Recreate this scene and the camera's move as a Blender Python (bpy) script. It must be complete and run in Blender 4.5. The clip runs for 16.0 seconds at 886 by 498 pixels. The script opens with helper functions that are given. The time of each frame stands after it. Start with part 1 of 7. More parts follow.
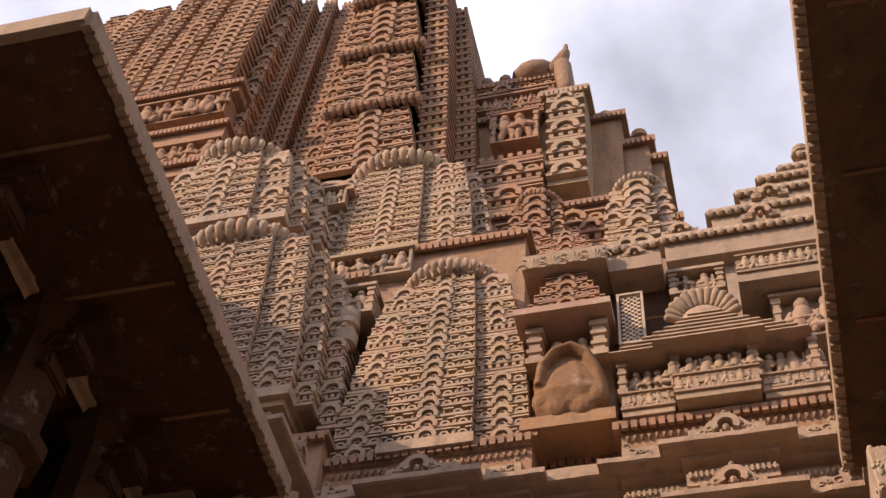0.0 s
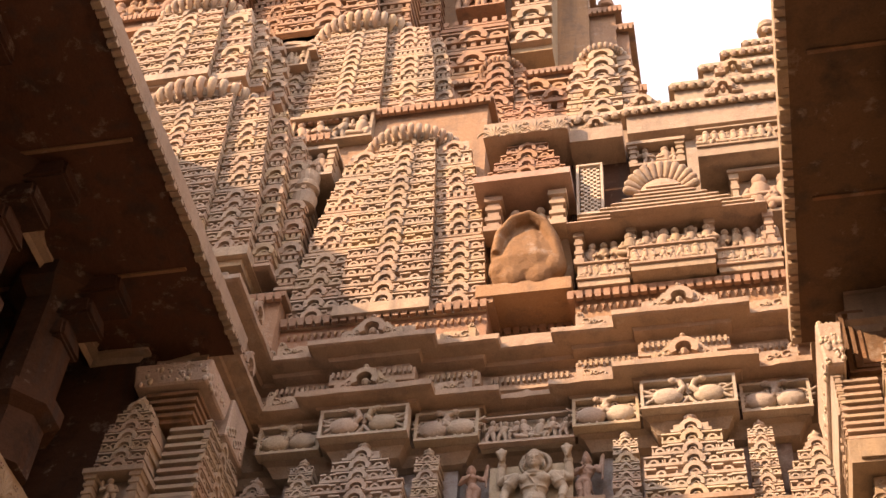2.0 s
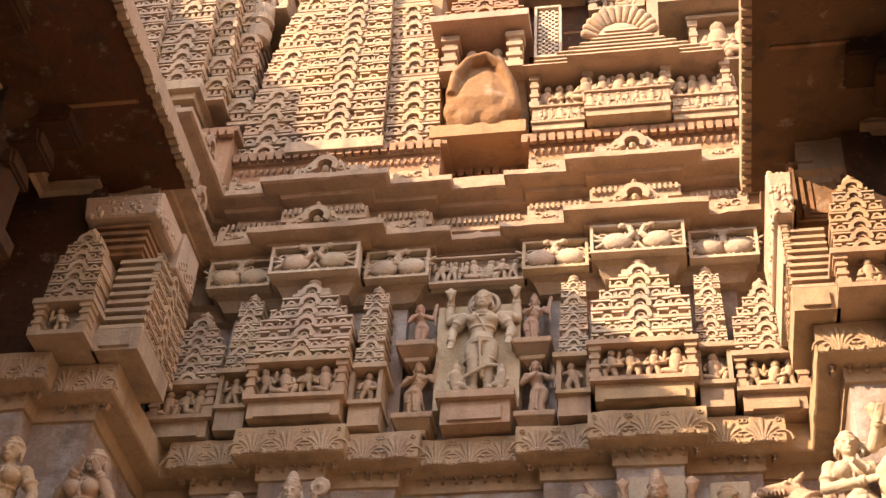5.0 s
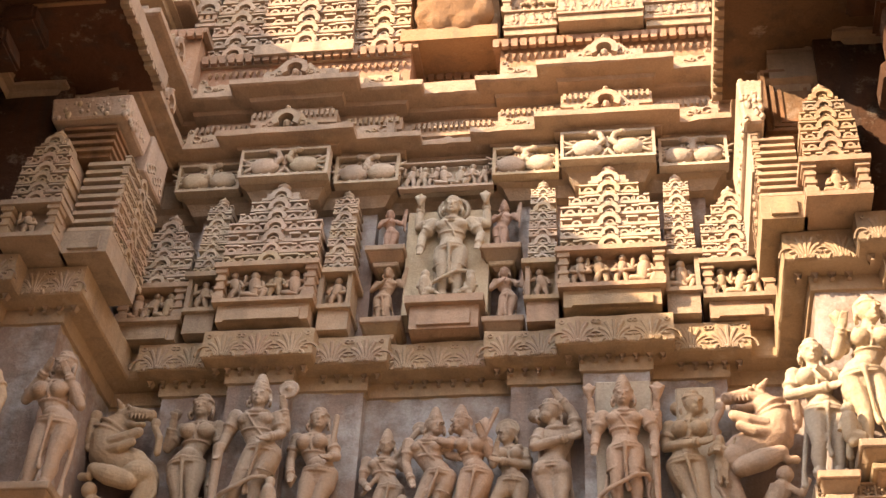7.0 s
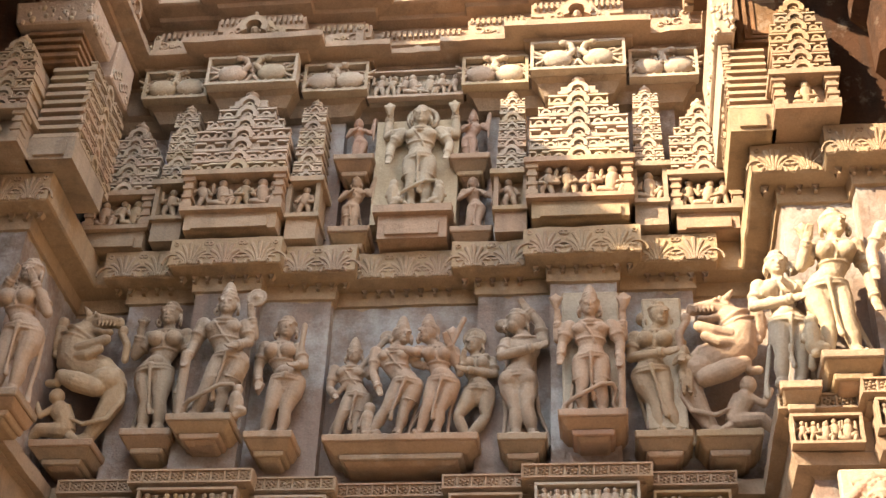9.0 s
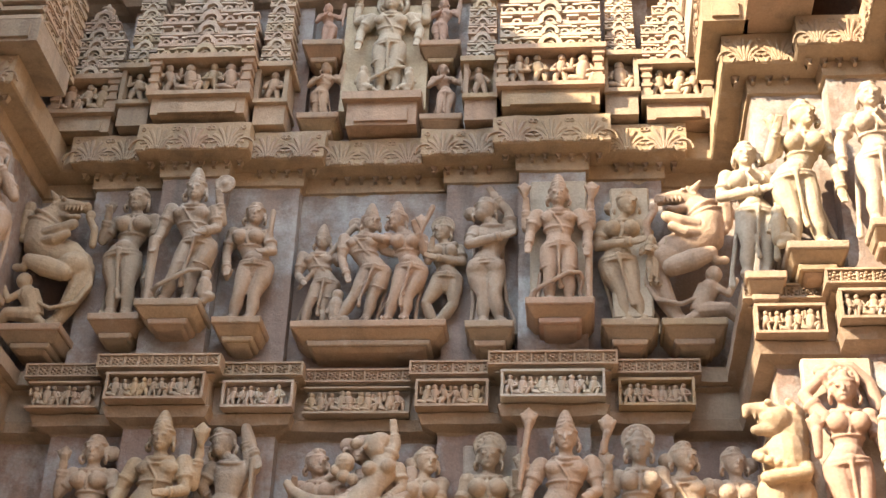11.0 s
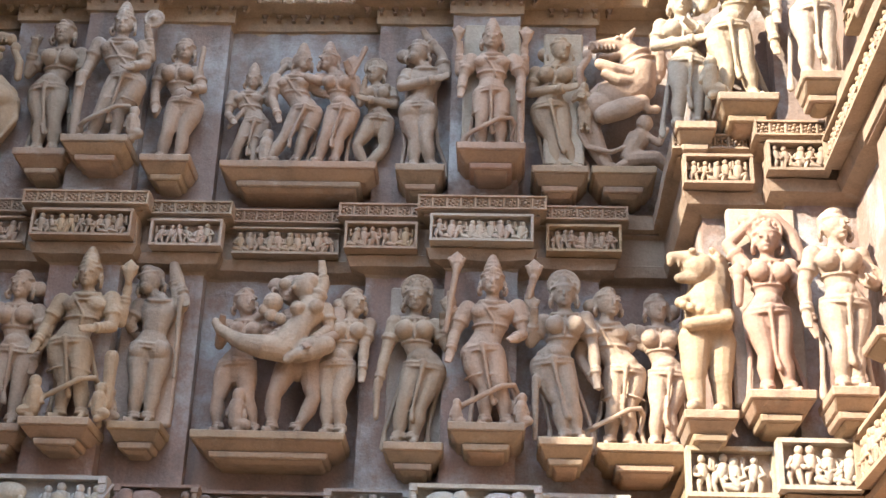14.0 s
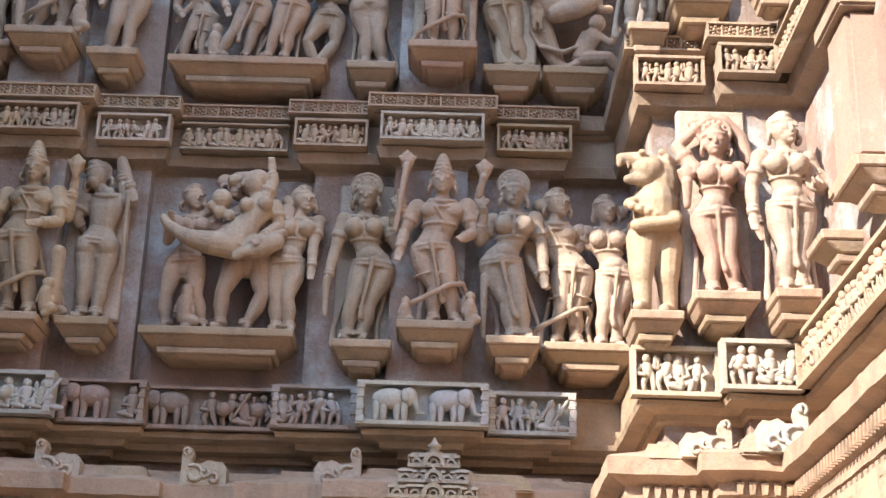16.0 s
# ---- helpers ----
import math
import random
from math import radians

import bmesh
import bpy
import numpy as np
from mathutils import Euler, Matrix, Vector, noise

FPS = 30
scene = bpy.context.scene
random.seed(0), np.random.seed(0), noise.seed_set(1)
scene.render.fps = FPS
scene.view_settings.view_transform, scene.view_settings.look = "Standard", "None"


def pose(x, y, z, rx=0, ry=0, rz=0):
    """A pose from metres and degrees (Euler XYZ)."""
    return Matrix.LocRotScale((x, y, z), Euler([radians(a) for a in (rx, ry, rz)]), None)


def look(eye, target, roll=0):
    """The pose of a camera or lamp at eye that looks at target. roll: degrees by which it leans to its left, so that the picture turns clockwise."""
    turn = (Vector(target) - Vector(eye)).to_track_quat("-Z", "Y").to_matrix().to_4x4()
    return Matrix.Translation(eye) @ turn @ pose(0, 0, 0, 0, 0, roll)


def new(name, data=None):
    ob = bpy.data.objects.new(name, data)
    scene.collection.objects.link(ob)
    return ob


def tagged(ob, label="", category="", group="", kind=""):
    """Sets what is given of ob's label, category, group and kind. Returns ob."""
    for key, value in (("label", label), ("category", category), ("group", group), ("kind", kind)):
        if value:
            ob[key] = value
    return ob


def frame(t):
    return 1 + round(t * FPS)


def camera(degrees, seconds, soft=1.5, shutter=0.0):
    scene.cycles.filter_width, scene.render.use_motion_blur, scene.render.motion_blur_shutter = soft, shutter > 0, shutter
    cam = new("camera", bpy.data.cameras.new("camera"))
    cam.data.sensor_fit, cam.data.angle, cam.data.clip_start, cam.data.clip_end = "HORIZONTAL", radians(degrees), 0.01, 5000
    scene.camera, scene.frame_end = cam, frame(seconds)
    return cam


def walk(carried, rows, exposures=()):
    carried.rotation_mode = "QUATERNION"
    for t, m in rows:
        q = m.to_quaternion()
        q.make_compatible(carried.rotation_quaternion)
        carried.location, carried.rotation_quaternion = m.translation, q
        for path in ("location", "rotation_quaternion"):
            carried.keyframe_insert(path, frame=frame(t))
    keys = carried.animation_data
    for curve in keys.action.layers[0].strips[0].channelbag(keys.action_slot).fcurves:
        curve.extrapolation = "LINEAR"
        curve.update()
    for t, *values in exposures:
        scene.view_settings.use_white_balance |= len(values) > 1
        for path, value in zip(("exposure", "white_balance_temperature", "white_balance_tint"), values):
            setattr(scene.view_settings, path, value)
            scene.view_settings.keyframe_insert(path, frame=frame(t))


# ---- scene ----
# the camera stands still in the court and tilts down along the wall
cam = camera(34.18, 16.0)
EYE = 1.6
ROWS = [
    (0.0, 18.25, 53.88, 5.85), (0.5, 17.33, 52.55, 5.64), (1.0, 16.44, 51.21, 5.33), (1.5, 15.61, 49.93, 5.13),
    (2.0, 14.90, 48.73, 4.97), (2.5, 14.29, 47.62, 4.80), (3.0, 13.80, 46.65, 4.69), (3.5, 13.27, 45.64, 4.62),
    (4.0, 12.71, 44.62, 4.48), (6.5, 10.01, 39.69, 3.51), (7.0, 9.63, 38.88, 3.36), (7.5, 9.18, 38.08, 3.28),
    (8.0, 8.70, 37.24, 3.07), (8.5, 8.25, 36.35, 2.89), (9.0, 7.82, 35.37, 2.71), (11.5, 5.65, 29.95, 2.35),
    (12.0, 5.15, 29.01, 2.42), (12.5, 4.57, 28.06, 2.39), (13.0, 3.93, 27.05, 2.27), (13.5, 3.29, 25.96, 2.17),
    (14.0, 2.73, 24.86, 2.03), (14.5, 2.23, 23.80, 1.95), (15.0, 1.69, 22.79, 1.89), (15.5, 1.08, 21.83, 1.85),
    (16.0, 0.42, 20.90, 1.81),
]
walk(cam, [(t, pose(0, 0, EYE, 0, 0, yaw) @ pose(0, 0, 0, 90 + tilt) @ pose(0, 0, 0, 0, 0, roll)) for t, yaw, tilt, roll in ROWS],
     exposures=[(0.0, -0.12, 7700, 32), (2.0, 0.83, 9100, 35), (4.0, 1.26, 9400, 33), (7.0, 1.55, 8700, 25), (9.0, 1.69, 7900, 16), (12.5, 1.80, 6600, 13), (16.0, 1.50, 5850, 13)])

# ---- light: a low warm sun from the left and behind, and the open sky ----
SUN = Vector((-1.37, -1.10, 1.0)).normalized()
world = bpy.data.worlds.new("sky")
scene.world = world
world.use_nodes = True
wn = world.node_tree
sky = wn.nodes.new("ShaderNodeTexSky")
sky.sky_type, sky.sun_disc = "NISHITA", False
sky.sun_elevation = math.asin(SUN.z)
sky.sun_rotation = math.atan2(SUN.x, SUN.y)
wn.nodes["Background"].inputs["Strength"].default_value = 0.085
cloud = wn.nodes.new("ShaderNodeTexNoise")
cloud.inputs["Scale"].default_value, cloud.inputs["Detail"].default_value = 2.2, 6
amount = wn.nodes.new("ShaderNodeMapRange")
amount.inputs["From Min"].default_value, amount.inputs["From Max"].default_value = 0.38, 0.68
amount.inputs["To Min"].default_value, amount.inputs["To Max"].default_value = 0.15, 0.9
coord = wn.nodes.new("ShaderNodeTexCoord")
haze = wn.nodes.new("ShaderNodeMix")
haze.data_type = "RGBA"
haze.inputs["B"].default_value = (19.0, 24.0, 29.0, 1)
wn.links.new(coord.outputs["Generated"], cloud.inputs["Vector"])
wn.links.new(cloud.outputs["Fac"], amount.inputs["Value"])
wn.links.new(amount.outputs["Result"], haze.inputs["Factor"])
wn.links.new(sky.outputs[0], haze.inputs["A"])
wn.links.new(haze.outputs["Result"], wn.nodes["Background"].inputs["Color"])
sun = new("sun", bpy.data.lights.new("sun", "SUN"))
sun.data.energy, sun.data.angle, sun.data.color = 5.0, radians(0.5), (1.0, 0.87, 0.65)
sun.matrix_world = look((-20, -15, 20), Vector((-20, -15, 20)) - SUN)


# ---- materials ----
def sandstone(name, a, b, stain=(0.16, 0.14, 0.12), amount=0.35, grain=1.0, rough=0.9, pale=0.3, patch=5.7, lime=(0.55, 0.5, 0.44)):
    """Weathered sandstone: two tones, dark and pale stains, fine grain, pitted relief."""
    m = bpy.data.materials.new(name)
    m.use_nodes = True
    t = m.node_tree
    N, L = t.nodes.new, t.links.new
    bsdf = t.nodes["Principled BSDF"]
    bsdf.inputs["Roughness"].default_value = rough
    bsdf.inputs["Specular IOR Level"].default_value = 0.2
    geo = N("ShaderNodeNewGeometry")
    info = N("ShaderNodeObjectInfo")

    def nz(scale, detail, rough_=0.6):
        n = N("ShaderNodeTexNoise")
        n.inputs["Scale"].default_value, n.inputs["Detail"].default_value, n.inputs["Roughness"].default_value = scale, detail, rough_
        L(geo.outputs["Position"], n.inputs["Vector"])
        return n.outputs["Fac"]

    def ramp(src, lo, hi):
        r = N("ShaderNodeMapRange")
        r.inputs["From Min"].default_value, r.inputs["From Max"].default_value = lo, hi
        L(src, r.inputs["Value"])
        return r.outputs["Result"]

    def mix(fac, c1, c2, mode="MIX"):
        x = N("ShaderNodeMix")
        x.data_type, x.blend_type = "RGBA", mode
        for sock, v in ((x.inputs["Factor"], fac), (x.inputs["A"], c1), (x.inputs["B"], c2)):
            if isinstance(v, (tuple, float)):
                sock.default_value = (*v, 1) if isinstance(v, tuple) else v
            else:
                L(v, sock)
        return x.outputs["Result"]

    col = mix(ramp(nz(1.3, 5), 0.38, 0.62), a, b)
    per = N("ShaderNodeMath")
    per.operation = "MULTIPLY"
    per.inputs[1].default_value = 0.7
    L(ramp(nz(0.9, 3), 0.2, 0.5), per.inputs[0])
    tone = N("ShaderNodeValToRGB")
    el = tone.color_ramp.elements
    for pos, k in ((0.0, (1.08, 1.0, 0.80)), (0.35, (0.90, 0.92, 0.95)), (0.7, (1.08, 0.93, 0.90)), (1.0, (1.18, 1.16, 1.10))):
        e = el.new(pos) if 0 < pos < 1 else el[0 if pos == 0 else -1]
        e.color = (*[u * v for u, v in zip(a, k)], 1)
    L(info.outputs["Random"], tone.inputs[0])
    col = mix(per.outputs[0], col, tone.outputs[0])
    long = N("ShaderNodeVectorMath")
    long.operation = "MULTIPLY"
    long.inputs[1].default_value = (7.0, 7.0, 0.7)
    L(geo.outputs["Position"], long.inputs[0])
    run = N("ShaderNodeTexNoise")
    run.inputs["Scale"].default_value, run.inputs["Detail"].default_value = 1.0, 5
    L(long.outputs[0], run.inputs["Vector"])
    rs = N("ShaderNodeMath")
    rs.operation = "MULTIPLY"
    rs.inputs[1].default_value = 0.8 * amount
    L(ramp(run.outputs["Fac"], 0.52, 0.70), rs.inputs[0])
    col = mix(rs.outputs[0], col, tuple(0.55 * u + 0.03 for u in stain))
    st = N("ShaderNodeMath")
    st.operation = "MULTIPLY"
    st.inputs[1].default_value = amount
    L(ramp(nz(3.1, 8, 0.7), 0.52, 0.72), st.inputs[0])
    col = mix(st.outputs[0], col, stain)
    pl = N("ShaderNodeMath")
    pl.operation = "MULTIPLY"
    pl.inputs[1].default_value = pale
    L(ramp(nz(patch, 7, 0.7), 0.47 if patch < 2.5 else 0.58, 0.62 if patch < 2.5 else 0.70), pl.inputs[0])
    col = mix(pl.outputs[0], col, lime)
    g = N("ShaderNodeMapRange")
    g.inputs["To Min"].default_value, g.inputs["To Max"].default_value = 0.66, 1.26
    L(nz(70, 6, 0.7), g.inputs["Value"])
    gm = N("ShaderNodeVectorMath")
    gm.operation = "SCALE"
    L(col, gm.inputs[0])
    L(g.outputs["Result"], gm.inputs["Scale"])
    L(gm.outputs[0], bsdf.inputs["Base Color"])
    b1, b2 = N("ShaderNodeBump"), N("ShaderNodeBump")
    b1.inputs["Strength"].default_value, b1.inputs["Distance"].default_value = 0.7 * grain, 0.025
    b2.inputs["Strength"].default_value, b2.inputs["Distance"].default_value = 0.5 * grain, 0.004
    L(nz(9, 6), b1.inputs["Height"])
    L(nz(90, 4), b2.inputs["Height"])
    L(b1.outputs[0], b2.inputs["Normal"])
    L(b2.outputs[0], bsdf.inputs["Normal"])
    return m


STONE = sandstone("buff_sandstone", (0.40, 0.305, 0.225), (0.345, 0.25, 0.185), amount=0.45)
WALL = sandstone("pinkish_sandstone", (0.30, 0.228, 0.192), (0.245, 0.178, 0.147), (0.12, 0.115, 0.115), 0.65, pale=0.75, patch=1.9, lime=(0.46, 0.46, 0.46))
FIGURE = sandstone("smooth_sandstone", (0.42, 0.325, 0.25), (0.355, 0.27, 0.207), (0.13, 0.105, 0.09), amount=0.5, grain=1.0, rough=0.78, pale=0.4, patch=3.0)
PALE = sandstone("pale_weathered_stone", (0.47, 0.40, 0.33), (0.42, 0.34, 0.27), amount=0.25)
BLEACHED = sandstone("bleached_sandstone", (0.47, 0.39, 0.315), (0.40, 0.315, 0.245), (0.15, 0.125, 0.11), amount=0.5)
RED = sandstone("red_sandstone", (0.36, 0.215, 0.15), (0.33, 0.215, 0.16), amount=0.35)
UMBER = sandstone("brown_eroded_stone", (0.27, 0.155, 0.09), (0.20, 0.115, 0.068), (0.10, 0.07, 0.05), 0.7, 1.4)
# near-black base: shade below the eaves and in recesses, put into the colour
SHADE_STONE = sandstone("shade_dark_stone", (0.075, 0.036, 0.022), (0.05, 0.027, 0.018), (0.012, 0.01, 0.009), 0.8)
# eave undersides: brown stone, base darkened to carry the overhang's shade
BROWN = sandstone("brown_shaded_ceiling_stone", (0.105, 0.05, 0.03), (0.065, 0.034, 0.021), (0.03, 0.018, 0.012), 0.7)
SOFFIT = sandstone("brown_shaded_soffit_stone", (0.17, 0.10, 0.06), (0.125, 0.075, 0.048), (0.05, 0.035, 0.025), 0.7)
ROSY = sandstone("rosy_sandstone", (0.40, 0.285, 0.225), (0.37, 0.25, 0.19), amount=0.3, grain=0.5, rough=0.8)
TOWER = sandstone("tower_sandstone", (0.36, 0.225, 0.15), (0.28, 0.17, 0.115), (0.13, 0.105, 0.09), 0.6)
SPIRE = sandstone("pale_tower_sandstone", (0.44, 0.335, 0.25), (0.37, 0.265, 0.19), (0.14, 0.12, 0.11), 0.6)
LEAVES = sandstone("added_far_foliage", (0.05, 0.06, 0.03), (0.035, 0.045, 0.02))
BLUEGREY = sandstone("bleached_grey_stone", (0.46, 0.44, 0.42), (0.36, 0.34, 0.33), amount=0.3)
EARTH = sandstone("dry_earth", (0.105, 0.092, 0.058), (0.075, 0.075, 0.042), amount=0.3)


# ---- mesh helpers ----
def box(bm, x0, x1, y0, y1, z0, z1, top=(0, 0, 0, 0)):
    """A block; top: how far the top face draws in at x0, x1, y0, y1."""
    a = [(x0, y0, z0), (x1, y0, z0), (x1, y1, z0), (x0, y1, z0)]
    b = [(x0 + top[0], y0 + top[2], z1), (x1 - top[1], y0 + top[2], z1), (x1 - top[1], y1 - top[3], z1), (x0 + top[0], y1 - top[3], z1)]
    v = [bm.verts.new(p) for p in a + b]
    for f in ((3, 2, 1, 0), (4, 5, 6, 7), (0, 1, 5, 4), (1, 2, 6, 5), (2, 3, 7, 6), (3, 0, 4, 7)):
        bm.faces.new([v[i] for i in f])


def tube(bm, rings, caps=True):
    """Joins rings of points (all of one length) into a skin."""
    vs = [[bm.verts.new(p) for p in r] for r in rings]
    n = len(vs[0])
    for r, s in zip(vs, vs[1:]):
        for i in range(n):
            bm.faces.new((r[i], r[(i + 1) % n], s[(i + 1) % n], s[i]))
    if caps:
        bm.faces.new(vs[0][::-1])
        bm.faces.new(vs[-1])


def limb(bm, p, q, r0, r1, seg=10, squash=1.0):
    """A tapered, round-ended limb from p to q."""
    p, q = Vector(p), Vector(q)
    ax = (q - p).normalized() if (q - p).length > 1e-6 else Vector((0, 0, 1))
    u = ax.orthogonal().normalized() if abs(ax.y) > 0.9 else ax.cross(Vector((0, 1, 0))).normalized()
    w = ax.cross(u)
    rings = []
    for k in (-0.95, -0.6, 0.0):
        rings.append((p + ax * r0 * k, r0 * math.sqrt(1 - k * k)))
    for k in (0.0, 0.6, 0.95):
        rings.append((q + ax * r1 * k, r1 * math.sqrt(1 - k * k)))
    tube(bm, [[c + (u * math.cos(a) + w * math.sin(a) * squash) * r for a in [2 * math.pi * i / seg for i in range(seg)]] for c, r in rings])


def blob(bm, c, rx, ry, rz, seg=10, n=7, turn=None):
    """An ellipsoid, turned by a matrix if one is given."""
    rings = []
    for j in range(n):
        ph = math.pi * (0.06 + 0.88 * j / (n - 1)) - math.pi / 2
        ring = []
        for i in range(seg):
            a = 2 * math.pi * i / seg
            o = Vector((rx * math.cos(ph) * math.cos(a), ry * math.cos(ph) * math.sin(a), rz * math.sin(ph)))
            ring.append(Vector(c) + (turn @ o if turn else o))
        rings.append(ring)
    tube(bm, rings)


def loft(bm, pts, seg=14):
    """A skin round a bent axis: pts of (place, half width, half depth)."""
    P = [Vector(p[0]) for p in pts]
    rings = []
    for i, (c, rx, ry) in enumerate(pts):
        t = (P[min(i + 1, len(P) - 1)] - P[max(i - 1, 0)]).normalized()
        u = t.cross(Vector((0, 1, 0)))
        u = u.normalized() if u.length > 0.15 else Vector((1, 0, 0))
        w = t.cross(u).normalized()
        rings.append([P[i] + u * rx * math.cos(a) + w * ry * math.sin(a) for a in [2 * math.pi * k / seg for k in range(seg)]])
    tube(bm, rings)
    for i in (0, -1):
        r = min(pts[i][1], pts[i][2])
        blob(bm, P[i], r, r, r, 10, 7)


def hoop(bm, c, r, tr, axis=(0, 0, 1), seg=16, ry=None, n=6):
    """A ring of stone round axis."""
    ax = Vector(axis).normalized()
    u = ax.orthogonal().normalized() if abs(ax.x) > 0.9 else (Vector((1, 0, 0)) - ax * ax.x).normalized()
    w = ax.cross(u)
    ry = ry or r
    rings = []
    for i in range(seg + 1):
        a = 2 * math.pi * i / seg
        d = u * math.cos(a) * r + w * math.sin(a) * ry
        e = d.normalized()
        rings.append([Vector(c) + d + (e * math.cos(b) + ax * math.sin(b)) * tr for b in [2 * math.pi * k / n for k in range(n)]])
    tube(bm, rings, False)


def arch(bm, cx, y, cz, r, thick, depth, a0=-25, a1=205, seg=12, squat=1.0):
    """A horseshoe arch, its front at y, going back by depth."""
    rings = []
    for i in range(seg + 1):
        a = radians(a0 + (a1 - a0) * i / seg)
        c, s = math.cos(a), math.sin(a) * squat
        ri = r - thick
        rings.append([(cx + r * c, y, cz + r * s), (cx + r * c, y + depth, cz + r * s), (cx + ri * c, y + depth, cz + ri * s), (cx + ri * c, y, cz + ri * s)])
    tube(bm, rings)


def prism(bm, outline, y0, y1):
    """An outline in x and z, extruded from y0 to y1."""
    tube(bm, [[(x, y0, z) for x, z in outline], [(x, y1, z) for x, z in outline]])


def part(name, bm, material, parent=None, label="", smooth=False):
    bmesh.ops.recalc_face_normals(bm, faces=bm.faces)
    me = bpy.data.meshes.new(name)
    bm.to_mesh(me)
    bm.free()
    me.materials.append(material)
    if smooth:
        me.shade_smooth()
    ob = new(name, me)
    if parent:
        ob.parent = parent
    if label:
        ob["label"] = label
    return ob


def thing(name, label, category, group="", kind=""):
    return tagged(new(name), label, category, group, kind)


def structure(name, bm, material, label=""):
    return tagged(part(name, bm, material), label or "carved sandstone temple wall", "wall", kind="structure")


# ---- the plan of the bay: half widths from its middle, and the depth of each face ----
MID = -1.18
DEEP, HALF, FRONT = 7.0, 6.91, 6.80
WING = {-1: (1.92, 2.28, 2.62), 1: (1.99, 2.36, 2.69)}
NEAR, FORE = 6.12, 5.98


def half_plan(s):
    a, b, c = WING[s]
    steps = [(0.307, DEEP), (0.307, HALF), (0.735, HALF), (0.735, FRONT), (1.375, FRONT), (1.375, HALF), (1.81, HALF), (1.81, DEEP),
             (a, DEEP), (a, NEAR), (b, NEAR), (b, FORE), (c, FORE), (c, 3.3)]
    return [(MID + s * x, y) for x, y in steps]


PLAN = half_plan(-1)[::-1] + half_plan(1)
FACES = [(-1.81, -1.375, HALF), (-1.375, -0.735, FRONT), (-0.735, -0.307, HALF), (-0.307, 0.307, DEEP),
         (0.307, 0.735, HALF), (0.735, 1.375, FRONT), (1.375, 1.81, HALF)]
SIDES = [(s, *sorted((MID + s * WING[s][k], MID + s * WING[s][k + 1])), (NEAR, FORE)[k]) for s in (1, -1) for k in (0, 1)]


def offset_plan(out, plan=PLAN):
    """The plan moved outwards by out, with mitred corners."""
    res = []
    n = len(plan)
    for i, p in enumerate(plan):
        ns = []
        for a, b in ((i - 1, i), (i, i + 1)):
            if 0 <= a and b < n:
                dx, dy = plan[b][0] - plan[a][0], plan[b][1] - plan[a][1]
                ln = math.hypot(dx, dy)
                ns.append((dy / ln, -dx / ln))
        if len(ns) == 1:
            res.append((p[0] + ns[0][0] * out, p[1] + ns[0][1] * out))
        else:
            res.append((p[0] + (ns[0][0] + ns[1][0]) * out, p[1] + (ns[0][1] + ns[1][1]) * out))
    return res


def sweep(profile, plan=PLAN):
    """A moulding: profile of (out, z), run along the plan."""
    bm = bmesh.new()
    lines = []
    for o, z in profile:
        pts = offset_plan(o, plan)
        ln = []
        for i, (p, q) in enumerate(zip(plan, plan[1:])):
            n = max(1, int(math.hypot(q[0] - p[0], q[1] - p[1]) / 0.06))
            (ax, ay), (bx, by) = pts[i], pts[i + 1]
            ln += [(ax + (bx - ax) * k / n, ay + (by - ay) * k / n, z) for k in range(n)]
        ln.append((*pts[-1], z))
        worn = []
        for p in ln:
            d = noise.noise_vector(Vector(p) * 6.0) * 0.005 + noise.noise_vector(Vector(p) * 21.0) * 0.004
            chip = max(0.0, noise.noise(Vector(p) * 3.3) - 0.45) * 0.05
            worn.append((p[0] + d.x, p[1] + d.y + chip, p[2] + d.z))
        lines.append(worn)
    vs = [[bm.verts.new(p) for p in ln] for ln in lines]
    for a, b in zip(vs, vs[1:]):
        for i in range(len(a) - 1):
            bm.faces.new((a[i], a[i + 1], b[i + 1], b[i]))
    return bm


def moulding(name, profile, material, label, plan=PLAN):
    return tagged(part(name, sweep(profile, plan), material), label, "moulding", kind="structure")


# ground, core of the temple behind the wall faces
bm = bmesh.new()
bmesh.ops.create_grid(bm, x_segments=40, y_segments=40, size=600)
for v in bm.verts:
    v.co.z = 0.0
tagged(part("ground", bm, EARTH), "dry sandy temple court", "ground", kind="structure")

bm = bmesh.new()
box(bm, MID - 2.1, MID + 2.1, 7.25, 12.0, 0, 8.9)
structure("wall_core", bm, WALL, "plain sandstone core behind the carved wall")
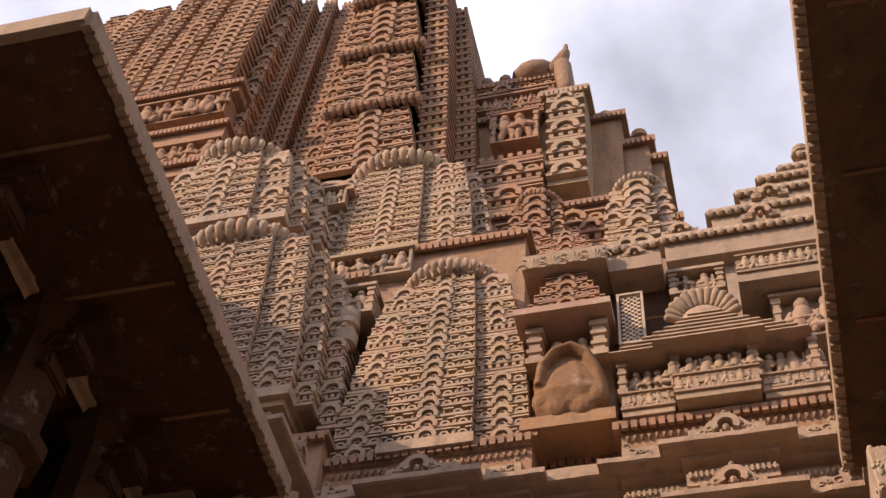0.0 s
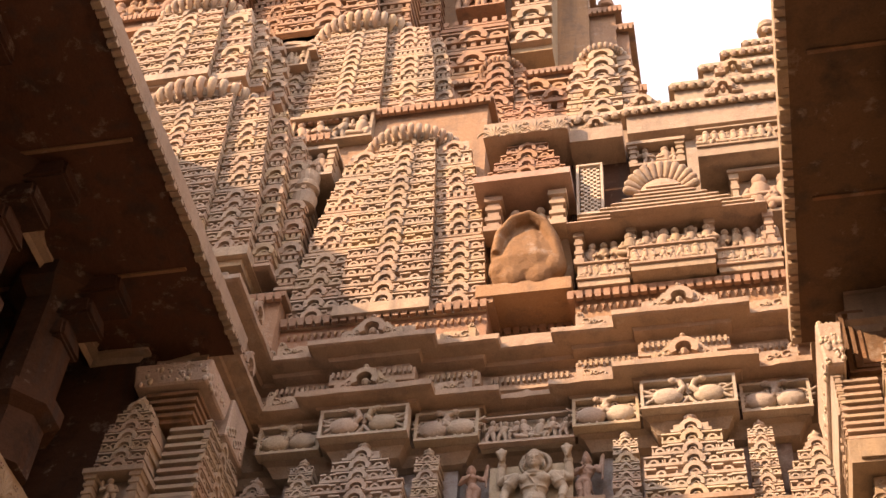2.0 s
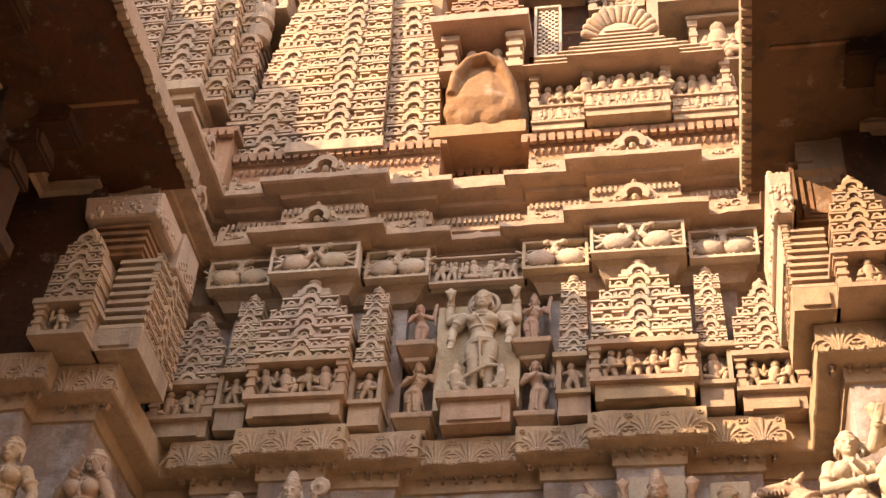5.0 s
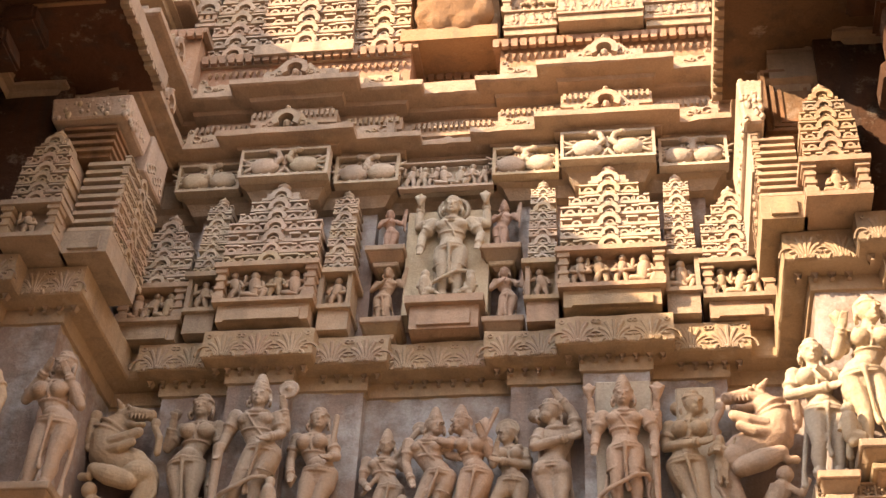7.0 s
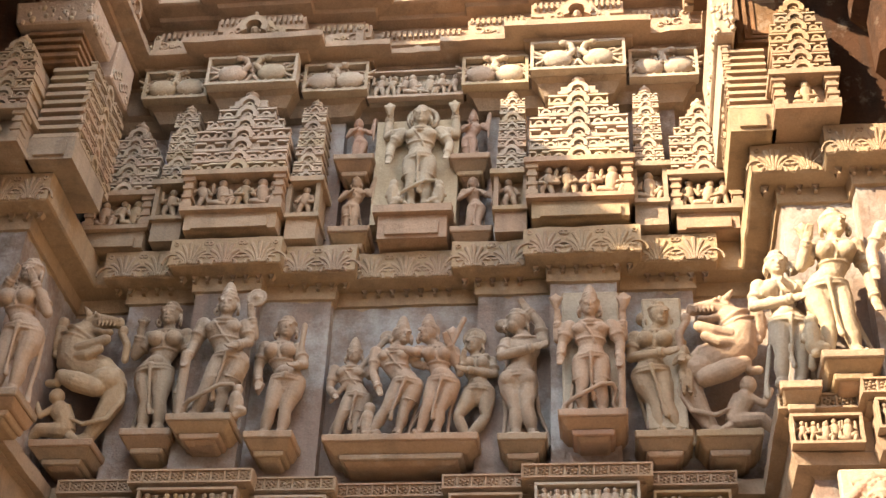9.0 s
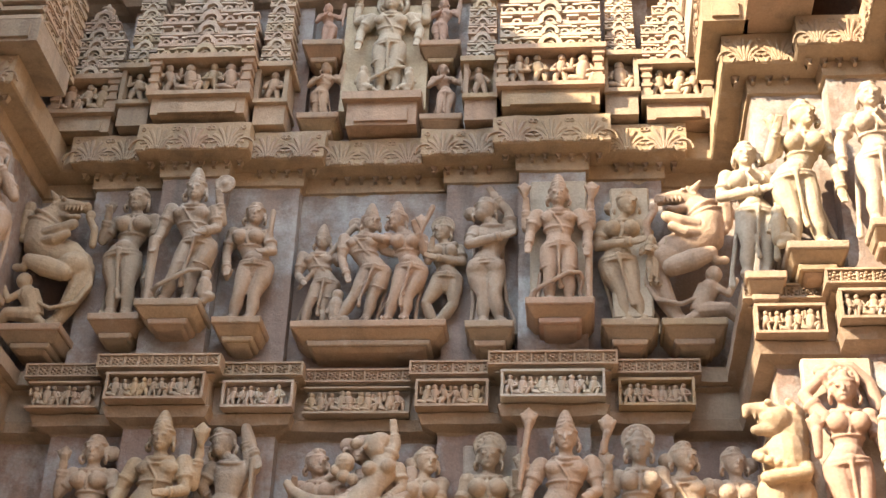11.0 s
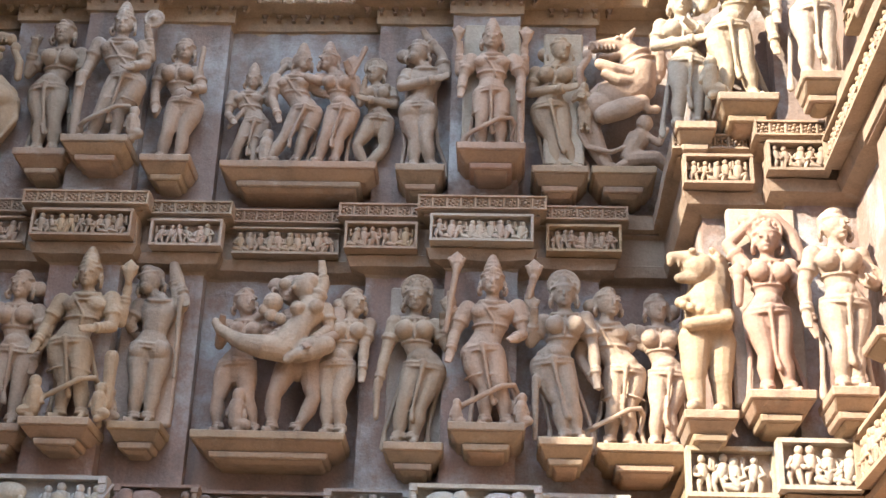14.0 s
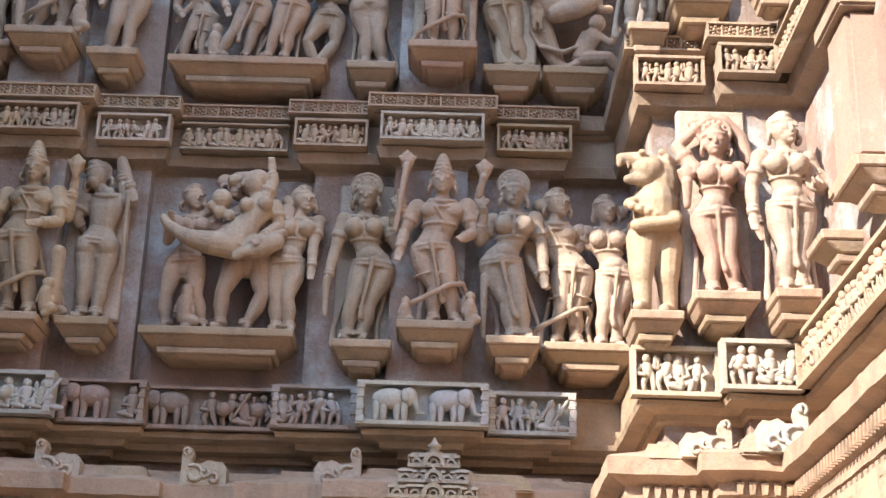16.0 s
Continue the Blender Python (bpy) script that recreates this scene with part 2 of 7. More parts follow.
for s in (-1, 1):
    bm = bmesh.new()
    xs = sorted((MID + s * 2.15, MID + s * 6.5))
    box(bm, xs[0], xs[1], 6.3, 12.0, 0, 8.9)
    xs = sorted((MID + s * 2.5, MID + s * 6.5))
    box(bm, xs[0], xs[1], 6.15, 6.3, 0, 8.9)
    xs = sorted((MID + s * 2.88, MID + s * 6.5))
    box(bm, xs[0], xs[1], 2.9 if s < 0 else 3.5, 6.15, 0, 6.6)
    structure("wall_west" if s < 0 else "wall_east", bm, WALL, "plain sandstone core of the projecting balcony")
    # dark core and thin sheets that colour in the balcony's shade
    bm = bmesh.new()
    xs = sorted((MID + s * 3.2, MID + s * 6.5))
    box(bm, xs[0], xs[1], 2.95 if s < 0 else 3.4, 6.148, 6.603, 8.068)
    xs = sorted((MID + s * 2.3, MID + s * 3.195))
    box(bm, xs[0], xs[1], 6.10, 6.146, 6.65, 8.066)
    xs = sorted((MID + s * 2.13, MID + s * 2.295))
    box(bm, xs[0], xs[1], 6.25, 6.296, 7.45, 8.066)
    structure("wall_balcony_west" if s < 0 else "wall_balcony_east", bm, SHADE_STONE, "inner balcony wall with the eave's shade put in its colour")

# unseen stepped roofs, plain walls and far trees, added to block sun and sky
bm = bmesh.new()
# stepped mass out of view, set to keep sun off the lower tower
for k in range(9):
    box(bm, -13.0 + 0.3 * k, -6.65 - 0.09 * k, 2.62 + 0.06 * k, 9.0, 8.4 + 0.56 * k, 8.4 + 0.56 * (k + 1), (0.05, 0.05, 0.05, 0.05))
structure("roof_hall", bm, TOWER, "unseen stepped roof added to shade the tower foot")
bm = bmesh.new()
# invented blocks on the left that hold back sun, sky and bounce
box(bm, -13.0, -7.4, -3.0, 2.62, 0, 3.2)
box(bm, -13.0, -6.66, 2.64, 9.0, 0, 8.4)
box(bm, -16.0, -6.0, -14.0, -3.02, 0, 5.2)
structure("wall_hall", bm, WALL, "unseen plain blocks added to darken the left of the bay")
bm = bmesh.new()
# invented mass on the right, cuts eastern sky so the left side darkens
box(bm, 3.6, 12.0, -9.0, 2.0, 0, 9.4)
for k in range(7):
    box(bm, 3.7 + 0.3 * k, 12.0, -9.0 + 0.3 * k, 1.9 - 0.1 * k, 9.4 + 0.6 * k, 10.0 + 0.6 * k, (0.06, 0.05, 0.05, 0.05))
structure("wall_hall_east", bm, WALL, "unseen plain wall and stepped roof added to block sky")
bm = bmesh.new()
# invented mass behind the camera, deepens the dark below the ledges
box(bm, -14.0, 13.0, -20.0, -12.0, 0, 9.0)
for k in range(5):
    box(bm, -13.8 + 0.4 * k, 12.8 - 0.4 * k, -20.0, -12.2 - 0.3 * k, 9.0 + 0.5 * k, 9.5 + 0.5 * k, (0.06, 0.05, 0.05, 0.05))
structure("wall_south", bm, WALL, "unseen plain wall added to block low sky light")
bm = bmesh.new()
# ring of trees added out of view to screen the bright horizon
random.seed(9)
n = 160
ring = [(45 * math.cos(2 * math.pi * i / n), 45 * math.sin(2 * math.pi * i / n)) for i in range(n)]
tube(bm, [[(x * q, y * q, z + (random.uniform(-1.5, 1.5) if z > 5 else 0)) for x, y in ring] for q, z in ((1.0, 0.0), (0.98, 4.0), (0.97, 8.0), (1.0, 12.0), (1.06, 13.0))], False)
tagged(part("backdrop", bm, LEAVES), "unseen dark tree belt added to cut low sky light", "trees", kind="structure")

bm = bmesh.new()
# hidden behind the eave; tiers sized to keep sun off the niches
for k in range(6):
    box(bm, -6.62, -3.55 - 0.17 * k, 3.3 + 0.12 * k, 6.9, 8.40 + 0.37 * k, 8.77 + 0.37 * k, (0, 0.06, 0.05, 0))
    box(bm, -6.62, -3.50 - 0.17 * k, 3.25 + 0.12 * k, 6.9, 8.67 + 0.37 * k, 8.77 + 0.37 * k + 0.004, (0, 0.02, 0.02, 0))
structure("roof_west", bm, TOWER, "hidden stepped sandstone roof over the balcony, added to shade the wall")

# walls behind the statues: stepped faces set back from the bands
moulding("wall_lower", [(-0.13, 3.45), (-0.13, 4.80)], WALL, "stepped pinkish sandstone wall behind the lower statue row")
moulding("wall_upper", [(-0.13, 5.0), (-0.13, 6.35)], WALL, "stepped pinkish sandstone wall behind the upper statue row")
moulding("wall_niches", [(-0.16, 6.55), (-0.16, 7.85)], WALL, "stepped sandstone wall behind the niche panels", PLAN[3:-3])
moulding("plinth", [(0.5, 0.0), (0.5, 0.5), (0.35, 0.55), (0.35, 1.1), (0.45, 1.2), (0.25, 1.5), (0.2, 1.9), (0.32, 2.1), (0.3, 2.3), (0.05, 2.45), (0.05, 2.7)],
         STONE, "moulded sandstone plinth of the temple")
moulding("trim_sloping_course", [(0.05, 2.66), (-0.01, 2.68), (-0.01, 2.74), (0.03, 2.75), (0.03, 2.80), (0.05, 2.81), (0.05, 2.865), (0.11, 2.895), (0.13, 2.90), (0.13, 2.975), (0.115, 2.985), (-0.02, 3.03), (-0.06, 3.05), (-0.07, 3.08), (-0.28, 3.10)],
         STONE, "sloping weathered sandstone roof course")
moulding("trim_frieze_ledge", [(-0.28, 3.06), (-0.28, 3.15), (-0.20, 3.155), (-0.20, 3.19), (-0.12, 3.195), (-0.11, 3.225), (-0.03, 3.24), (-0.02, 3.265), (-0.055, 3.275), (-0.055, 3.49), (-0.015, 3.495), (-0.15, 3.54)],
         STONE, "ledge of the elephant frieze")
moulding("trim_figure_band", [(-0.15, 4.66), (-0.12, 4.70), (-0.05, 4.72), (-0.03, 4.775), (-0.045, 4.785), (-0.045, 4.94), (-0.01, 4.95), (-0.02, 4.965), (0.02, 4.972), (0.02, 5.055), (0.0, 5.07), (-0.15, 5.12)],
         STONE, "double carved sandstone band between the statue rows")
moulding("trim_leaf_cornice", [(-0.15, 6.19), (-0.14, 6.20), (-0.13, 6.29), (-0.11, 6.295), (-0.105, 6.385), (0.01, 6.40), (0.02, 6.41), (0.02, 6.59), (-0.02, 6.60), (-0.17, 6.63)],
         STONE, "sandstone cornice carved with fan-shaped leaves")
moulding("trim_upper_ledge", [(-0.17, 7.70), (-0.1, 7.71), (-0.06, 7.78), (-0.02, 7.80), (-0.045, 7.81), (-0.045, 8.03), (-0.1, 8.04)], STONE, "ledge of the gander frieze", PLAN[3:-3])
moulding("cornice_lower", [(-0.12, 8.0), (-0.10, 8.04), (-0.05, 8.045), (-0.05, 8.07), (0.02, 8.075), (0.03, 8.095), (0.12, 8.10), (0.145, 8.105), (0.145, 8.15), (0.05, 8.18), (-0.08, 8.20), (-0.11, 8.21), (-0.11, 8.29), (-0.05, 8.295), (-0.05, 8.33), (-0.02, 8.335), (-0.02, 8.36)],
         STONE, "projecting sandstone eave course")
moulding("cornice_upper", [(-0.03, 8.34), (-0.02, 8.36), (-0.02, 8.44), (-0.07, 8.45), (-0.08, 8.54), (0.0, 8.55), (0.01, 8.58), (0.11, 8.59), (0.13, 8.60), (0.13, 8.645), (0.04, 8.69), (-0.06, 8.71), (-0.06, 8.9), (-0.3, 8.9)],
         STONE, "projecting sandstone eave course")

# balcony eaves on both sides of the bay: deep slabs with a toothed rim, and beams under them
EAVE = 8.07


def eave(s, x_edge, y0, y1, far, soffit):
    e = thing("balcony_eave", "deep overhanging sandstone balcony eave with toothed rim", "eave", "balcony eaves", "structure")
    bm = bmesh.new()
    n = 24
    a, b = sorted((x_edge, far))
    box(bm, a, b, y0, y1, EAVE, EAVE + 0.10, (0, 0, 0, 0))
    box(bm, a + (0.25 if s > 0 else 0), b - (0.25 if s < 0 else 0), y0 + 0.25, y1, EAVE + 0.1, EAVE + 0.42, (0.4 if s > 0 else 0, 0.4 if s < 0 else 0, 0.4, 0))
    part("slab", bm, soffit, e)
    bm = bmesh.new()
    random.seed(4)
    w = 0.03
    n = int((y1 - y0) / 0.06)
    rim = [(x_edge + 0.006 * noise.noise((0, 9.0 * i, 0)), y0 + (y1 - y0) * i / n, 0.012 * noise.noise((5, 7.0 * i * 0.13, 0))) for i in range(n + 1)]
    tube(bm, [[(x - w, y, EAVE - 0.005 + z), (x + w, y, EAVE - 0.005 + z), (x + w, y, EAVE + 0.125 + z), (x - w, y, EAVE + 0.125 + z)] for x, y, z in rim])
    box(bm, a, b, y0 - w, y0 + w, EAVE - 0.005, EAVE + 0.125)
    part("rim", bm, STONE, e)
    y = y0
    k = 0
    while y < y1 - 0.06:
        bm = bmesh.new()
        h = 0.022 + 0.022 * random.random() ** 2
        if random.random() < 0.9:
            box(bm, x_edge - 0.028, x_edge + 0.028, y, y + 0.04, EAVE - h, EAVE - 0.003, (0, 0, -0.008, -0.008))
            part("tooth", bm, STONE, e)
        else:
            bm.free()
        y += 0.062
    return e


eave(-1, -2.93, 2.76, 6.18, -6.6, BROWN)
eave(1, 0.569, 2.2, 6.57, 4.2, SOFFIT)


# ---- small carved figures and ornaments ----
def mini(bm, x, y, z, h, k):
    """A small relief figure, seated or standing, in one of several poses."""
    r = random.Random(k)
    seated = r.random() < 0.45
    lean = r.uniform(-0.10, 0.10)
    hip, hd = (0.22, 0.85) if seated else (0.46, 0.9)
    s = h
    w = 1.25 if seated else 1.0

    def P(a, b, c=0.0):
        return (x + a * s, y + c * s, z + b * s)

    if seated:
        limb(bm, P(-0.05, hip), P(-0.30, 0.16, -0.12), 0.125 * s, 0.09 * s, 6)
        limb(bm, P(-0.30, 0.16, -0.12), P(r.uniform(-0.1, 0.1), 0.07, -0.16), 0.09 * s, 0.07 * s, 6)
        limb(bm, P(0.05, hip), P(0.28, 0.2 + 0.2 * r.random(), -0.1), 0.125 * s, 0.09 * s, 6)
        limb(bm, P(0.28, 0.25, -0.1), P(0.22, 0.05, -0.12), 0.09 * s, 0.07 * s, 6)
    else:
        b = r.uniform(-0.06, 0.06)
        limb(bm, P(b - 0.06, hip), P(b - 0.14, 0.24, -0.03), 0.11 * s, 0.08 * s, 6)
        limb(bm, P(b - 0.14, 0.24, -0.03), P(-0.12, 0.03), 0.08 * s, 0.06 * s, 6)
        limb(bm, P(b + 0.06, hip), P(b + 0.12, 0.24, -0.03), 0.11 * s, 0.08 * s, 6)
        limb(bm, P(b + 0.12, 0.24, -0.03), P(0.14, 0.03), 0.08 * s, 0.06 * s, 6)
    limb(bm, P(0, hip), P(lean, hd - 0.25), 0.135 * s * w, 0.155 * s * w, 7)
    blob(bm, P(lean * 1.3, hd - 0.02, -0.03), 0.115 * s * w, 0.11 * s * w, 0.125 * s * w, 7, 5)
    for sgn in (-1, 1):
        sh = P(lean + sgn * 0.15 * w, hd - 0.22)
        if r.random() < 0.35:
            e, q = P(lean + sgn * 0.30, hd - 0.28), P(lean + sgn * 0.28, hd - 0.02, -0.05)
        else:
            e, q = P(lean + sgn * 0.27, hd - 0.42, -0.05), P(lean + sgn * r.uniform(0.02, 0.3), hd - 0.48, -0.14)
        limb(bm, sh, e, 0.07 * s, 0.06 * s, 6)
        limb(bm, e, q, 0.06 * s, 0.055 * s, 6)


def elephant(bm, x, y, z, h, s=1):
    """A small elephant in relief; s: the way that it faces."""
    blob(bm, (x, y, z + 0.62 * h), 0.50 * h, 0.22 * h, 0.30 * h, 12, 7)
    blob(bm, (x + s * 0.52 * h, y - 0.05 * h, z + 0.68 * h), 0.24 * h, 0.2 * h, 0.27 * h, 8, 6)
    limb(bm, (x + s * 0.66 * h, y - 0.08 * h, z + 0.6 * h), (x + s * 0.78 * h, y - 0.1 * h, z + 0.22 * h), 0.1 * h, 0.06 * h, 7)
    limb(bm, (x + s * 0.78 * h, y - 0.1 * h, z + 0.22 * h), (x + s * 0.95 * h, y - 0.1 * h, z + 0.2 * h), 0.06 * h, 0.04 * h, 7)
    blob(bm, (x + s * 0.42 * h, y - 0.2 * h, z + 0.68 * h), 0.14 * h, 0.04 * h, 0.2 * h, 8, 5)
    for dx in (-0.36, -0.16, 0.2, 0.4):
        limb(bm, (x + s * dx * h, y - 0.04 * h, z + 0.45 * h), (x + s * dx * h, y - 0.05 * h, z + 0.04 * h), 0.115 * h, 0.08 * h, 8)


def gander(bm, x, y, z, h, s):
    """A goose with a curved neck and a feathered tail."""
    blob(bm, (x, y, z + 0.36 * h), 0.40 * h, 0.17 * h, 0.27 * h, 12, 7)
    pts = [(0.28, 0.42), (0.42, 0.58), (0.34, 0.78), (0.20, 0.84)]
    for a, b in zip(pts, pts[1:]):
        limb(bm, (x + s * a[0] * h, y - 0.04 * h, z + a[1] * h), (x + s * b[0] * h, y - 0.06 * h, z + b[1] * h), 0.085 * h, 0.075 * h, 7)
    blob(bm, (x + s * 0.16 * h, y - 0.07 * h, z + 0.84 * h), 0.13 * h, 0.09 * h, 0.09 * h, 7, 5)
    for k in range(3):
        limb(bm, (x - s * 0.28 * h, y - 0.02 * h, z + (0.42 - 0.04 * k) * h), (x - s * (0.62 - 0.06 * k) * h, y - 0.04 * h, z + (0.62 - 0.22 * k) * h), 0.06 * h, 0.035 * h, 6)
    for k in (-0.08, 0.12):
        limb(bm, (x + s * k * h, y, z + 0.2 * h), (x + s * (k + 0.04) * h, y - 0.03 * h, z + 0.02 * h), 0.045 * h, 0.04 * h, 6)


def frame_ring(bm, x0, x1, y0, y1, z0, z1, b):
    """A raised border of four strips round a panel."""
    box(bm, x0, x1, y0, y1, z0, z0 + b)
    box(bm, x0, x1, y0, y1, z1 - b, z1)
    box(bm, x0, x0 + b, y0 + 0.002, y1, z0 + b, z1 - b)
    box(bm, x1 - b, x1, y0 + 0.002, y1, z0 + b, z1 - b)


def frieze(x0, x1, y, z0, z1, kind, seed, material, label, border=0.018, framed=True, posts=False):
    """A carved frieze panel; y: its front."""
    f = thing("frieze_panel", label, "frieze", "carved friezes")
    bm = bmesh.new()
    if framed:
        frame_ring(bm, x0, x1, y, y + 0.08, z0, z1, border)
    else:
        box(bm, x0, x1, y, y + 0.05, z0, z0 + border)
        box(bm, x0, x1, y, y + 0.04, z1 - border * 0.7, z1)
    part("frame", bm, material, f)
    bm = bmesh.new()
    box(bm, x0 + 0.004, x1 - 0.004, y + 0.06, y + 0.10, z0 + 0.004, z1 - 0.004)
    part("background", bm, material, f)
    b = border if framed else 0.5 * border
    h = z1 - z0 - border - b
    r = random.Random(seed)
    x = x0 + b + 0.3 * h
    k = seed * 50
    if kind == "elephants":
        for u in (x0 + 0.022, x1 - 0.022):
            bm = bmesh.new()
            baluster(bm, u, y + 0.01, z0 + 0.01, z1 - 0.01, 0.014)
            part("colonnette", bm, material, f)
    if kind == "geese":
        for s in (-1, 1):
            bm = bmesh.new()
            gander(bm, (x0 + x1) / 2 + s * 0.22 * (x1 - x0), y + 0.022, z0 + border - 0.012, h * 1.27, -s)
            part("gander", bm, material, f, smooth=True)
            cx, cz = (x0 + x1) / 2 + s * 0.36 * (x1 - x0), z0 + 0.60 * (z1 - z0)
            for cx, cz, rr, a0 in ((cx, cz, 0.05, -60), (cx + s * 0.035, z0 + 0.28 * (z1 - z0), 0.032, 90), ((x0 + x1) / 2 + s * 0.055, z0 + 0.78 * (z1 - z0), 0.028, 200)):
                bm = bmesh.new()
                for q in range(9):
                    u, v = radians(a0 + 42 * q), radians(a0 + 42 * (q + 1))
                    ru, rv = rr * (1 - 0.075 * q), rr * (1 - 0.075 * (q + 1))
                    limb(bm, (cx + s * ru * math.cos(u), y + 0.035, cz + ru * math.sin(u)), (cx + s * rv * math.cos(v), y + 0.033, cz + rv * math.sin(v)), 0.007 + 0.0006 * q, 0.008 + 0.0006 * q, 6)
                part("scroll", bm, material, f, smooth=True)
        bm = bmesh.new()
        for q in (-50, -25, 0, 25, 50):
            limb(bm, ((x0 + x1) / 2, y + 0.035, z0 + 0.5 * (z1 - z0)), ((x0 + x1) / 2 + 0.06 * math.sin(radians(q)), y + 0.03, z0 + 0.5 * (z1 - z0) + 0.075 * math.cos(radians(q))), 0.008, 0.014, 6)
        for s in (-1, 1):
            limb(bm, ((x0 + x1) / 2, y + 0.035, z0 + 0.4 * (z1 - z0)), ((x0 + x1) / 2 + s * 0.05, y + 0.03, z0 + border + 0.01), 0.016, 0.010, 6)
        part("plant_scroll", bm, material, f, smooth=True)
        return f
    while x < x1 - b - 0.2 * h:
        bm = bmesh.new()
        if kind == "elephants" and x + 1.3 * h < x1 - b and r.random() < 0.5:
            elephant(bm, x + 0.5 * h, y + 0.02, z0 + border, h * 1.0, 1 if r.random() < 0.6 else -1)
            part("elephant", bm, material, f, smooth=True)
            x += 1.55 * h
        else:
            mini(bm, x, y + 0.03, z0 + border, h * r.uniform(0.86, 0.98), k)
            part("figure", bm, material, f, smooth=True)
            if kind == "elephants" and r.random() < 0.6:
                bm = bmesh.new()
                q = x + 0.33 * h
                if r.random() < 0.5:
                    blob(bm, (q, y + 0.005, z0 + border + 0.45 * h), 0.2 * h, 0.03, 0.2 * h, 12, 5)
                else:
                    limb(bm, (q - 0.25 * h, y + 0.0, z0 + border + 0.15 * h), (q + 0.2 * h, y + 0.0, z0 + border + 0.85 * h), 0.035 * h, 0.05 * h, 7)
                    limb(bm, (q, y + 0.01, z0 + border + 0.1 * h), (q + 0.3 * h, y + 0.01, z0 + border + 0.08 * h), 0.1 * h, 0.07 * h, 7)
                part("shield", bm, material, f, smooth=True)
            x += (0.39 if kind == "crowd" else 0.45) * h * r.uniform(0.88, 1.12)
        k += 1
    return f


def course_mesh(w, h, d, material, alt=0, plain=False):
    """One course of a lattice face: ledges, a horseshoe arch in the middle and smaller ones beside it."""
    bm = bmesh.new()
    e = 0.16 * h
    box(bm, -w / 2 + 1.2 * e, w / 2 - 1.2 * e, 0.42 * h, d, 0, h)
    box(bm, -w / 2, w / 2, 0.0, d, 0, 0.24 * h)
    if plain:
        box(bm, -w / 2 + e, w / 2 - e, 0.12 * h, d, 0.5 * h, 0.66 * h)
        n = max(3, int(w / (0.42 * h)))
        for i in range(n):
            cx = -w / 2 + w * (i + 0.5) / n
            box(bm, cx - 0.12 * h, cx + 0.12 * h, 0.1 * h, 0.5 * h, 0.66 * h, 1.0 * h)
    else:
        n = max(1, int(round(w / ((1.45, 1.15, 1.9, 1.3)[alt] * h))))
        if n % 2 == 0:
            n += 1
        cw = w / n
        for i in range(n):
            cx = -w / 2 + cw * (i + 0.5)
            if i == n // 2:
                r = min(0.74 * h, cw * 0.62)
                arch(bm, cx, -0.10 * h, 0.32 * h, r, r * 0.42, 0.5 * h, -25, 205, 9, 0.95)
                arch(bm, cx, 0.06 * h, 0.30 * h, r * 0.42, r * 0.17, 0.4 * h, -20, 200, 6)
                blob(bm, (cx, 0.0, 0.32 * h + r * 0.98), 0.16 * h, 0.12 * h, 0.14 * h, 6, 4)
                for s in (-1, 1):
                    box(bm, cx + s * r * 0.95 - 0.07 * h, cx + s * r * 0.95 + 0.07 * h, 0.0, 0.5 * h, 0.24 * h, 0.5 * h)
                continue
            edge = 0.05 * h
            # upper slab, broken in the middle of every other cell
            if (i + alt) % 2:
                box(bm, cx - cw / 2, cx + cw / 2, -0.03 * h, 0.6 * h, 0.70 * h, 0.88 * h, (0, 0, 0.06 * h, 0))
            else:
                for s in (-1, 1):
                    a, b = sorted((cx + s * 0.14 * cw, cx + s * 0.5 * cw))
                    box(bm, a, b, -0.03 * h, 0.6 * h, 0.62 * h, 0.80 * h, (0, 0, 0.06 * h, 0))
            r = min(0.34 * h, 0.38 * cw)
            arch(bm, cx, 0.02 * h, 0.30 * h, r, r * 0.5, 0.4 * h, -10, 190, 6, 0.85)
            box(bm, cx - cw / 2 + edge * 0.4, cx - cw / 2 + edge * 2.4, 0.05 * h, 0.5 * h, 0.24 * h, 0.62 * h)
            box(bm, cx + cw / 2 - edge * 2.4, cx + cw / 2 - edge * 0.4, 0.07 * h, 0.5 * h, 0.24 * h, 0.58 * h)
    bmesh.ops.recalc_face_normals(bm, faces=bm.faces)
    me = bpy.data.meshes.new("course")
    bm.to_mesh(me)
    bm.free()
    me.materials.append(material)
    return me


COURSES = {}


def lattice(parent, cx, z0, z1, n, width, front, depth, material, turn=0.0, plain=(), tilt=0.0):
    """A face of stacked lattice courses. width(u), front(u) and cx(u) of u = 0 at the foot to 1 at the top."""
    h = (z1 - z0) / n
    for i in range(n):
        u = i / max(1, n - 1)
        w = round(width(u), 3)
        key = (w, round(h, 4), round(depth, 3), material.name, i % 4, i in plain)
        if key not in COURSES:
            COURSES[key] = course_mesh(w, h, depth, material, i % 4, i in plain)
        ob = new("course", COURSES[key])
        ob.parent = parent
        x = cx(u) if callable(cx) else cx
        ob.matrix_basis = pose(x, front(u), z0 + i * h, 0, 0, turn)


def finial(parent, x, y, z, s, material):
    bm = bmesh.new()
    prof = [(0.5, 0), (0.55, 0.12), (0.25, 0.25), (0.42, 0.4), (0.45, 0.55), (0.2, 0.75), (0.12, 0.95), (0.03, 1.1)]
    tube(bm, [[(x + s * r * math.cos(a), y + s * r * math.sin(a), z + s * q) for a in [2 * math.pi * i / 10 for i in range(10)]] for r, q in prof])
    part("finial", bm, material, parent, smooth=True)


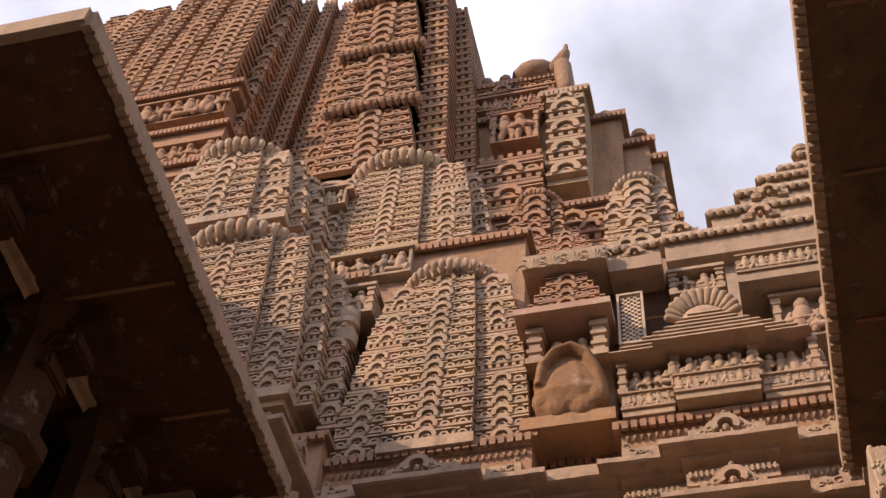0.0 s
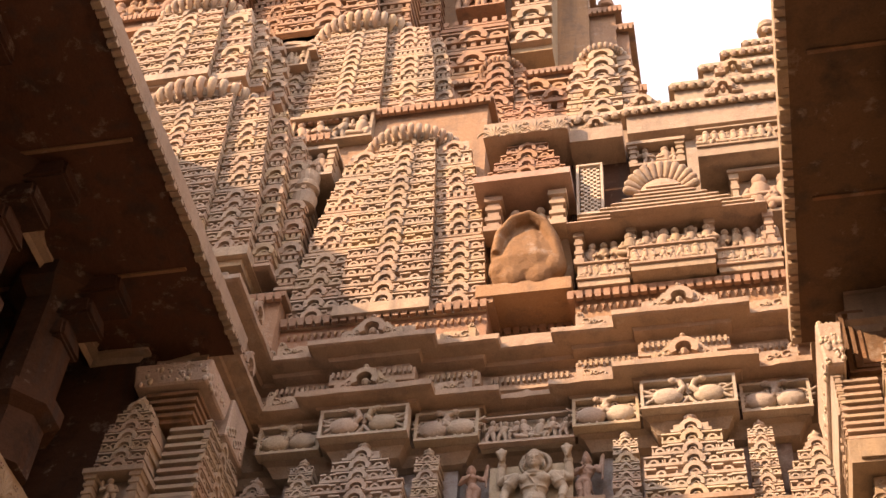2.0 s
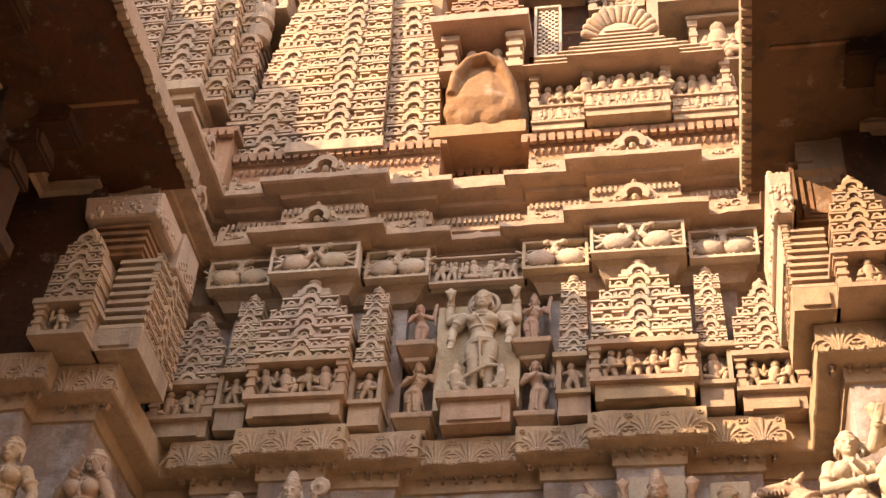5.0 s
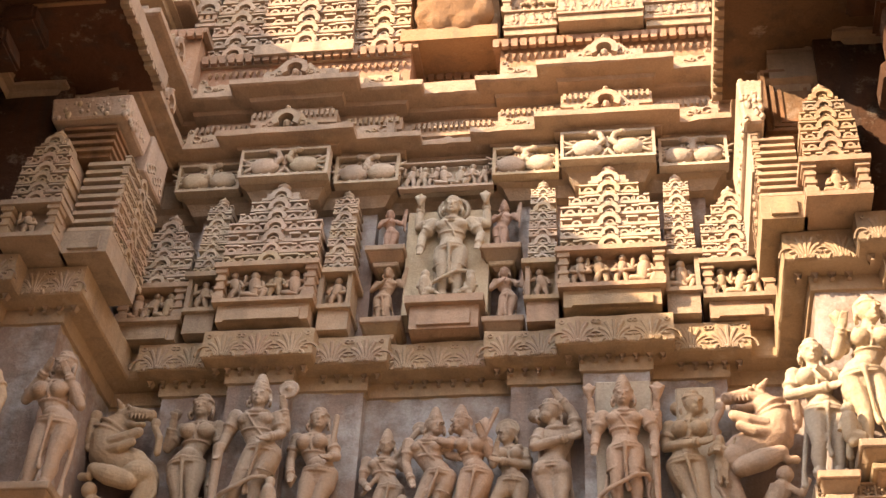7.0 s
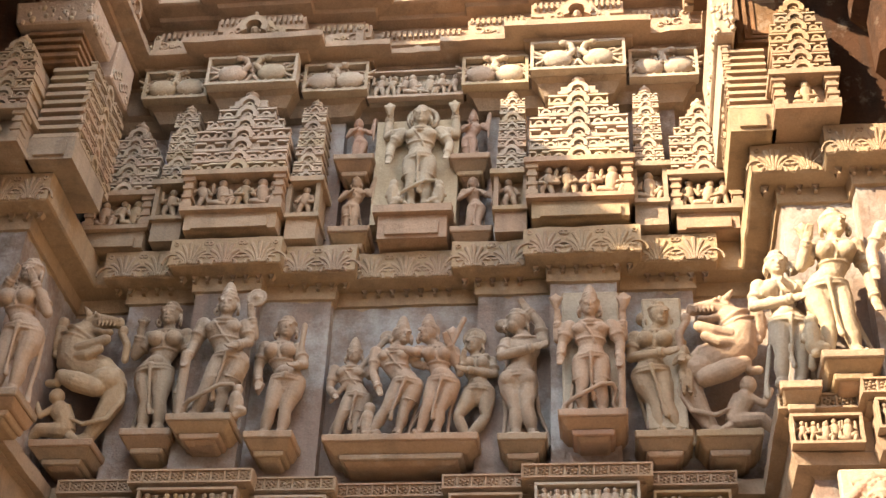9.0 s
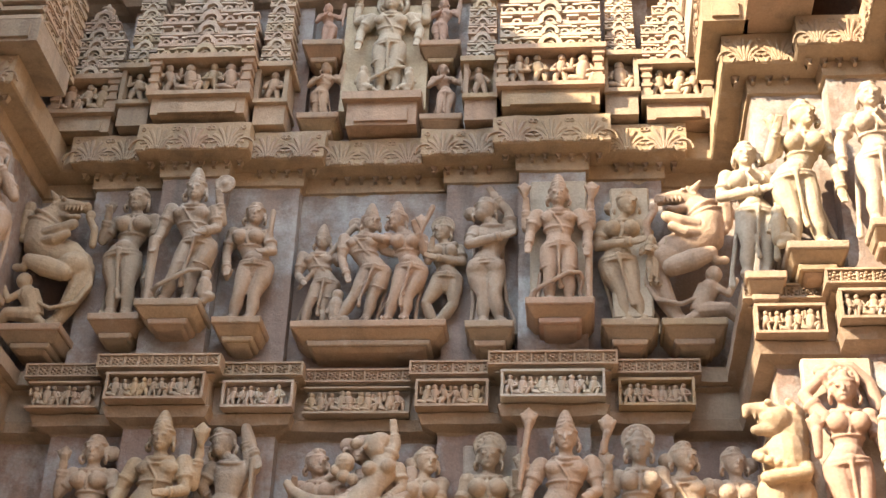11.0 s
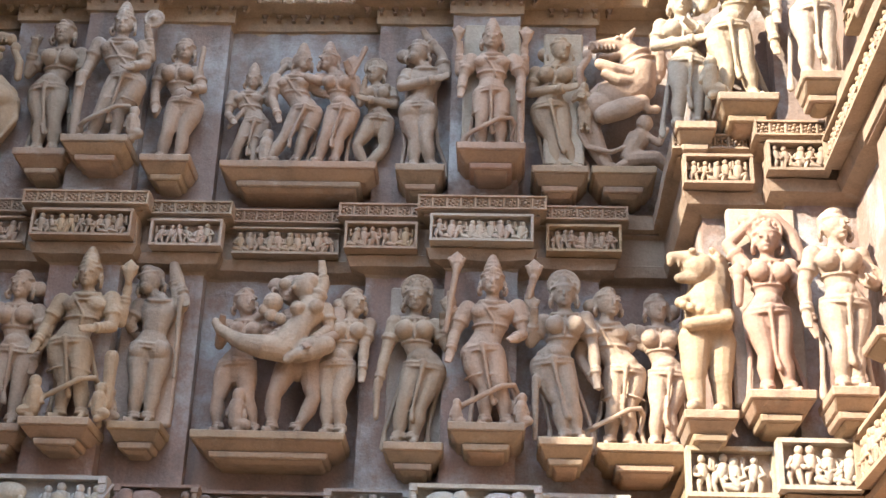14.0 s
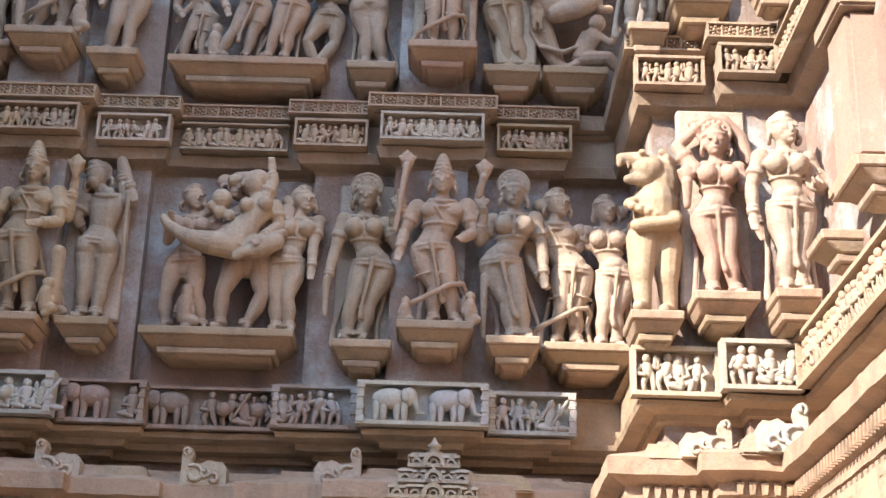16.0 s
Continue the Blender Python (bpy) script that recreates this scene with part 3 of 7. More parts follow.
def baluster(bm, x, y, z0, z1, r):
    """A squat moulded colonnette."""
    h = z1 - z0
    prof = ((0, 1.25), (0.15, 1.25), (0.17, 0.85), (0.3, 0.8), (0.32, 1.12), (0.42, 1.12), (0.44, 0.78), (0.6, 0.78), (0.62, 1.12), (0.72, 1.12), (0.74, 0.85), (0.84, 0.85), (0.86, 1.3), (1.0, 1.3))
    tube(bm, [[(x - r * k, y - r * k, z0 + u * h), (x + r * k, y - r * k, z0 + u * h), (x + r * k, y + r * k + 0.03, z0 + u * h), (x - r * k, y + r * k + 0.03, z0 + u * h)] for u, k in prof])


def niche(parent, x0, x1, y, z0, z1, depth, nfig, seed, material, columns=True):
    """A small open niche: floor, roof slab, colonnettes and figures."""
    t = 0.03
    bm = bmesh.new()
    box(bm, x0, x1, y, y + depth, z0, z0 + t)
    box(bm, x0 - 0.015, x1 + 0.015, y - 0.02, y + depth, z1 - t * 1.2, z1)
    box(bm, x0 + 0.02, x1 - 0.02, y + 0.09, y + depth, z0 + t, z1 - t * 1.2)
    part("niche_shell", bm, material, parent)
    a, b = z0 + t, z1 - 1.2 * t
    r = 0.022 if columns else 0.014
    for x in (x0 + r * 1.5, x1 - r * 1.5):
        bm = bmesh.new()
        if columns:
            baluster(bm, x, y + 0.035, a, b, r * 1.3)
        else:
            box(bm, x - r, x + r, y + 0.008, y + 0.09, a, b)
        part("colonnette", bm, material, parent)
    h = b - a
    for i in range(nfig):
        bm = bmesh.new()
        w = x1 - x0 - 6 * r
        mini(bm, x0 + 3 * r + w * (i + 0.5) / nfig, y + 0.05, a, h * 0.97, seed * 31 + i)
        part("figure", bm, material, parent, smooth=True)


def kudu(x, y, z, w, h, material, label="carved horseshoe gable ornament on the eave"):
    """A gable ornament: a horseshoe arch between two scrolled wings."""
    k = thing("gable_ornament", label, "ornament", "gable ornaments")
    bm = bmesh.new()
    arch(bm, x, y, z + 0.42 * h, 0.5 * h, 0.22 * h, 0.09, -30, 210, 14)
    blob(bm, (x, y + 0.04, z + h), 0.13 * h, 0.05, 0.14 * h, 8, 5)
    blob(bm, (x, y + 0.05, z + 0.36 * h), 0.16 * h, 0.04, 0.2 * h, 8, 5)
    part("arch", bm, material, k)
    for s in (-1, 1):
        bm = bmesh.new()
        prism(bm, [(x + s * 0.45 * h, z), (x + s * 0.5 * w, z), (x + s * 0.5 * w, z + 0.3 * h), (x + s * 0.46 * w, z + 0.46 * h), (x + s * 0.40 * w, z + 0.38 * h), (x + s * 0.33 * w, z + 0.5 * h), (x + s * (0.45 * h + 0.03 * w), z + 0.8 * h), (x + s * 0.42 * h, z + 0.7 * h)], y + 0.03, y + 0.1)
        hoop(bm, (x + s * 0.36 * w, y + 0.03, z + 0.2 * h), 0.1 * h, 0.045 * h, (0, 1, 0), 10)
        hoop(bm, (x + s * (0.46 * h + 0.05 * w), y + 0.03, z + 0.34 * h), 0.11 * h, 0.05 * h, (0, 1, 0), 10)
        part("wing", bm, material, k)
    return k


def curl_leaf(x, y, z, w, h, s, material):
    """A corner leaf with a tall curled horn, a hollow crescent and small curls at its foot; s: the side of the horn."""
    k = thing("corner_leaf", "curled leaf ornament standing on the corner of a stone cornice", "ornament", "corner leaves")
    bm = bmesh.new()
    out = [(0.5, 0.0), (0.5, 0.85), (0.42, 1.0), (0.30, 0.96), (0.26, 0.80), (0.31, 0.62), (0.22, 0.56), (0.06, 0.56), (-0.1, 0.66), (-0.26, 0.60), (-0.40, 0.62), (-0.5, 0.45), (-0.5, 0.0)]
    prism(bm, [(x + s * a * w, z + b * h) for a, b in out], y + 0.035, y + 0.12)
    part("leaf", bm, material, k)
    for c0, c1, r, a0, a1, th in ((0.20, 0.28, 0.24, 60, 330, 0.045), (0.39, 0.86, 0.10, -60, 220, 0.035), (-0.22, 0.18, 0.15, 20, 300, 0.04), (-0.02, 0.30, 0.12, 120, 420, 0.035)):
        bm = bmesh.new()
        for q in range(8):
            u, v = math.radians(a0 + (a1 - a0) * q / 8), math.radians(a0 + (a1 - a0) * (q + 1) / 8)
            ru, rv = r * (1 - 0.5 * q / 8), r * (1 - 0.5 * (q + 1) / 8)
            limb(bm, (x + s * (c0 * w + ru * h * math.cos(u)), y + 0.03, z + c1 * h + ru * h * math.sin(u)), (x + s * (c0 * w + rv * h * math.cos(v)), y + 0.03, z + c1 * h + rv * h * math.sin(v)), th * h * (1 + 0.8 * q / 8), th * h * (1 + 0.8 * (q + 1) / 8), 6)
        part("curl", bm, material, k, smooth=True)


# ---- bands on the bay's faces ----
ALLFACES = [(MID + a, MID + b, y) for a, b, y in FACES]
SIDEFACES = [(a, b, y) for s, a, b, y in SIDES]


def teeth(name, x0, x1, y, z0, z1, step, material, parent, duty=0.6, taper=0.3):
    bm = bmesh.new()
    n = max(2, int((x1 - x0) / step))
    st = (x1 - x0) / n
    for i in range(n):
        a = x0 + i * st + st * (1 - duty) / 2
        v = a + st * duty
        t = taper * st * duty / 2
        prism(bm, [(a + t, z0), (v - t, z0), (v, z1), (a, z1)], y, y + 0.05)
    return part(name, bm, material, parent)


def rosettes(x0, x1, y):
    """A framed strip of little drilled flowers on the upper edge of the figure band."""
    bm = bmesh.new()
    frame_ring(bm, x0, x1, y - 0.018, y + 0.02, 4.974, 5.054, 0.010)
    n = max(2, round((x1 - x0) / 0.072))
    st = (x1 - x0) / n
    for i in range(n):
        c = x0 + (i + 0.5) * st
        blob(bm, (c, y - 0.006, 5.014), 0.010, 0.014, 0.010, 7, 5)
        for k in range(6):
            a = k * math.pi / 3 + 0.3
            blob(bm, (c + 0.021 * math.cos(a), y - 0.002, 5.014 + 0.019 * math.sin(a)), 0.0095, 0.014, 0.0075, 6, 4)
        if i:
            limb(bm, (c - 0.5 * st, y - 0.004, 4.988), (c - 0.5 * st, y - 0.004, 5.04), 0.006, 0.008, 5)
    return part("rosette_course", bm, STONE, band)


cornice_leaf = bpy.data.objects["trim_leaf_cornice"]
band = bpy.data.objects["trim_figure_band"]
cor_low, cor_up = bpy.data.objects["cornice_lower"], bpy.data.objects["cornice_upper"]

# fan-shaped leaves, one mesh for all
bm = bmesh.new()
for k in range(-4, 5):
    a = radians(21.5 * k)
    w = 0.0135 - 0.0006 * abs(k)
    reach = 0.148 - 0.0035 * k * k
    pts = []
    for q in range(5):
        u = q / 4
        b = a * (0.35 + 0.75 * u)
        pts.append((Vector((0.010 * k * (1 - u) + math.sin(b) * reach * u * 0.82, 0.0, -0.078 + math.cos(b) * reach * u)), w * (0.45 + 0.55 * u), 0.006))
    loft(bm, pts, 6)
for s in (-1, 1):
    arch(bm, s * 0.1, -0.006, -0.078, 0.062, 0.008, 0.02, 0, 180, 10, 1.15)
    hoop(bm, (s * 0.088, 0.0, 0.062), 0.012, 0.005, (0, 1, 0), 10)
blob(bm, (0, 0, -0.07), 0.018, 0.012, 0.016, 8, 5)
bmesh.ops.recalc_face_normals(bm, faces=bm.faces)
FAN = bpy.data.meshes.new("leaf_fan")
bm.to_mesh(FAN)
bm.free()
FAN.materials.append(STONE)


def fans(x0, x1, y, turn=0.0):
    n = max(1, round((x1 - x0) / 0.2))
    st = (x1 - x0) / n
    for i in range(n):
        ob = new("leaf_fan", FAN)
        ob.parent = cornice_leaf
        c = x0 + st * (i + 0.5)
        ob.matrix_basis = (pose(c, y - 0.024, 6.488) if not turn else pose(y, c, 6.478, 0, 0, turn)) @ Matrix.Diagonal((st / 0.2, 1.0, 1.0, 1))


for i, (x0, x1, y) in enumerate(ALLFACES):
    front = y == FRONT
    deep = y == DEEP
    fans(x0 + 0.005, x1 - 0.005, y)
    teeth("tooth_course", x0 + 0.01, x1 - 0.01, y + 0.075, 6.345, 6.386, 0.075, STONE, cornice_leaf, 0.5, 1.5)
    rosettes(x0 - (0.0 if y == DEEP else 0.018), x1 + (0.0 if y == DEEP else 0.018), y - 0.02)
    teeth("tooth_course", x0 + 0.03, x1 - 0.03, y - 0.005, 8.385, 8.435, 0.035, STONE, cor_up, 0.55, 0.2)
    grow = 0.03 if front else 0.0
    frieze(x0 + 0.02 + grow, x1 - 0.02 - grow, y - 0.045, 4.785, 4.942, "crowd", i + 1, PALE if i in (5, 2) else STONE,
           "carved stone band of small seated and standing figures", 0.014, framed=(i in (1, 2, 4, 5, 6)))
    frieze(x0 - (0.05 if deep else 0.0), x1 + (0.03 if deep else 0.0), y - 0.02 - (0.02 if front else 0), 3.275, 3.492, "elephants", i + 11, BLUEGREY if i in (5, 6, 1) else WALL,
           "bleached stone frieze of elephants and marching figures" if i in (5, 6, 1) else "weathered stone frieze of elephants and figures", 0.02, framed=(i in (5, 6, 1)))
    if not deep:
        frieze(x0 + (0.02 if front else 0.0), x1 - (0.02 if front else 0.0), y - 0.05, 7.805, 8.045, "geese", i + 30, PALE, "pale stone panel carved with facing ganders and scrolls", 0.02)
    # gable ornaments on the two eaves
    c = (x0 + x1) / 2
    if front:
        kudu(c, y - 0.15, 8.14, 0.42, 0.19, STONE)
        kudu(c, y - 0.135, 8.64, 0.44, 0.19, STONE)
    elif not deep:
        s = -1 if (i in (0, 4)) else 1
        curl_leaf(c + s * 0.05, y - 0.165, 8.14, 0.25, 0.15, s, STONE)
        curl_leaf(c + s * 0.05, y - 0.15, 8.635, 0.25, 0.15, s, STONE)
    else:
        for d in (-0.2, 0.0, 0.2):
            kudu(c + d, y - 0.10, 8.145, 0.14, 0.07, STONE)

for s in (-1, 1):
    for z, o in ((8.14, 0.15), (8.635, 0.135)):
        for y, kind in ((6.42, "arch"), (6.78, "leaf")):
            x = MID + s * (WING[s][0] - o)
            before = set(bpy.data.objects)
            if kind == "arch":
                kudu(0, 0, 0, 0.36, 0.17, STONE)
            else:
                curl_leaf(0, 0, 0, 0.22, 0.14, -s, STONE)
            for ob in set(bpy.data.objects) - before:
                if ob.parent is None:
                    ob.matrix_basis = pose(x, y, z, 0, 0, -90 * s)

frieze(MID - 0.31, MID + 0.31, DEEP - 0.09, 7.77, 8.0, "crowd", 77, PALE, "row of small musicians sitting on a ledge", 0.02, framed=False)
for i, (x0, x1, y) in enumerate(SIDEFACES):
    fans(x0 + 0.005, x1 - 0.005, y)
    teeth("tooth_course", x0 + 0.01, x1 - 0.01, y + 0.075, 6.345, 6.386, 0.075, STONE, cornice_leaf, 0.5, 1.5)
    rosettes(x0 - (0.0 if y == DEEP else 0.018), x1 + (0.0 if y == DEEP else 0.018), y - 0.02)
    frieze(x0 + 0.03, x1 - 0.01, y - 0.045, 4.785, 4.942, "crowd", i + 51, STONE, "carved stone band of small seated figures", 0.014)
    frieze(x0 - 0.01, x1 + 0.01, y - 0.03, 3.275, 3.50, "crowd", i + 61, PALE, "pale stone frieze crowded with small figures", 0.02)
for s in (-1, 1):
    x = MID + s * WING[s][2]
    fans(3.4, 5.95, x - s * 0.024, 90 * -s)
    for k, (z0, z1, kind, bd, o) in enumerate(((3.275, 3.50, "crowd", 0.02, 0.03), (4.785, 4.942, "crowd", 0.014, 0.045))):
        f = frieze(-1.25, 1.25, 0.0, z0, z1, kind, 81 + k, STONE, "carved stone band of small figures along the balcony", bd)
        f.matrix_basis = pose(x - s * o, 4.68, 0, 0, 0, -90 * s)

# low gable turrets and corner leaves on the sloping course
for x in (-0.06, -2.28):
    k = thing("gable_turret", "small lattice gable turret on the low cornice", "ornament", "gable turrets")
    lattice(k, x, 2.90, 3.12, 3, lambda u: 0.42 * (1 - 0.42 * u), lambda u: 6.64, 0.25, PALE)
    finial(k, x, 6.70, 3.12, 0.075, PALE)
for x, s, y in ((-1.17, -1, 6.84), (-0.52, 1, 6.76), (-2.62, 1, 6.76), (-1.86, -1, 6.76)):
    curl_leaf(x, y, 2.975, 0.22, 0.19, s, PALE)
for x, s, y, m in ((1.09, 1, 5.90, PALE), (1.38, 1, 5.76, BLUEGREY), (-3.42, -1, 5.90, STONE), (-3.72, -1, 5.74, STONE)):
    curl_leaf(x, y, 2.97, 0.21, 0.165 if m != BLUEGREY else 0.21, s, m)
# upstand blocks on top of the low cornice
for x0, x1, y, z in ((-1.72, -1.42, 6.88, 3.07), (-1.15, -0.65, 7.0, 3.05), (-0.42, -0.22, 6.86, 3.06), (0.04, 0.42, 6.74, 3.05), (0.5, 0.72, 6.86, 3.05), (-2.55, -2.3, 6.86, 3.06), (-2.2, -1.9, 6.74, 3.05),
                     (0.84, 1.02, 5.98, 3.05), (1.20, 1.34, 5.82, 3.06), (-3.4, -3.2, 5.98, 3.05)):
    bm = bmesh.new()
    box(bm, x0, x1, y, y + 0.2, 2.96, z, (0.045, 0.045, 0.03, 0))
    bmesh.ops.bevel(bm, geom=bm.edges[:], offset=0.012, segments=2, affect="EDGES")
    tagged(part("upstand_block", bm, STONE), "worn stone block on top of the low cornice", "block", "cornice blocks")
LOWC = bpy.data.objects["trim_sloping_course"]
for x0, x1, y in SIDEFACES + ALLFACES:
    teeth("tooth_course", x0 + 0.01, x1 - 0.01, y - 0.075, 2.812, 2.862, 0.045, STONE, LOWC, 0.62, 0.5)
    teeth("tooth_course", x0 + 0.01, x1 - 0.01, y - 0.03, 2.69, 2.735, 0.07, STONE, LOWC, 0.6, 1.6)
for s in (-1, 1):
    for z0, z1, o, st in ((2.812, 2.862, 0.075, 0.045), (2.69, 2.735, 0.03, 0.07), (6.345, 6.386, -0.075, 0.075)):
        t = teeth("tooth_course", -1.25, 1.25, 0.0, z0, z1, st, STONE, LOWC if z0 < 4 else cornice_leaf, 0.6, 0.5)
        t.matrix_basis = pose(MID + s * (WING[s][2] - o), 4.68, 0, 0, 0, -90 * s)

# ---- brackets and statues ----
def bracket(x0, x1, y, z, depth=0.3, h=0.17, material=STONE):
    """An inverted stepped bracket under a statue."""
    b = thing("statue_bracket", "stepped sandstone bracket under a statue", "bracket", "statue brackets")
    w = x1 - x0
    def tier(name, d0, d1, f0, f1, z0, z1):
        bm = bmesh.new()
        tube(bm, [[(x0 + d, y + f, q), (x1 - d, y + f, q), (x1 - d, y + depth, q), (x0 + d, y + depth, q)] for d, f, q in ((d0, f0, z0), (d1, f1, z1))])
        bmesh.ops.bevel(bm, geom=bm.edges[:], offset=0.006, segments=1, affect="EDGES")
        part(name, bm, material, b)

    a = min(0.22 * w, 0.10)
    tier("slab", 0.004, 0.0, 0.004, 0.0, z - 0.042, z)
    tier("neck", 0.6 * a, 0.012, 0.085, 0.012, z - 0.088, z - 0.043)
    tier("second_slab", a - 0.004, a - 0.012, 0.072, 0.068, z - 0.122, z - 0.089)
    tier("foot", a + 0.03, a + 0.012, 0.12, 0.085, z - 0.142, z - 0.123)
    return b


def carve(name, bm, material, voxel=0.0052, smooth=1):
    """Melts overlapping lumps into one smooth carved mesh."""
    bmesh.ops.recalc_face_normals(bm, faces=bm.faces)
    me = bpy.data.meshes.new(name)
    bm.to_mesh(me)
    bm.free()
    tmp = bpy.data.objects.new(name, me)
    scene.collection.objects.link(tmp)
    mod = tmp.modifiers.new("melt", "REMESH")
    mod.mode, mod.voxel_size = "VOXEL", voxel
    sm = tmp.modifiers.new("soften", "SMOOTH")
    sm.factor, sm.iterations = 0.5, smooth
    dg = bpy.context.evaluated_depsgraph_get()
    done = bpy.data.meshes.new_from_object(tmp.evaluated_get(dg))
    bpy.data.objects.remove(tmp)
    bpy.data.meshes.remove(me)
    done.name = name
    done.materials.clear()
    done.materials.append(material)
    done.shade_smooth()
    return done


def strand(bm, o, H, pts, r0, r1):
    """A carved staff, sash or stem through points given in shares of H."""
    n = len(pts) - 1
    for i in range(n):
        a, b = pts[i], pts[i + 1]
        limb(bm, Vector(o) + Vector((a[0], a[2], a[1])) * H, Vector(o) + Vector((b[0], b[2], b[1])) * H, (r0 + (r1 - r0) * i / n) * H, (r0 + (r1 - r0) * (i + 1) / n) * H, 8)


def hand(bm, h, dv, H):
    """A carved palm with three fingers."""
    side = dv.cross(Vector((0, 1, 0)))
    side = side.normalized() if side.length > 0.1 else Vector((1, 0, 0))
    loft(bm, [(h - dv * 0.01 * H, 0.021 * H, 0.018 * H), (h + dv * 0.022 * H, 0.03 * H, 0.018 * H), (h + dv * 0.042 * H, 0.026 * H, 0.015 * H)], 8)
    for k in (-1, 0, 1):
        limb(bm, h + dv * 0.04 * H + side * 0.016 * k * H, h + dv * 0.085 * H + side * 0.013 * k * H + Vector((0, -0.012 * H, 0)), 0.0105 * H, 0.008 * H, 6)


def arm(bm, sh, e, h, H, big=1.0):
    """Shoulder, elbow and hand, with an armlet and bangles."""
    m1, m2 = sh * 0.5 + e * 0.5, e * 0.6 + h * 0.4
    loft(bm, [(sh, 0.046 * H * big, 0.044 * H * big), (m1, 0.042 * H * big, 0.041 * H * big), (e, 0.033 * H, 0.033 * H)], 10)
    loft(bm, [(e, 0.033 * H, 0.033 * H), (m2, 0.035 * H, 0.033 * H), (h, 0.022 * H, 0.022 * H)], 10)
    dv = (h - e).normalized()
    hand(bm, h, dv, H)
    hoop(bm, sh * 0.42 + e * 0.58, 0.043 * H, 0.010 * H, e - sh, 14)
    hoop(bm, sh * 0.5 + e * 0.5, 0.043 * H, 0.007 * H, e - sh, 14)
    for q in (0.016, 0.038):
        hoop(bm, h - dv * q * H, 0.027 * H, 0.009 * H, dv, 12)


def body(bm, o, H, female=True, sway=0.0, lean=0.0, head=0.0, legs=((-0.05, -0.05), (0.06, 0.06)), arms=(), crown="bun", back=False, skirt=True, knee_y=-0.03, face=0.0, tilt=0.0):
    """A standing carved figure of height H with its feet at o; joints in shares of H, x to the right, z up, y towards the wall."""
    o = Vector(o)

    def P(x, z, y=0.0):
        return o + Vector((x, y, z)) * H

    f = 1 if back else -1
    cx = lean
    sh_tilt = 0.25 * (sway - lean)
    # legs: hip, thigh, knee, calf, ankle, foot
    for (kx, ax), s in zip(legs, (-1, 1)):
        hx, kn = sway + s * 0.055, sway * 0.45 + kx
        ky = knee_y * (1.0 if s * sway <= 0 else 0.3)
        loft(bm, [(P(hx, 0.455), 0.074 * H, 0.078 * H), (P(hx * 0.7 + kn * 0.3 + s * 0.006, 0.37, ky * 0.4), 0.067 * H, 0.071 * H), (P(hx * 0.25 + kn * 0.75, 0.285, ky), 0.051 * H, 0.054 * H),
                  (P(kn, 0.235, ky), 0.043 * H, 0.047 * H), (P(kn * 0.65 + ax * 0.35 + s * 0.004, 0.165, ky * 0.5 + 0.006), 0.046 * H, 0.05 * H), (P(kn * 0.25 + ax * 0.75, 0.09, 0.0), 0.031 * H, 0.034 * H), (P(ax, 0.04), 0.026 * H, 0.029 * H)], 14)
        loft(bm, [(P(ax, 0.022, 0.02), 0.03 * H, 0.026 * H), (P(ax + s * 0.012, 0.022, -0.04), 0.033 * H, 0.024 * H), (P(ax + s * 0.024, 0.016, -0.095), 0.03 * H, 0.015 * H)], 8)
        hoop(bm, P(ax, 0.062), 0.034 * H, 0.010 * H, (0, 0, 1), 14)
        hoop(bm, P(ax, 0.082), 0.034 * H, 0.007 * H, (0, 0, 1), 14)
    # trunk
    g = (0.108, 0.102, 0.070, 0.082, 0.104, 0.110) if female else (0.098, 0.095, 0.082, 0.096, 0.118, 0.126)
    mid = sway * 0.45 + cx * 0.5
    loft(bm, [(P(sway, 0.405), 0.085 * H, 0.07 * H), (P(sway, 0.455), g[0] * H, 0.088 * H), (P(sway * 0.85 + cx * 0.1, 0.505), g[1] * H, 0.08 * H), (P(mid, 0.565), g[2] * H, 0.062 * H),
              (P(mid * 0.5 + cx * 0.5, 0.62), g[3] * H, 0.068 * H), (P(cx, 0.68), g[4] * H, 0.074 * H), (P(cx, 0.735), g[5] * H, 0.062 * H), (P(cx, 0.772), 0.075 * H, 0.05 * H)], 18)
    sw = 0.118 if female else 0.142
    shl = [P(cx + s * sw, 0.738 - s * sh_tilt * 0.6) for s in (-1, 1)]
    for q in shl:
        blob(bm, q, 0.05 * H, 0.048 * H, 0.048 * H, 12, 8)
    if back:
        for s in (-1, 1):
            blob(bm, P(sway + s * 0.056, 0.445, -0.045), 0.064 * H, 0.055 * H, 0.062 * H, 14, 9)
    elif female:
        for s in (-1, 1):
            blob(bm, P(cx + s * 0.056, 0.685, -0.062), 0.056 * H, 0.056 * H, 0.055 * H, 14, 9)
        blob(bm, P(sway * 0.7 + cx * 0.2, 0.525, -0.045), 0.06 * H, 0.045 * H, 0.045 * H, 12, 8)
    else:
        for s in (-1, 1):
            blob(bm, P(cx + s * 0.058, 0.695, -0.045), 0.062 * H, 0.038 * H, 0.045 * H, 12, 8)
    hx = cx * 0.8 + head
    loft(bm, [(P(cx, 0.76), 0.045 * H, 0.042 * H), (P(cx * 0.5 + hx * 0.5, 0.80, -0.01), 0.037 * H, 0.037 * H), (P(hx, 0.84, -0.015), 0.04 * H, 0.04 * H)], 10)
    # head: skull, jaw, hair line, features, ear discs
    hd = P(hx, 0.882, -0.02)
    turn = Matrix.Rotation(tilt, 3, "Y")

    def Q(x, z, y=0.0):
        return hd + turn @ Vector((x, y, z)) * H

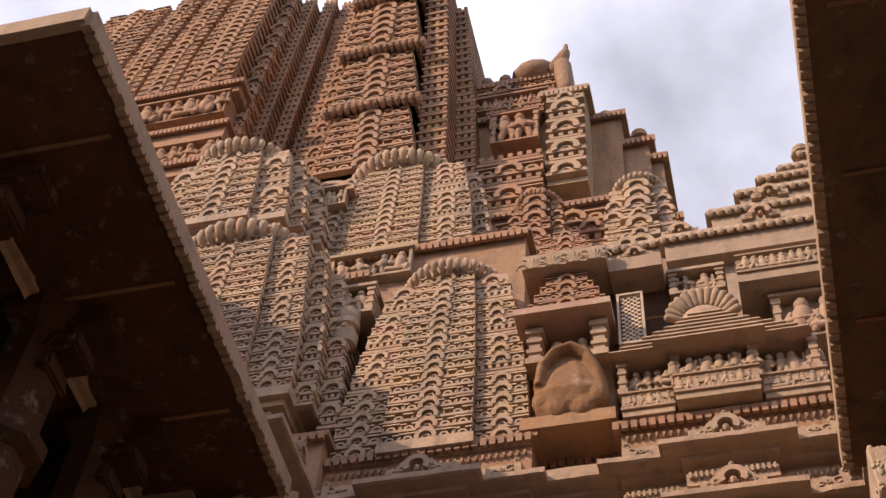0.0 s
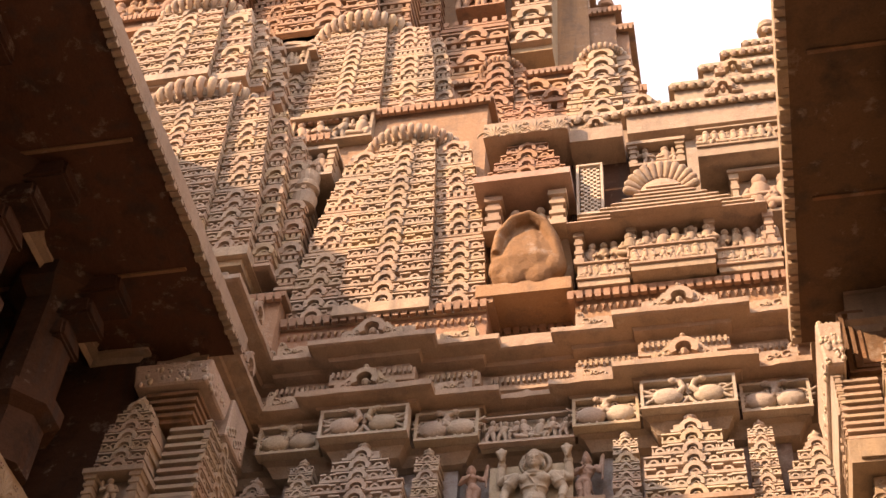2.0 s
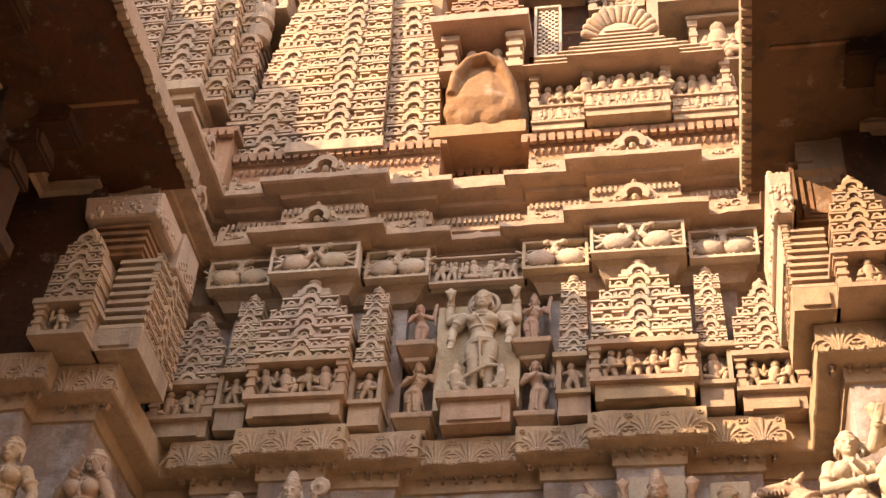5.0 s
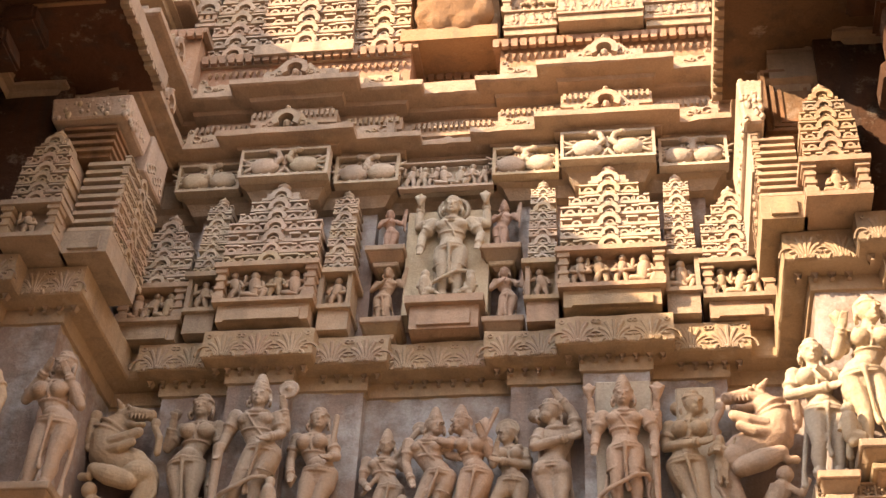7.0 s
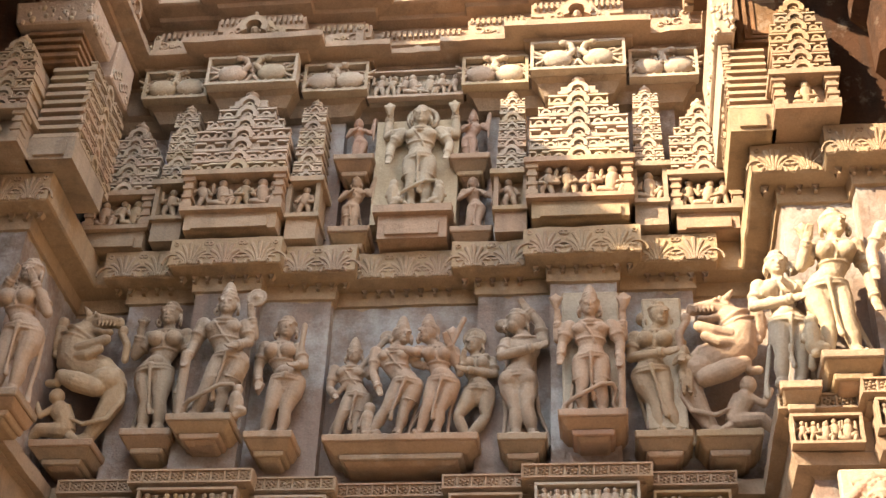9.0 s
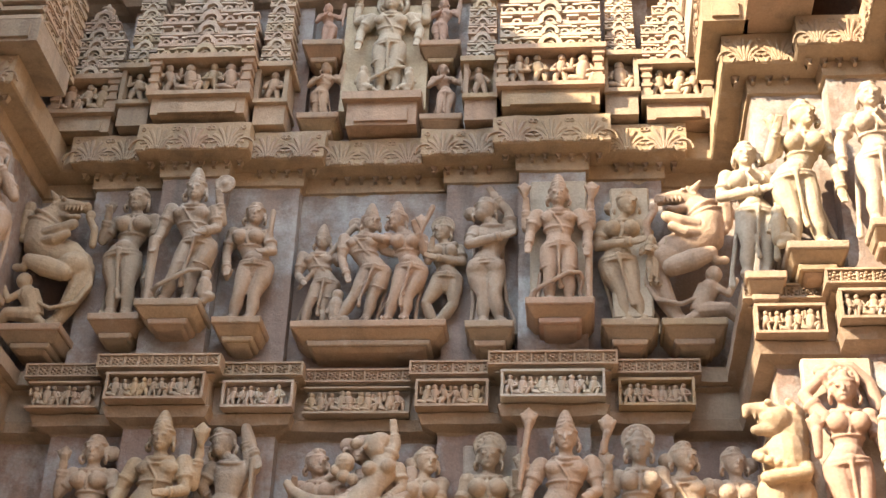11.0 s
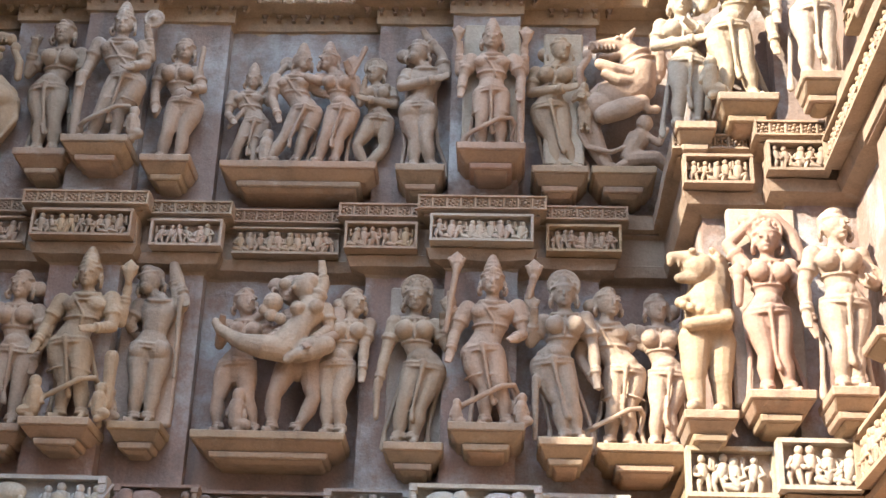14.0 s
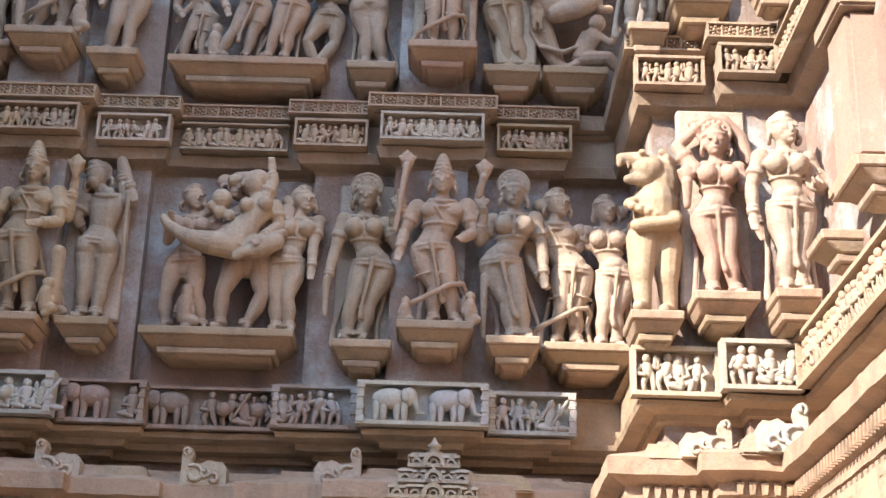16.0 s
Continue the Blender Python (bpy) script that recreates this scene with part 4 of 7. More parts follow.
    blob(bm, Q(0, 0.008), 0.062 * H, 0.068 * H, 0.078 * H, 16, 11, turn)
    blob(bm, Q(face * 0.025, -0.04, -0.02), 0.043 * H, 0.046 * H, 0.042 * H, 12, 8, turn)
    blob(bm, Q(-face * 0.02, 0.034, 0.022), 0.072 * H, 0.064 * H, 0.068 * H, 16, 10, turn)
    if not back:
        fx = face * 0.042
        limb(bm, Q(fx, 0.012, -0.064), Q(fx * 1.15, -0.022, -0.072), 0.007 * H, 0.011 * H, 8)
        blob(bm, Q(fx, -0.045, -0.06), 0.020 * H, 0.012 * H, 0.009 * H, 8, 5)
        blob(bm, Q(fx, -0.068, -0.048), 0.018 * H, 0.016 * H, 0.014 * H, 8, 5)
        for s in (-1, 1):
            blob(bm, Q(fx + s * 0.026, 0.004, -0.060), 0.018 * H, 0.010 * H, 0.008 * H, 8, 5)
            limb(bm, Q(fx + s * 0.008, 0.020, -0.062), Q(fx + s * 0.042, 0.024, -0.05), 0.006 * H, 0.006 * H, 6)
    hoop(bm, Q(0, 0.044, 0.004), 0.066 * H, 0.008 * H, turn @ Vector((0, -0.12, 1)), 20)
    for s in (-1, 1):
        blob(bm, Q(s * 0.07, -0.012, 0.006), 0.014 * H, 0.02 * H, 0.03 * H, 8, 6)
        hoop(bm, Q(s * 0.074, -0.052, 0.0), 0.02 * H, 0.011 * H, (1, 0.4 * s, 0), 12)
    if crown == "tall":
        for q, r in ((0.062, 0.060), (0.088, 0.055), (0.112, 0.047), (0.132, 0.034)):
            loft(bm, [(Q(0, q - 0.012), 0.88 * r * H, 0.88 * r * H), (Q(0, q + 0.006), r * H, r * H), (Q(0, q + 0.022), 0.80 * r * H, 0.80 * r * H)], 12)
        blob(bm, Q(0, 0.05, -0.06), 0.024 * H, 0.012 * H, 0.034 * H, 8, 6)
    elif crown == "halo":
        c = Q(0, 0.078, 0.03)
        hoop(bm, c, 0.086 * H, 0.013 * H, (0, 1, 0), 22)
        for k in range(9):
            a = math.radians(-20 + 27.5 * k)
            blob(bm, c + Vector((math.cos(a), -0.1, math.sin(a))) * 0.058 * H, 0.014 * H, 0.014 * H, 0.014 * H, 7, 5)
        blob(bm, c, 0.075 * H, 0.016 * H, 0.075 * H, 16, 7)
        blob(bm, Q(0, 0.075, -0.02), 0.035 * H, 0.03 * H, 0.04 * H, 10, 7)
    else:
        blob(bm, Q(0, 0.082, 0.012), 0.05 * H, 0.05 * H, 0.03 * H, 12, 7)
        blob(bm, Q(0, 0.064, -0.045), 0.02 * H, 0.014 * H, 0.018 * H, 8, 5)
    if crown in ("side_l", "side_r"):
        s = -1 if crown.endswith("l") else 1
        blob(bm, Q(s * 0.096, 0.0, 0.035), 0.05 * H, 0.045 * H, 0.048 * H, 12, 8)
        hoop(bm, Q(s * 0.07, 0.0, 0.03), 0.034 * H, 0.010 * H, (1, 0, 0), 12)
    # jewellery: collar, hanging cord, thread, girdle with loops
    hoop(bm, P(cx, 0.772, -0.012), 0.07 * H, 0.013 * H, (0, -0.5, 1), 20, 0.062 * H)
    if not back:
        if female:
            strand(bm, o, H, [(cx, 0.75, -0.07), (cx, 0.69, -0.085), (mid * 0.2 + cx * 0.8, 0.63, -0.078)], 0.007, 0.010)
        else:
            strand(bm, o, H, [(cx - 0.07, 0.755, -0.05), (cx - 0.035, 0.70, -0.088), (cx + 0.01, 0.63, -0.075), (mid + 0.03, 0.57, -0.066)], 0.0065, 0.0065)
            hoop(bm, P(cx, 0.755, -0.02), 0.085 * H, 0.008 * H, (0, -0.75, 1), 20, 0.08 * H)
        hoop(bm, P(mid * 0.5 + cx * 0.5, 0.615), (g[3] + 0.004) * H, 0.008 * H, (0, -0.05, 1), 20, 0.074 * H)
    sl = 0.1 if sway > 0 else -0.1
    for z, e, r in ((0.485, 0.006, 0.012), (0.462, 0.012, 0.009)):
        hoop(bm, P(sway, z), (g[0] + e) * H, r * H, (sl, -0.14, 1), 24, 0.096 * H)
    blob(bm, P(sway, 0.475, f * 0.098), 0.024 * H, 0.016 * H, 0.022 * H, 9, 6)
    if skirt:
        kx = (legs[0][1] + legs[1][1]) / 2
        strand(bm, o, H, [(sway, 0.46, f * 0.10), (sway * 0.7 + kx * 0.3, 0.33, f * 0.085), (sway * 0.4 + kx * 0.6, 0.2, f * 0.06)], 0.013, 0.010)
        strand(bm, o, H, [(sway * 0.4 + kx * 0.6, 0.2, f * 0.06), (sway * 0.3 + kx * 0.7 + 0.01, 0.15, f * 0.055)], 0.014, 0.018)
        for (q, aa), s in zip(legs, (-1, 1)):
            kn = sway * 0.45 + q
            if not female:
                hoop(bm, P(sway * 0.6 + s * 0.05 + kn * 0.3, 0.315, knee_y * 0.5), 0.060 * H, 0.007 * H, (s * 0.3, -0.2, 1), 18, 0.066 * H)
            # drapery falling behind the leg to the slab
            loft(bm, [(P(sway + s * 0.105, 0.46, 0.055), 0.014 * H, 0.014 * H), (P(kn + s * 0.07, 0.25, 0.06), 0.016 * H, 0.014 * H), (P(aa + s * 0.08, 0.12, 0.06), 0.014 * H, 0.013 * H), (P(aa + s * 0.085, 0.01, 0.055), 0.024 * H, 0.016 * H)], 8)
    for j, (e, h) in enumerate(arms):
        arm(bm, shl[j % 2], P(*e), P(*h), H, 1.0 if female else 1.12)


def statue(label, bm, material=FIGURE, voxel=0.0052, smooth=1):
    return tagged(new("statue", carve("statue", bm, material, voxel, smooth)), label, "statue", "temple wall statues")


DOWN_L, DOWN_R = ((-0.19, 0.60, 0.02), (-0.20, 0.44, -0.03)), ((0.19, 0.60, 0.02), (0.20, 0.44, -0.03))
UP_R = ((0.22, 0.66, 0.0), (0.24, 0.84, -0.02))
FOLD_L, FOLD_R = ((-0.20, 0.62, 0.0), (-0.04, 0.66, -0.12)), ((0.20, 0.62, 0.0), (0.05, 0.66, -0.12))


def attendant(bm, o, h, s=1):
    """A small kneeling attendant at the foot of a statue."""
    o = Vector(o)
    for p, q, a, b in (((0, .25), (s * .22, .2), .16, .13), ((s * .22, .2), (s * .02, .06), .12, .1), ((0, .25), (0, .62), .17, .18), ((0, .6), (s * .02, .72), .1, .08),
                       ((-.14, .6), (-.2, .4), .06, .05), ((-.2, .4), (0, .42), .05, .045), ((.14, .6), (.2, .4), .06, .05), ((.2, .4), (.02, .45), .05, .045)):
        limb(bm, o + Vector((p[0], -0.05, p[1])) * h, o + Vector((q[0], -0.1, q[1])) * h, a * h, b * h, 8)
    blob(bm, o + Vector((s * .02, -.08, .86)) * h, .15 * h, .15 * h, .17 * h, 10, 7)


def vyala(bm, o, H, s):
    """A rearing horned beast, its back arched and its head thrown round, with a rider before it and a warrior crouched under it."""
    o = Vector(o)

    def P(x, z, y=0.0):
        return o + Vector((s * x, y, z)) * H

    # arched trunk from the rump up to the neck, then the head
    loft(bm, [(P(-0.16, 0.50), 0.09 * H, 0.10 * H), (P(-0.09, 0.53), 0.125 * H, 0.12 * H), (P(0.02, 0.58), 0.125 * H, 0.12 * H), (P(0.10, 0.66), 0.14 * H, 0.125 * H), (P(0.12, 0.76), 0.125 * H, 0.115 * H), (P(0.08, 0.85), 0.10 * H, 0.095 * H), (P(0.03, 0.89), 0.072 * H, 0.08 * H)], 20)
    loft(bm, [(P(0.05, 0.905), 0.075 * H, 0.08 * H), (P(-0.03, 0.925, -0.02), 0.058 * H, 0.07 * H), (P(-0.11, 0.915, -0.04), 0.034 * H, 0.05 * H), (P(-0.16, 0.895, -0.045), 0.034 * H, 0.045 * H)], 14)
    loft(bm, [(P(0.02, 0.85, -0.02), 0.035 * H, 0.05 * H), (P(-0.07, 0.825, -0.04), 0.024 * H, 0.04 * H), (P(-0.11, 0.835, -0.045), 0.018 * H, 0.03 * H)], 12)
    for k in range(5):
        limb(bm, P(-0.135 + 0.026 * k, 0.89, -0.08), P(-0.135 + 0.026 * k, 0.862, -0.08), 0.010 * H, 0.007 * H, 6)
    blob(bm, P(-0.01, 0.945, -0.085), 0.022 * H, 0.016 * H, 0.016 * H, 8, 6)
    blob(bm, P(-0.165, 0.91, -0.05), 0.026 * H, 0.04 * H, 0.024 * H, 8, 6)
    for k in range(7):
        blob(bm, P(0.02 + 0.022 * k, 0.975 - 0.008 * k * k, -0.03), 0.02 * H, 0.045 * H, 0.026 * H, 8, 6)
    limb(bm, P(0.06, 0.97, -0.06), P(0.10, 1.03, -0.05), 0.026 * H, 0.012 * H, 8)
    hoop(bm, P(0.095, 0.83), 0.11 * H, 0.016 * H, (-0.55 * s, 0, 0.83), 22, 0.10 * H)
    hoop(bm, P(0.12, 0.79), 0.124 * H, 0.010 * H, (-0.35 * s, 0, 0.93), 22, 0.112 * H)
    # haunch, bent leg with its paw, and the long hind leg
    blob(bm, P(-0.14, 0.46, -0.03), 0.115 * H, 0.11 * H, 0.10 * H, 16, 10)
    loft(bm, [(P(-0.11, 0.38, -0.10), 0.062 * H, 0.055 * H), (P(0.02, 0.42, -0.12), 0.07 * H, 0.058 * H), (P(0.13, 0.47, -0.11), 0.046 * H, 0.045 * H)], 14)
    loft(bm, [(P(0.13, 0.47, -0.11), 0.042 * H, 0.04 * H), (P(0.16, 0.42, -0.10), 0.03 * H, 0.03 * H), (P(0.22, 0.43, -0.09), 0.03 * H, 0.022 * H)], 10)
    loft(bm, [(P(-0.2, 0.46), 0.07 * H, 0.09 * H), (P(-0.19, 0.33), 0.075 * H, 0.08 * H), (P(-0.14, 0.2), 0.058 * H, 0.06 * H), (P(-0.08, 0.08), 0.042 * H, 0.045 * H), (P(-0.03, 0.025, -0.04), 0.05 * H, 0.03 * H)], 14)
    # forelegs
    loft(bm, [(P(0.06, 0.68, -0.09), 0.045 * H, 0.045 * H), (P(-0.05, 0.69, -0.13), 0.042 * H, 0.04 * H), (P(-0.13, 0.72, -0.14), 0.036 * H, 0.032 * H)], 10)
    loft(bm, [(P(0.08, 0.62, -0.08), 0.04 * H, 0.04 * H), (P(-0.02, 0.61, -0.13), 0.036 * H, 0.036 * H), (P(-0.1, 0.645, -0.14), 0.03 * H, 0.026 * H)], 10)
    strand(bm, o, H, [(s * -0.24, 0.46, -0.02), (s * -0.27, 0.33, -0.03), (s * -0.2, 0.18, -0.06), (s * -0.06, 0.13, -0.09), (s * 0.02, 0.17, -0.09)], 0.02, 0.014)
    # little rider's arm and head before the muzzle, rider on the back
    attendant(bm, P(0.24, 0.66, 0.0), 0.30 * H, -s)
    strand(bm, o, H, [(s * -0.24, 0.62, -0.04), (s * -0.245, 0.72, -0.06), (s * -0.2, 0.80, -0.06)], 0.026, 0.024)
    blob(bm, P(-0.2, 0.83, -0.06), 0.035 * H, 0.03 * H, 0.04 * H, 9, 6)
    # warrior crouched below
    loft(bm, [(P(0.06, 0.10, -0.05), 0.075 * H, 0.06 * H), (P(0.07, 0.18, -0.06), 0.066 * H, 0.055 * H), (P(0.11, 0.25, -0.07), 0.072 * H, 0.055 * H)], 12)
    blob(bm, P(0.14, 0.33, -0.09), 0.052 * H, 0.05 * H, 0.056 * H, 12, 8)
    for p, q, r in (((0.06, 0.1, -0.06), (0.2, 0.09, -0.1), 0.055), ((0.2, 0.09, -0.1), (0.27, 0.03, -0.08), 0.042), ((0.05, 0.09, -0.04), (-0.02, 0.03, -0.08), 0.04), ((0.15, 0.25, -0.08), (0.22, 0.19, -0.1), 0.027), ((0.22, 0.19, -0.1), (0.27, 0.29, -0.09), 0.024)):
        limb(bm, P(*p), P(*q), r * H, 0.8 * r * H, 9)


def row_statue(label, x, y, z, H, material=FIGURE, extra=None, **kw):
    bm = bmesh.new()
    body(bm, (x, y, z), H / (1.05 if kw.get("crown") == "tall" else 1.03 if kw.get("crown") == "halo" else 0.99), **kw)
    if extra:
        extra(bm, (x, y, z), H)
    return statue(label, bm, material)


def sash(bm, o, H):
    strand(bm, o, H, [(-0.17, 0.11, -0.02), (-0.12, 0.13, -0.07), (-0.03, 0.17, -0.09), (0.06, 0.22, -0.095), (0.13, 0.24, -0.06), (0.15, 0.21, -0.02), (0.13, 0.13, 0.0), (0.16, 0.04, 0.01)], 0.016, 0.014)
    strand(bm, o, H, [(-0.16, 0.11, -0.02), (-0.19, 0.05, 0.0)], 0.022, 0.026)


def both(*fs):
    return lambda bm, o, H: [f(bm, o, H) for f in fs]


def rod(x0, z0, x1, z1, r=0.018):
    return lambda bm, o, H: strand(bm, o, H, [(x0, z0, -0.03), (x1, z1, -0.05)], 0.7 * r, r)


def kneeler(x, s=1, h=0.26):
    return lambda bm, o, H: attendant(bm, Vector(o) + Vector((max(-0.17, min(0.17, x)), -0.06, 0)) * H, 0.85 * h * H, s)


def lotus(x, z, r=0.05):
    """A bud on its stem, or a solid wheel with a hub where it is large."""
    def f(bm, o, H):
        c = Vector(o) + Vector((x, -0.03, z)) * H
        if r > 0.048:
            hoop(bm, c, r * H, 0.014 * H, (0, 1, 0), 18)
            blob(bm, c, r * H, 0.018 * H, r * H, 14, 7)
            blob(bm, c + Vector((0, -0.018, 0)) * H, 0.35 * r * H, 0.014 * H, 0.35 * r * H, 10, 6)
        else:
            loft(bm, [(c + Vector((0, 0, -1.3 * r * H)), 0.35 * r * H, 0.35 * r * H), (c, 0.95 * r * H, 0.8 * r * H), (c + Vector((0, 0, 1.0 * r * H)), 0.75 * r * H, 0.6 * r * H), (c + Vector((0, 0, 1.5 * r * H)), 0.2 * r * H, 0.2 * r * H)], 9)
            for d in (-1, 1):
                limb(bm, c + Vector((0, -0.012, -0.8 * r)) * H, c + Vector((d * 0.85 * r, -0.012, 0.5 * r)) * H, 0.011 * H, 0.014 * H, 7)
    return f


# upper row
bracket(-3.2, -2.83, 6.80, 5.27, 0.35)
bm = bmesh.new()
vyala(bm, (-3.0, 6.97, 5.29), 0.90, -1)
statue("shadowed statue of a rearing beast with a rider", bm, smooth=2)
bracket(-2.70, -2.40, 6.82, 5.34)
row_statue("slender female statue holding a lotus at her shoulder", -2.57, 6.95, 5.34, 0.90, sway=-0.03, lean=0.02, head=0.0, legs=((-0.03, -0.05), (0.06, 0.05)),
           arms=(((-0.18, 0.60, 0), (-0.15, 0.72, -0.06)), ((0.18, 0.56, 0.02), (0.16, 0.37, -0.02))), extra=both(lotus(-0.15, 0.83, 0.035), rod(-0.15, 0.72, -0.15, 0.82, 0.016)))
bracket(-2.40, -2.03, 6.68, 5.35)
row_statue("yellowish crowned male statue with a disc and a club", -2.19, 6.82, 5.35, 0.92, female=False, sway=0.08, lean=0.01, head=0.01, crown="tall", legs=((-0.08, -0.11), (0.02, 0.05)),
           arms=(((-0.18, 0.60, 0), (-0.19, 0.46, -0.05)), ((0.19, 0.60, 0), (0.13, 0.52, -0.10)), ((-0.17, 0.62, 0.03), (-0.2, 0.5, 0)), ((0.21, 0.66, 0.02), (0.19, 0.78, -0.02))),
           extra=both(lotus(0.2, 0.88, 0.055), rod(-0.19, 0.03, -0.19, 0.46, 0.036), sash, kneeler(0.2)))
bracket(-1.99, -1.71, 6.80, 5.3)
row_statue("female statue with a staff over her shoulder", -1.84, 6.95, 5.3, 0.82, sway=0.04, lean=-0.03, head=0.02, skirt=False, legs=((-0.07, -0.09), (0.03, 0.03)), face=0.3,
           arms=(((-0.18, 0.58, 0.0), (-0.15, 0.43, -0.06)), ((0.15, 0.58, -0.03), (0.11, 0.54, -0.1))), extra=both(rod(0.11, 0.48, 0.13, 0.9, 0.022), lotus(-0.15, 0.41, 0.035)))
bracket(-1.56, -0.70, 6.84, 5.29, 0.35)
row_statue("small male statue drawing a staff, leaning", -1.45, 7.02, 5.3, 0.70, female=False, sway=0.06, lean=-0.02, head=0.02, legs=((-0.10, -0.10), (0.03, 0.07)), crown="tall",
           arms=(((-0.19, 0.56, 0), (-0.12, 0.44, -0.1)), ((0.19, 0.66, 0), (0.2, 0.78, -0.06))), extra=both(rod(-0.16, 0.40, 0.26, 0.96, 0.028), lotus(0.27, 1.0, 0.05), kneeler(0.17, 1, 0.4)))
row_statue("male statue leaning towards his partner", -1.22, 6.95, 5.3, 0.79, female=False, sway=0.13, lean=0.02, head=0.06, crown="tall", face=0.8, legs=((-0.07, -0.13), (0.06, 0.08)),
           arms=(((-0.13, 0.57, -0.02), (-0.07, 0.40, -0.07)), ((0.18, 0.66, 0.02), (0.27, 0.62, 0.0))))
row_statue("female statue leaning on her partner's shoulder", -0.985, 6.95, 5.3, 0.80, sway=0.09, lean=0.04, head=-0.07, crown="tall", face=-0.8, legs=((-0.06, -0.07), (0.03, 0.05)),
           arms=(((-0.12, 0.69, -0.08), (-0.2, 0.73, -0.06)), ((0.18, 0.62, -0.02), (0.13, 0.74, -0.1))), extra=both(lotus(0.14, 0.83, 0.04), rod(0.14, 0.74, 0.22, 0.94, 0.022)))
row_statue("small female statue playing a flute with crossed legs", -0.74, 7.0, 5.29, 0.74, sway=0.03, lean=0.0, head=-0.02, crown="halo", face=-0.4, skirt=False, legs=((-0.14, -0.04), (0.07, -0.07)),
           arms=(((-0.12, 0.60, -0.06), (-0.10, 0.68, -0.1)), ((0.15, 0.60, -0.03), (-0.06, 0.60, -0.12))), extra=rod(-0.13, 0.70, 0.08, 0.73, 0.03))
bracket(-0.60, -0.33, 6.80, 5.26)
row_statue("female statue twisting round with one arm over her head", -0.48, 6.94, 5.26, 0.86, sway=-0.02, lean=0.02, head=-0.05, back=True, crown="side_l", face=-0.8, legs=((-0.02, -0.03), (0.05, 0.08)),
           arms=(((-0.13, 0.60, -0.07), (0.09, 0.645, -0.1)), ((0.12, 0.88, 0.0), (0.04, 0.985, -0.02))))
bracket(-0.27, 0.10, 6.66, 5.32, 0.35, 0.22, ROSY)
row_statue("four-armed crowned male statue standing straight", -0.09, 6.82, 5.32, 0.86, female=False, crown="tall", legs=((-0.06, -0.06), (0.06, 0.07)),
           arms=(((-0.19, 0.60, 0), (-0.2, 0.48, -0.04)), ((0.2, 0.60, 0), (0.19, 0.45, -0.05)), ((-0.22, 0.66, 0.03), (-0.22, 0.78, 0)), ((0.22, 0.66, 0.03), (0.22, 0.78, 0))),
           extra=both(sash, lotus(-0.22, 0.88, 0.04), lotus(0.22, 0.87, 0.045), rod(0.19, 0.03, 0.19, 0.44, 0.028)))
bracket(0.13, 0.44, 6.78, 5.25)
row_statue("female statue holding a child on her hip", 0.28, 6.92, 5.25, 0.88, sway=-0.05, lean=-0.02, head=0.03, crown="side_l", face=0.5, legs=((-0.01, 0.0), (0.06, 0.10)),
           arms=(((-0.17, 0.58, -0.02), (0.04, 0.55, -0.13)), ((0.16, 0.62, 0), (0.14, 0.52, -0.1))),
           extra=lambda bm, o, H: body(bm, Vector(o) + Vector((0.16, -0.08, 0.27)) * H, 0.36 * H, False, arms=(FOLD_L, UP_R)))
bracket(0.45, 0.80, 6.78, 5.25)
bm = bmesh.new()
vyala(bm, (0.62, 6.93, 5.25), 0.90, 1)
statue("statue of a rearing horned beast with open jaws and rider", bm, smooth=2)
# these three take a paler stone than the opposite flank's statues
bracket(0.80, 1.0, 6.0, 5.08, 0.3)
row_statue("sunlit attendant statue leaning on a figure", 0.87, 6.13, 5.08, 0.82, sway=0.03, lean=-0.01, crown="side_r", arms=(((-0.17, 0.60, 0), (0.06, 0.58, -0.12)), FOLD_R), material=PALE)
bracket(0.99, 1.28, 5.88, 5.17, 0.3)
row_statue("sunlit pale female statue in long skirt", 1.12, 6.02, 5.17, 0.90, sway=-0.05, lean=0.02, head=0.02, legs=((-0.04, -0.08), (0.06, 0.07)), face=0.5,
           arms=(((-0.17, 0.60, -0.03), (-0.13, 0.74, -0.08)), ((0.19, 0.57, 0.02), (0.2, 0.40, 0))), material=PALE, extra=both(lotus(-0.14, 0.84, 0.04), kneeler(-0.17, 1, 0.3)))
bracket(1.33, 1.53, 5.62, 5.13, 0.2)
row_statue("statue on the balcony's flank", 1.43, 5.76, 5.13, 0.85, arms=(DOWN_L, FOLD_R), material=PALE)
bracket(-3.20, -2.90, 5.92, 5.09, 0.3)
row_statue("shadowed female statue with raised arm", -3.05, 6.06, 5.09, 0.86, sway=0.05, lean=-0.02, head=0.03, arms=(((-0.19, 0.66, 0), (-0.06, 0.80, -0.1)), ((0.17, 0.60, 0), (0.08, 0.78, -0.08))))
bracket(-3.56, -3.28, 5.72, 5.05, 0.3)
row_statue("shadowed standing statue beside the balcony", -3.42, 5.86, 5.05, 0.86, arms=(FOLD_L, DOWN_R))

# lower row
bracket(-2.75, -2.40, 6.80, 3.765)
row_statue("female statue standing by a crowned god", -2.55, 6.93, 3.765, 0.88, sway=0.03, head=0.0, crown="side_r", arms=(((-0.19, 0.62, 0), (-0.17, 0.76, -0.05)), ((0.17, 0.57, -0.02), (0.16, 0.40, -0.05))), extra=lotus(-0.18, 0.86, 0.04))
bracket(-2.38, -2.02, 6.68, 3.765)
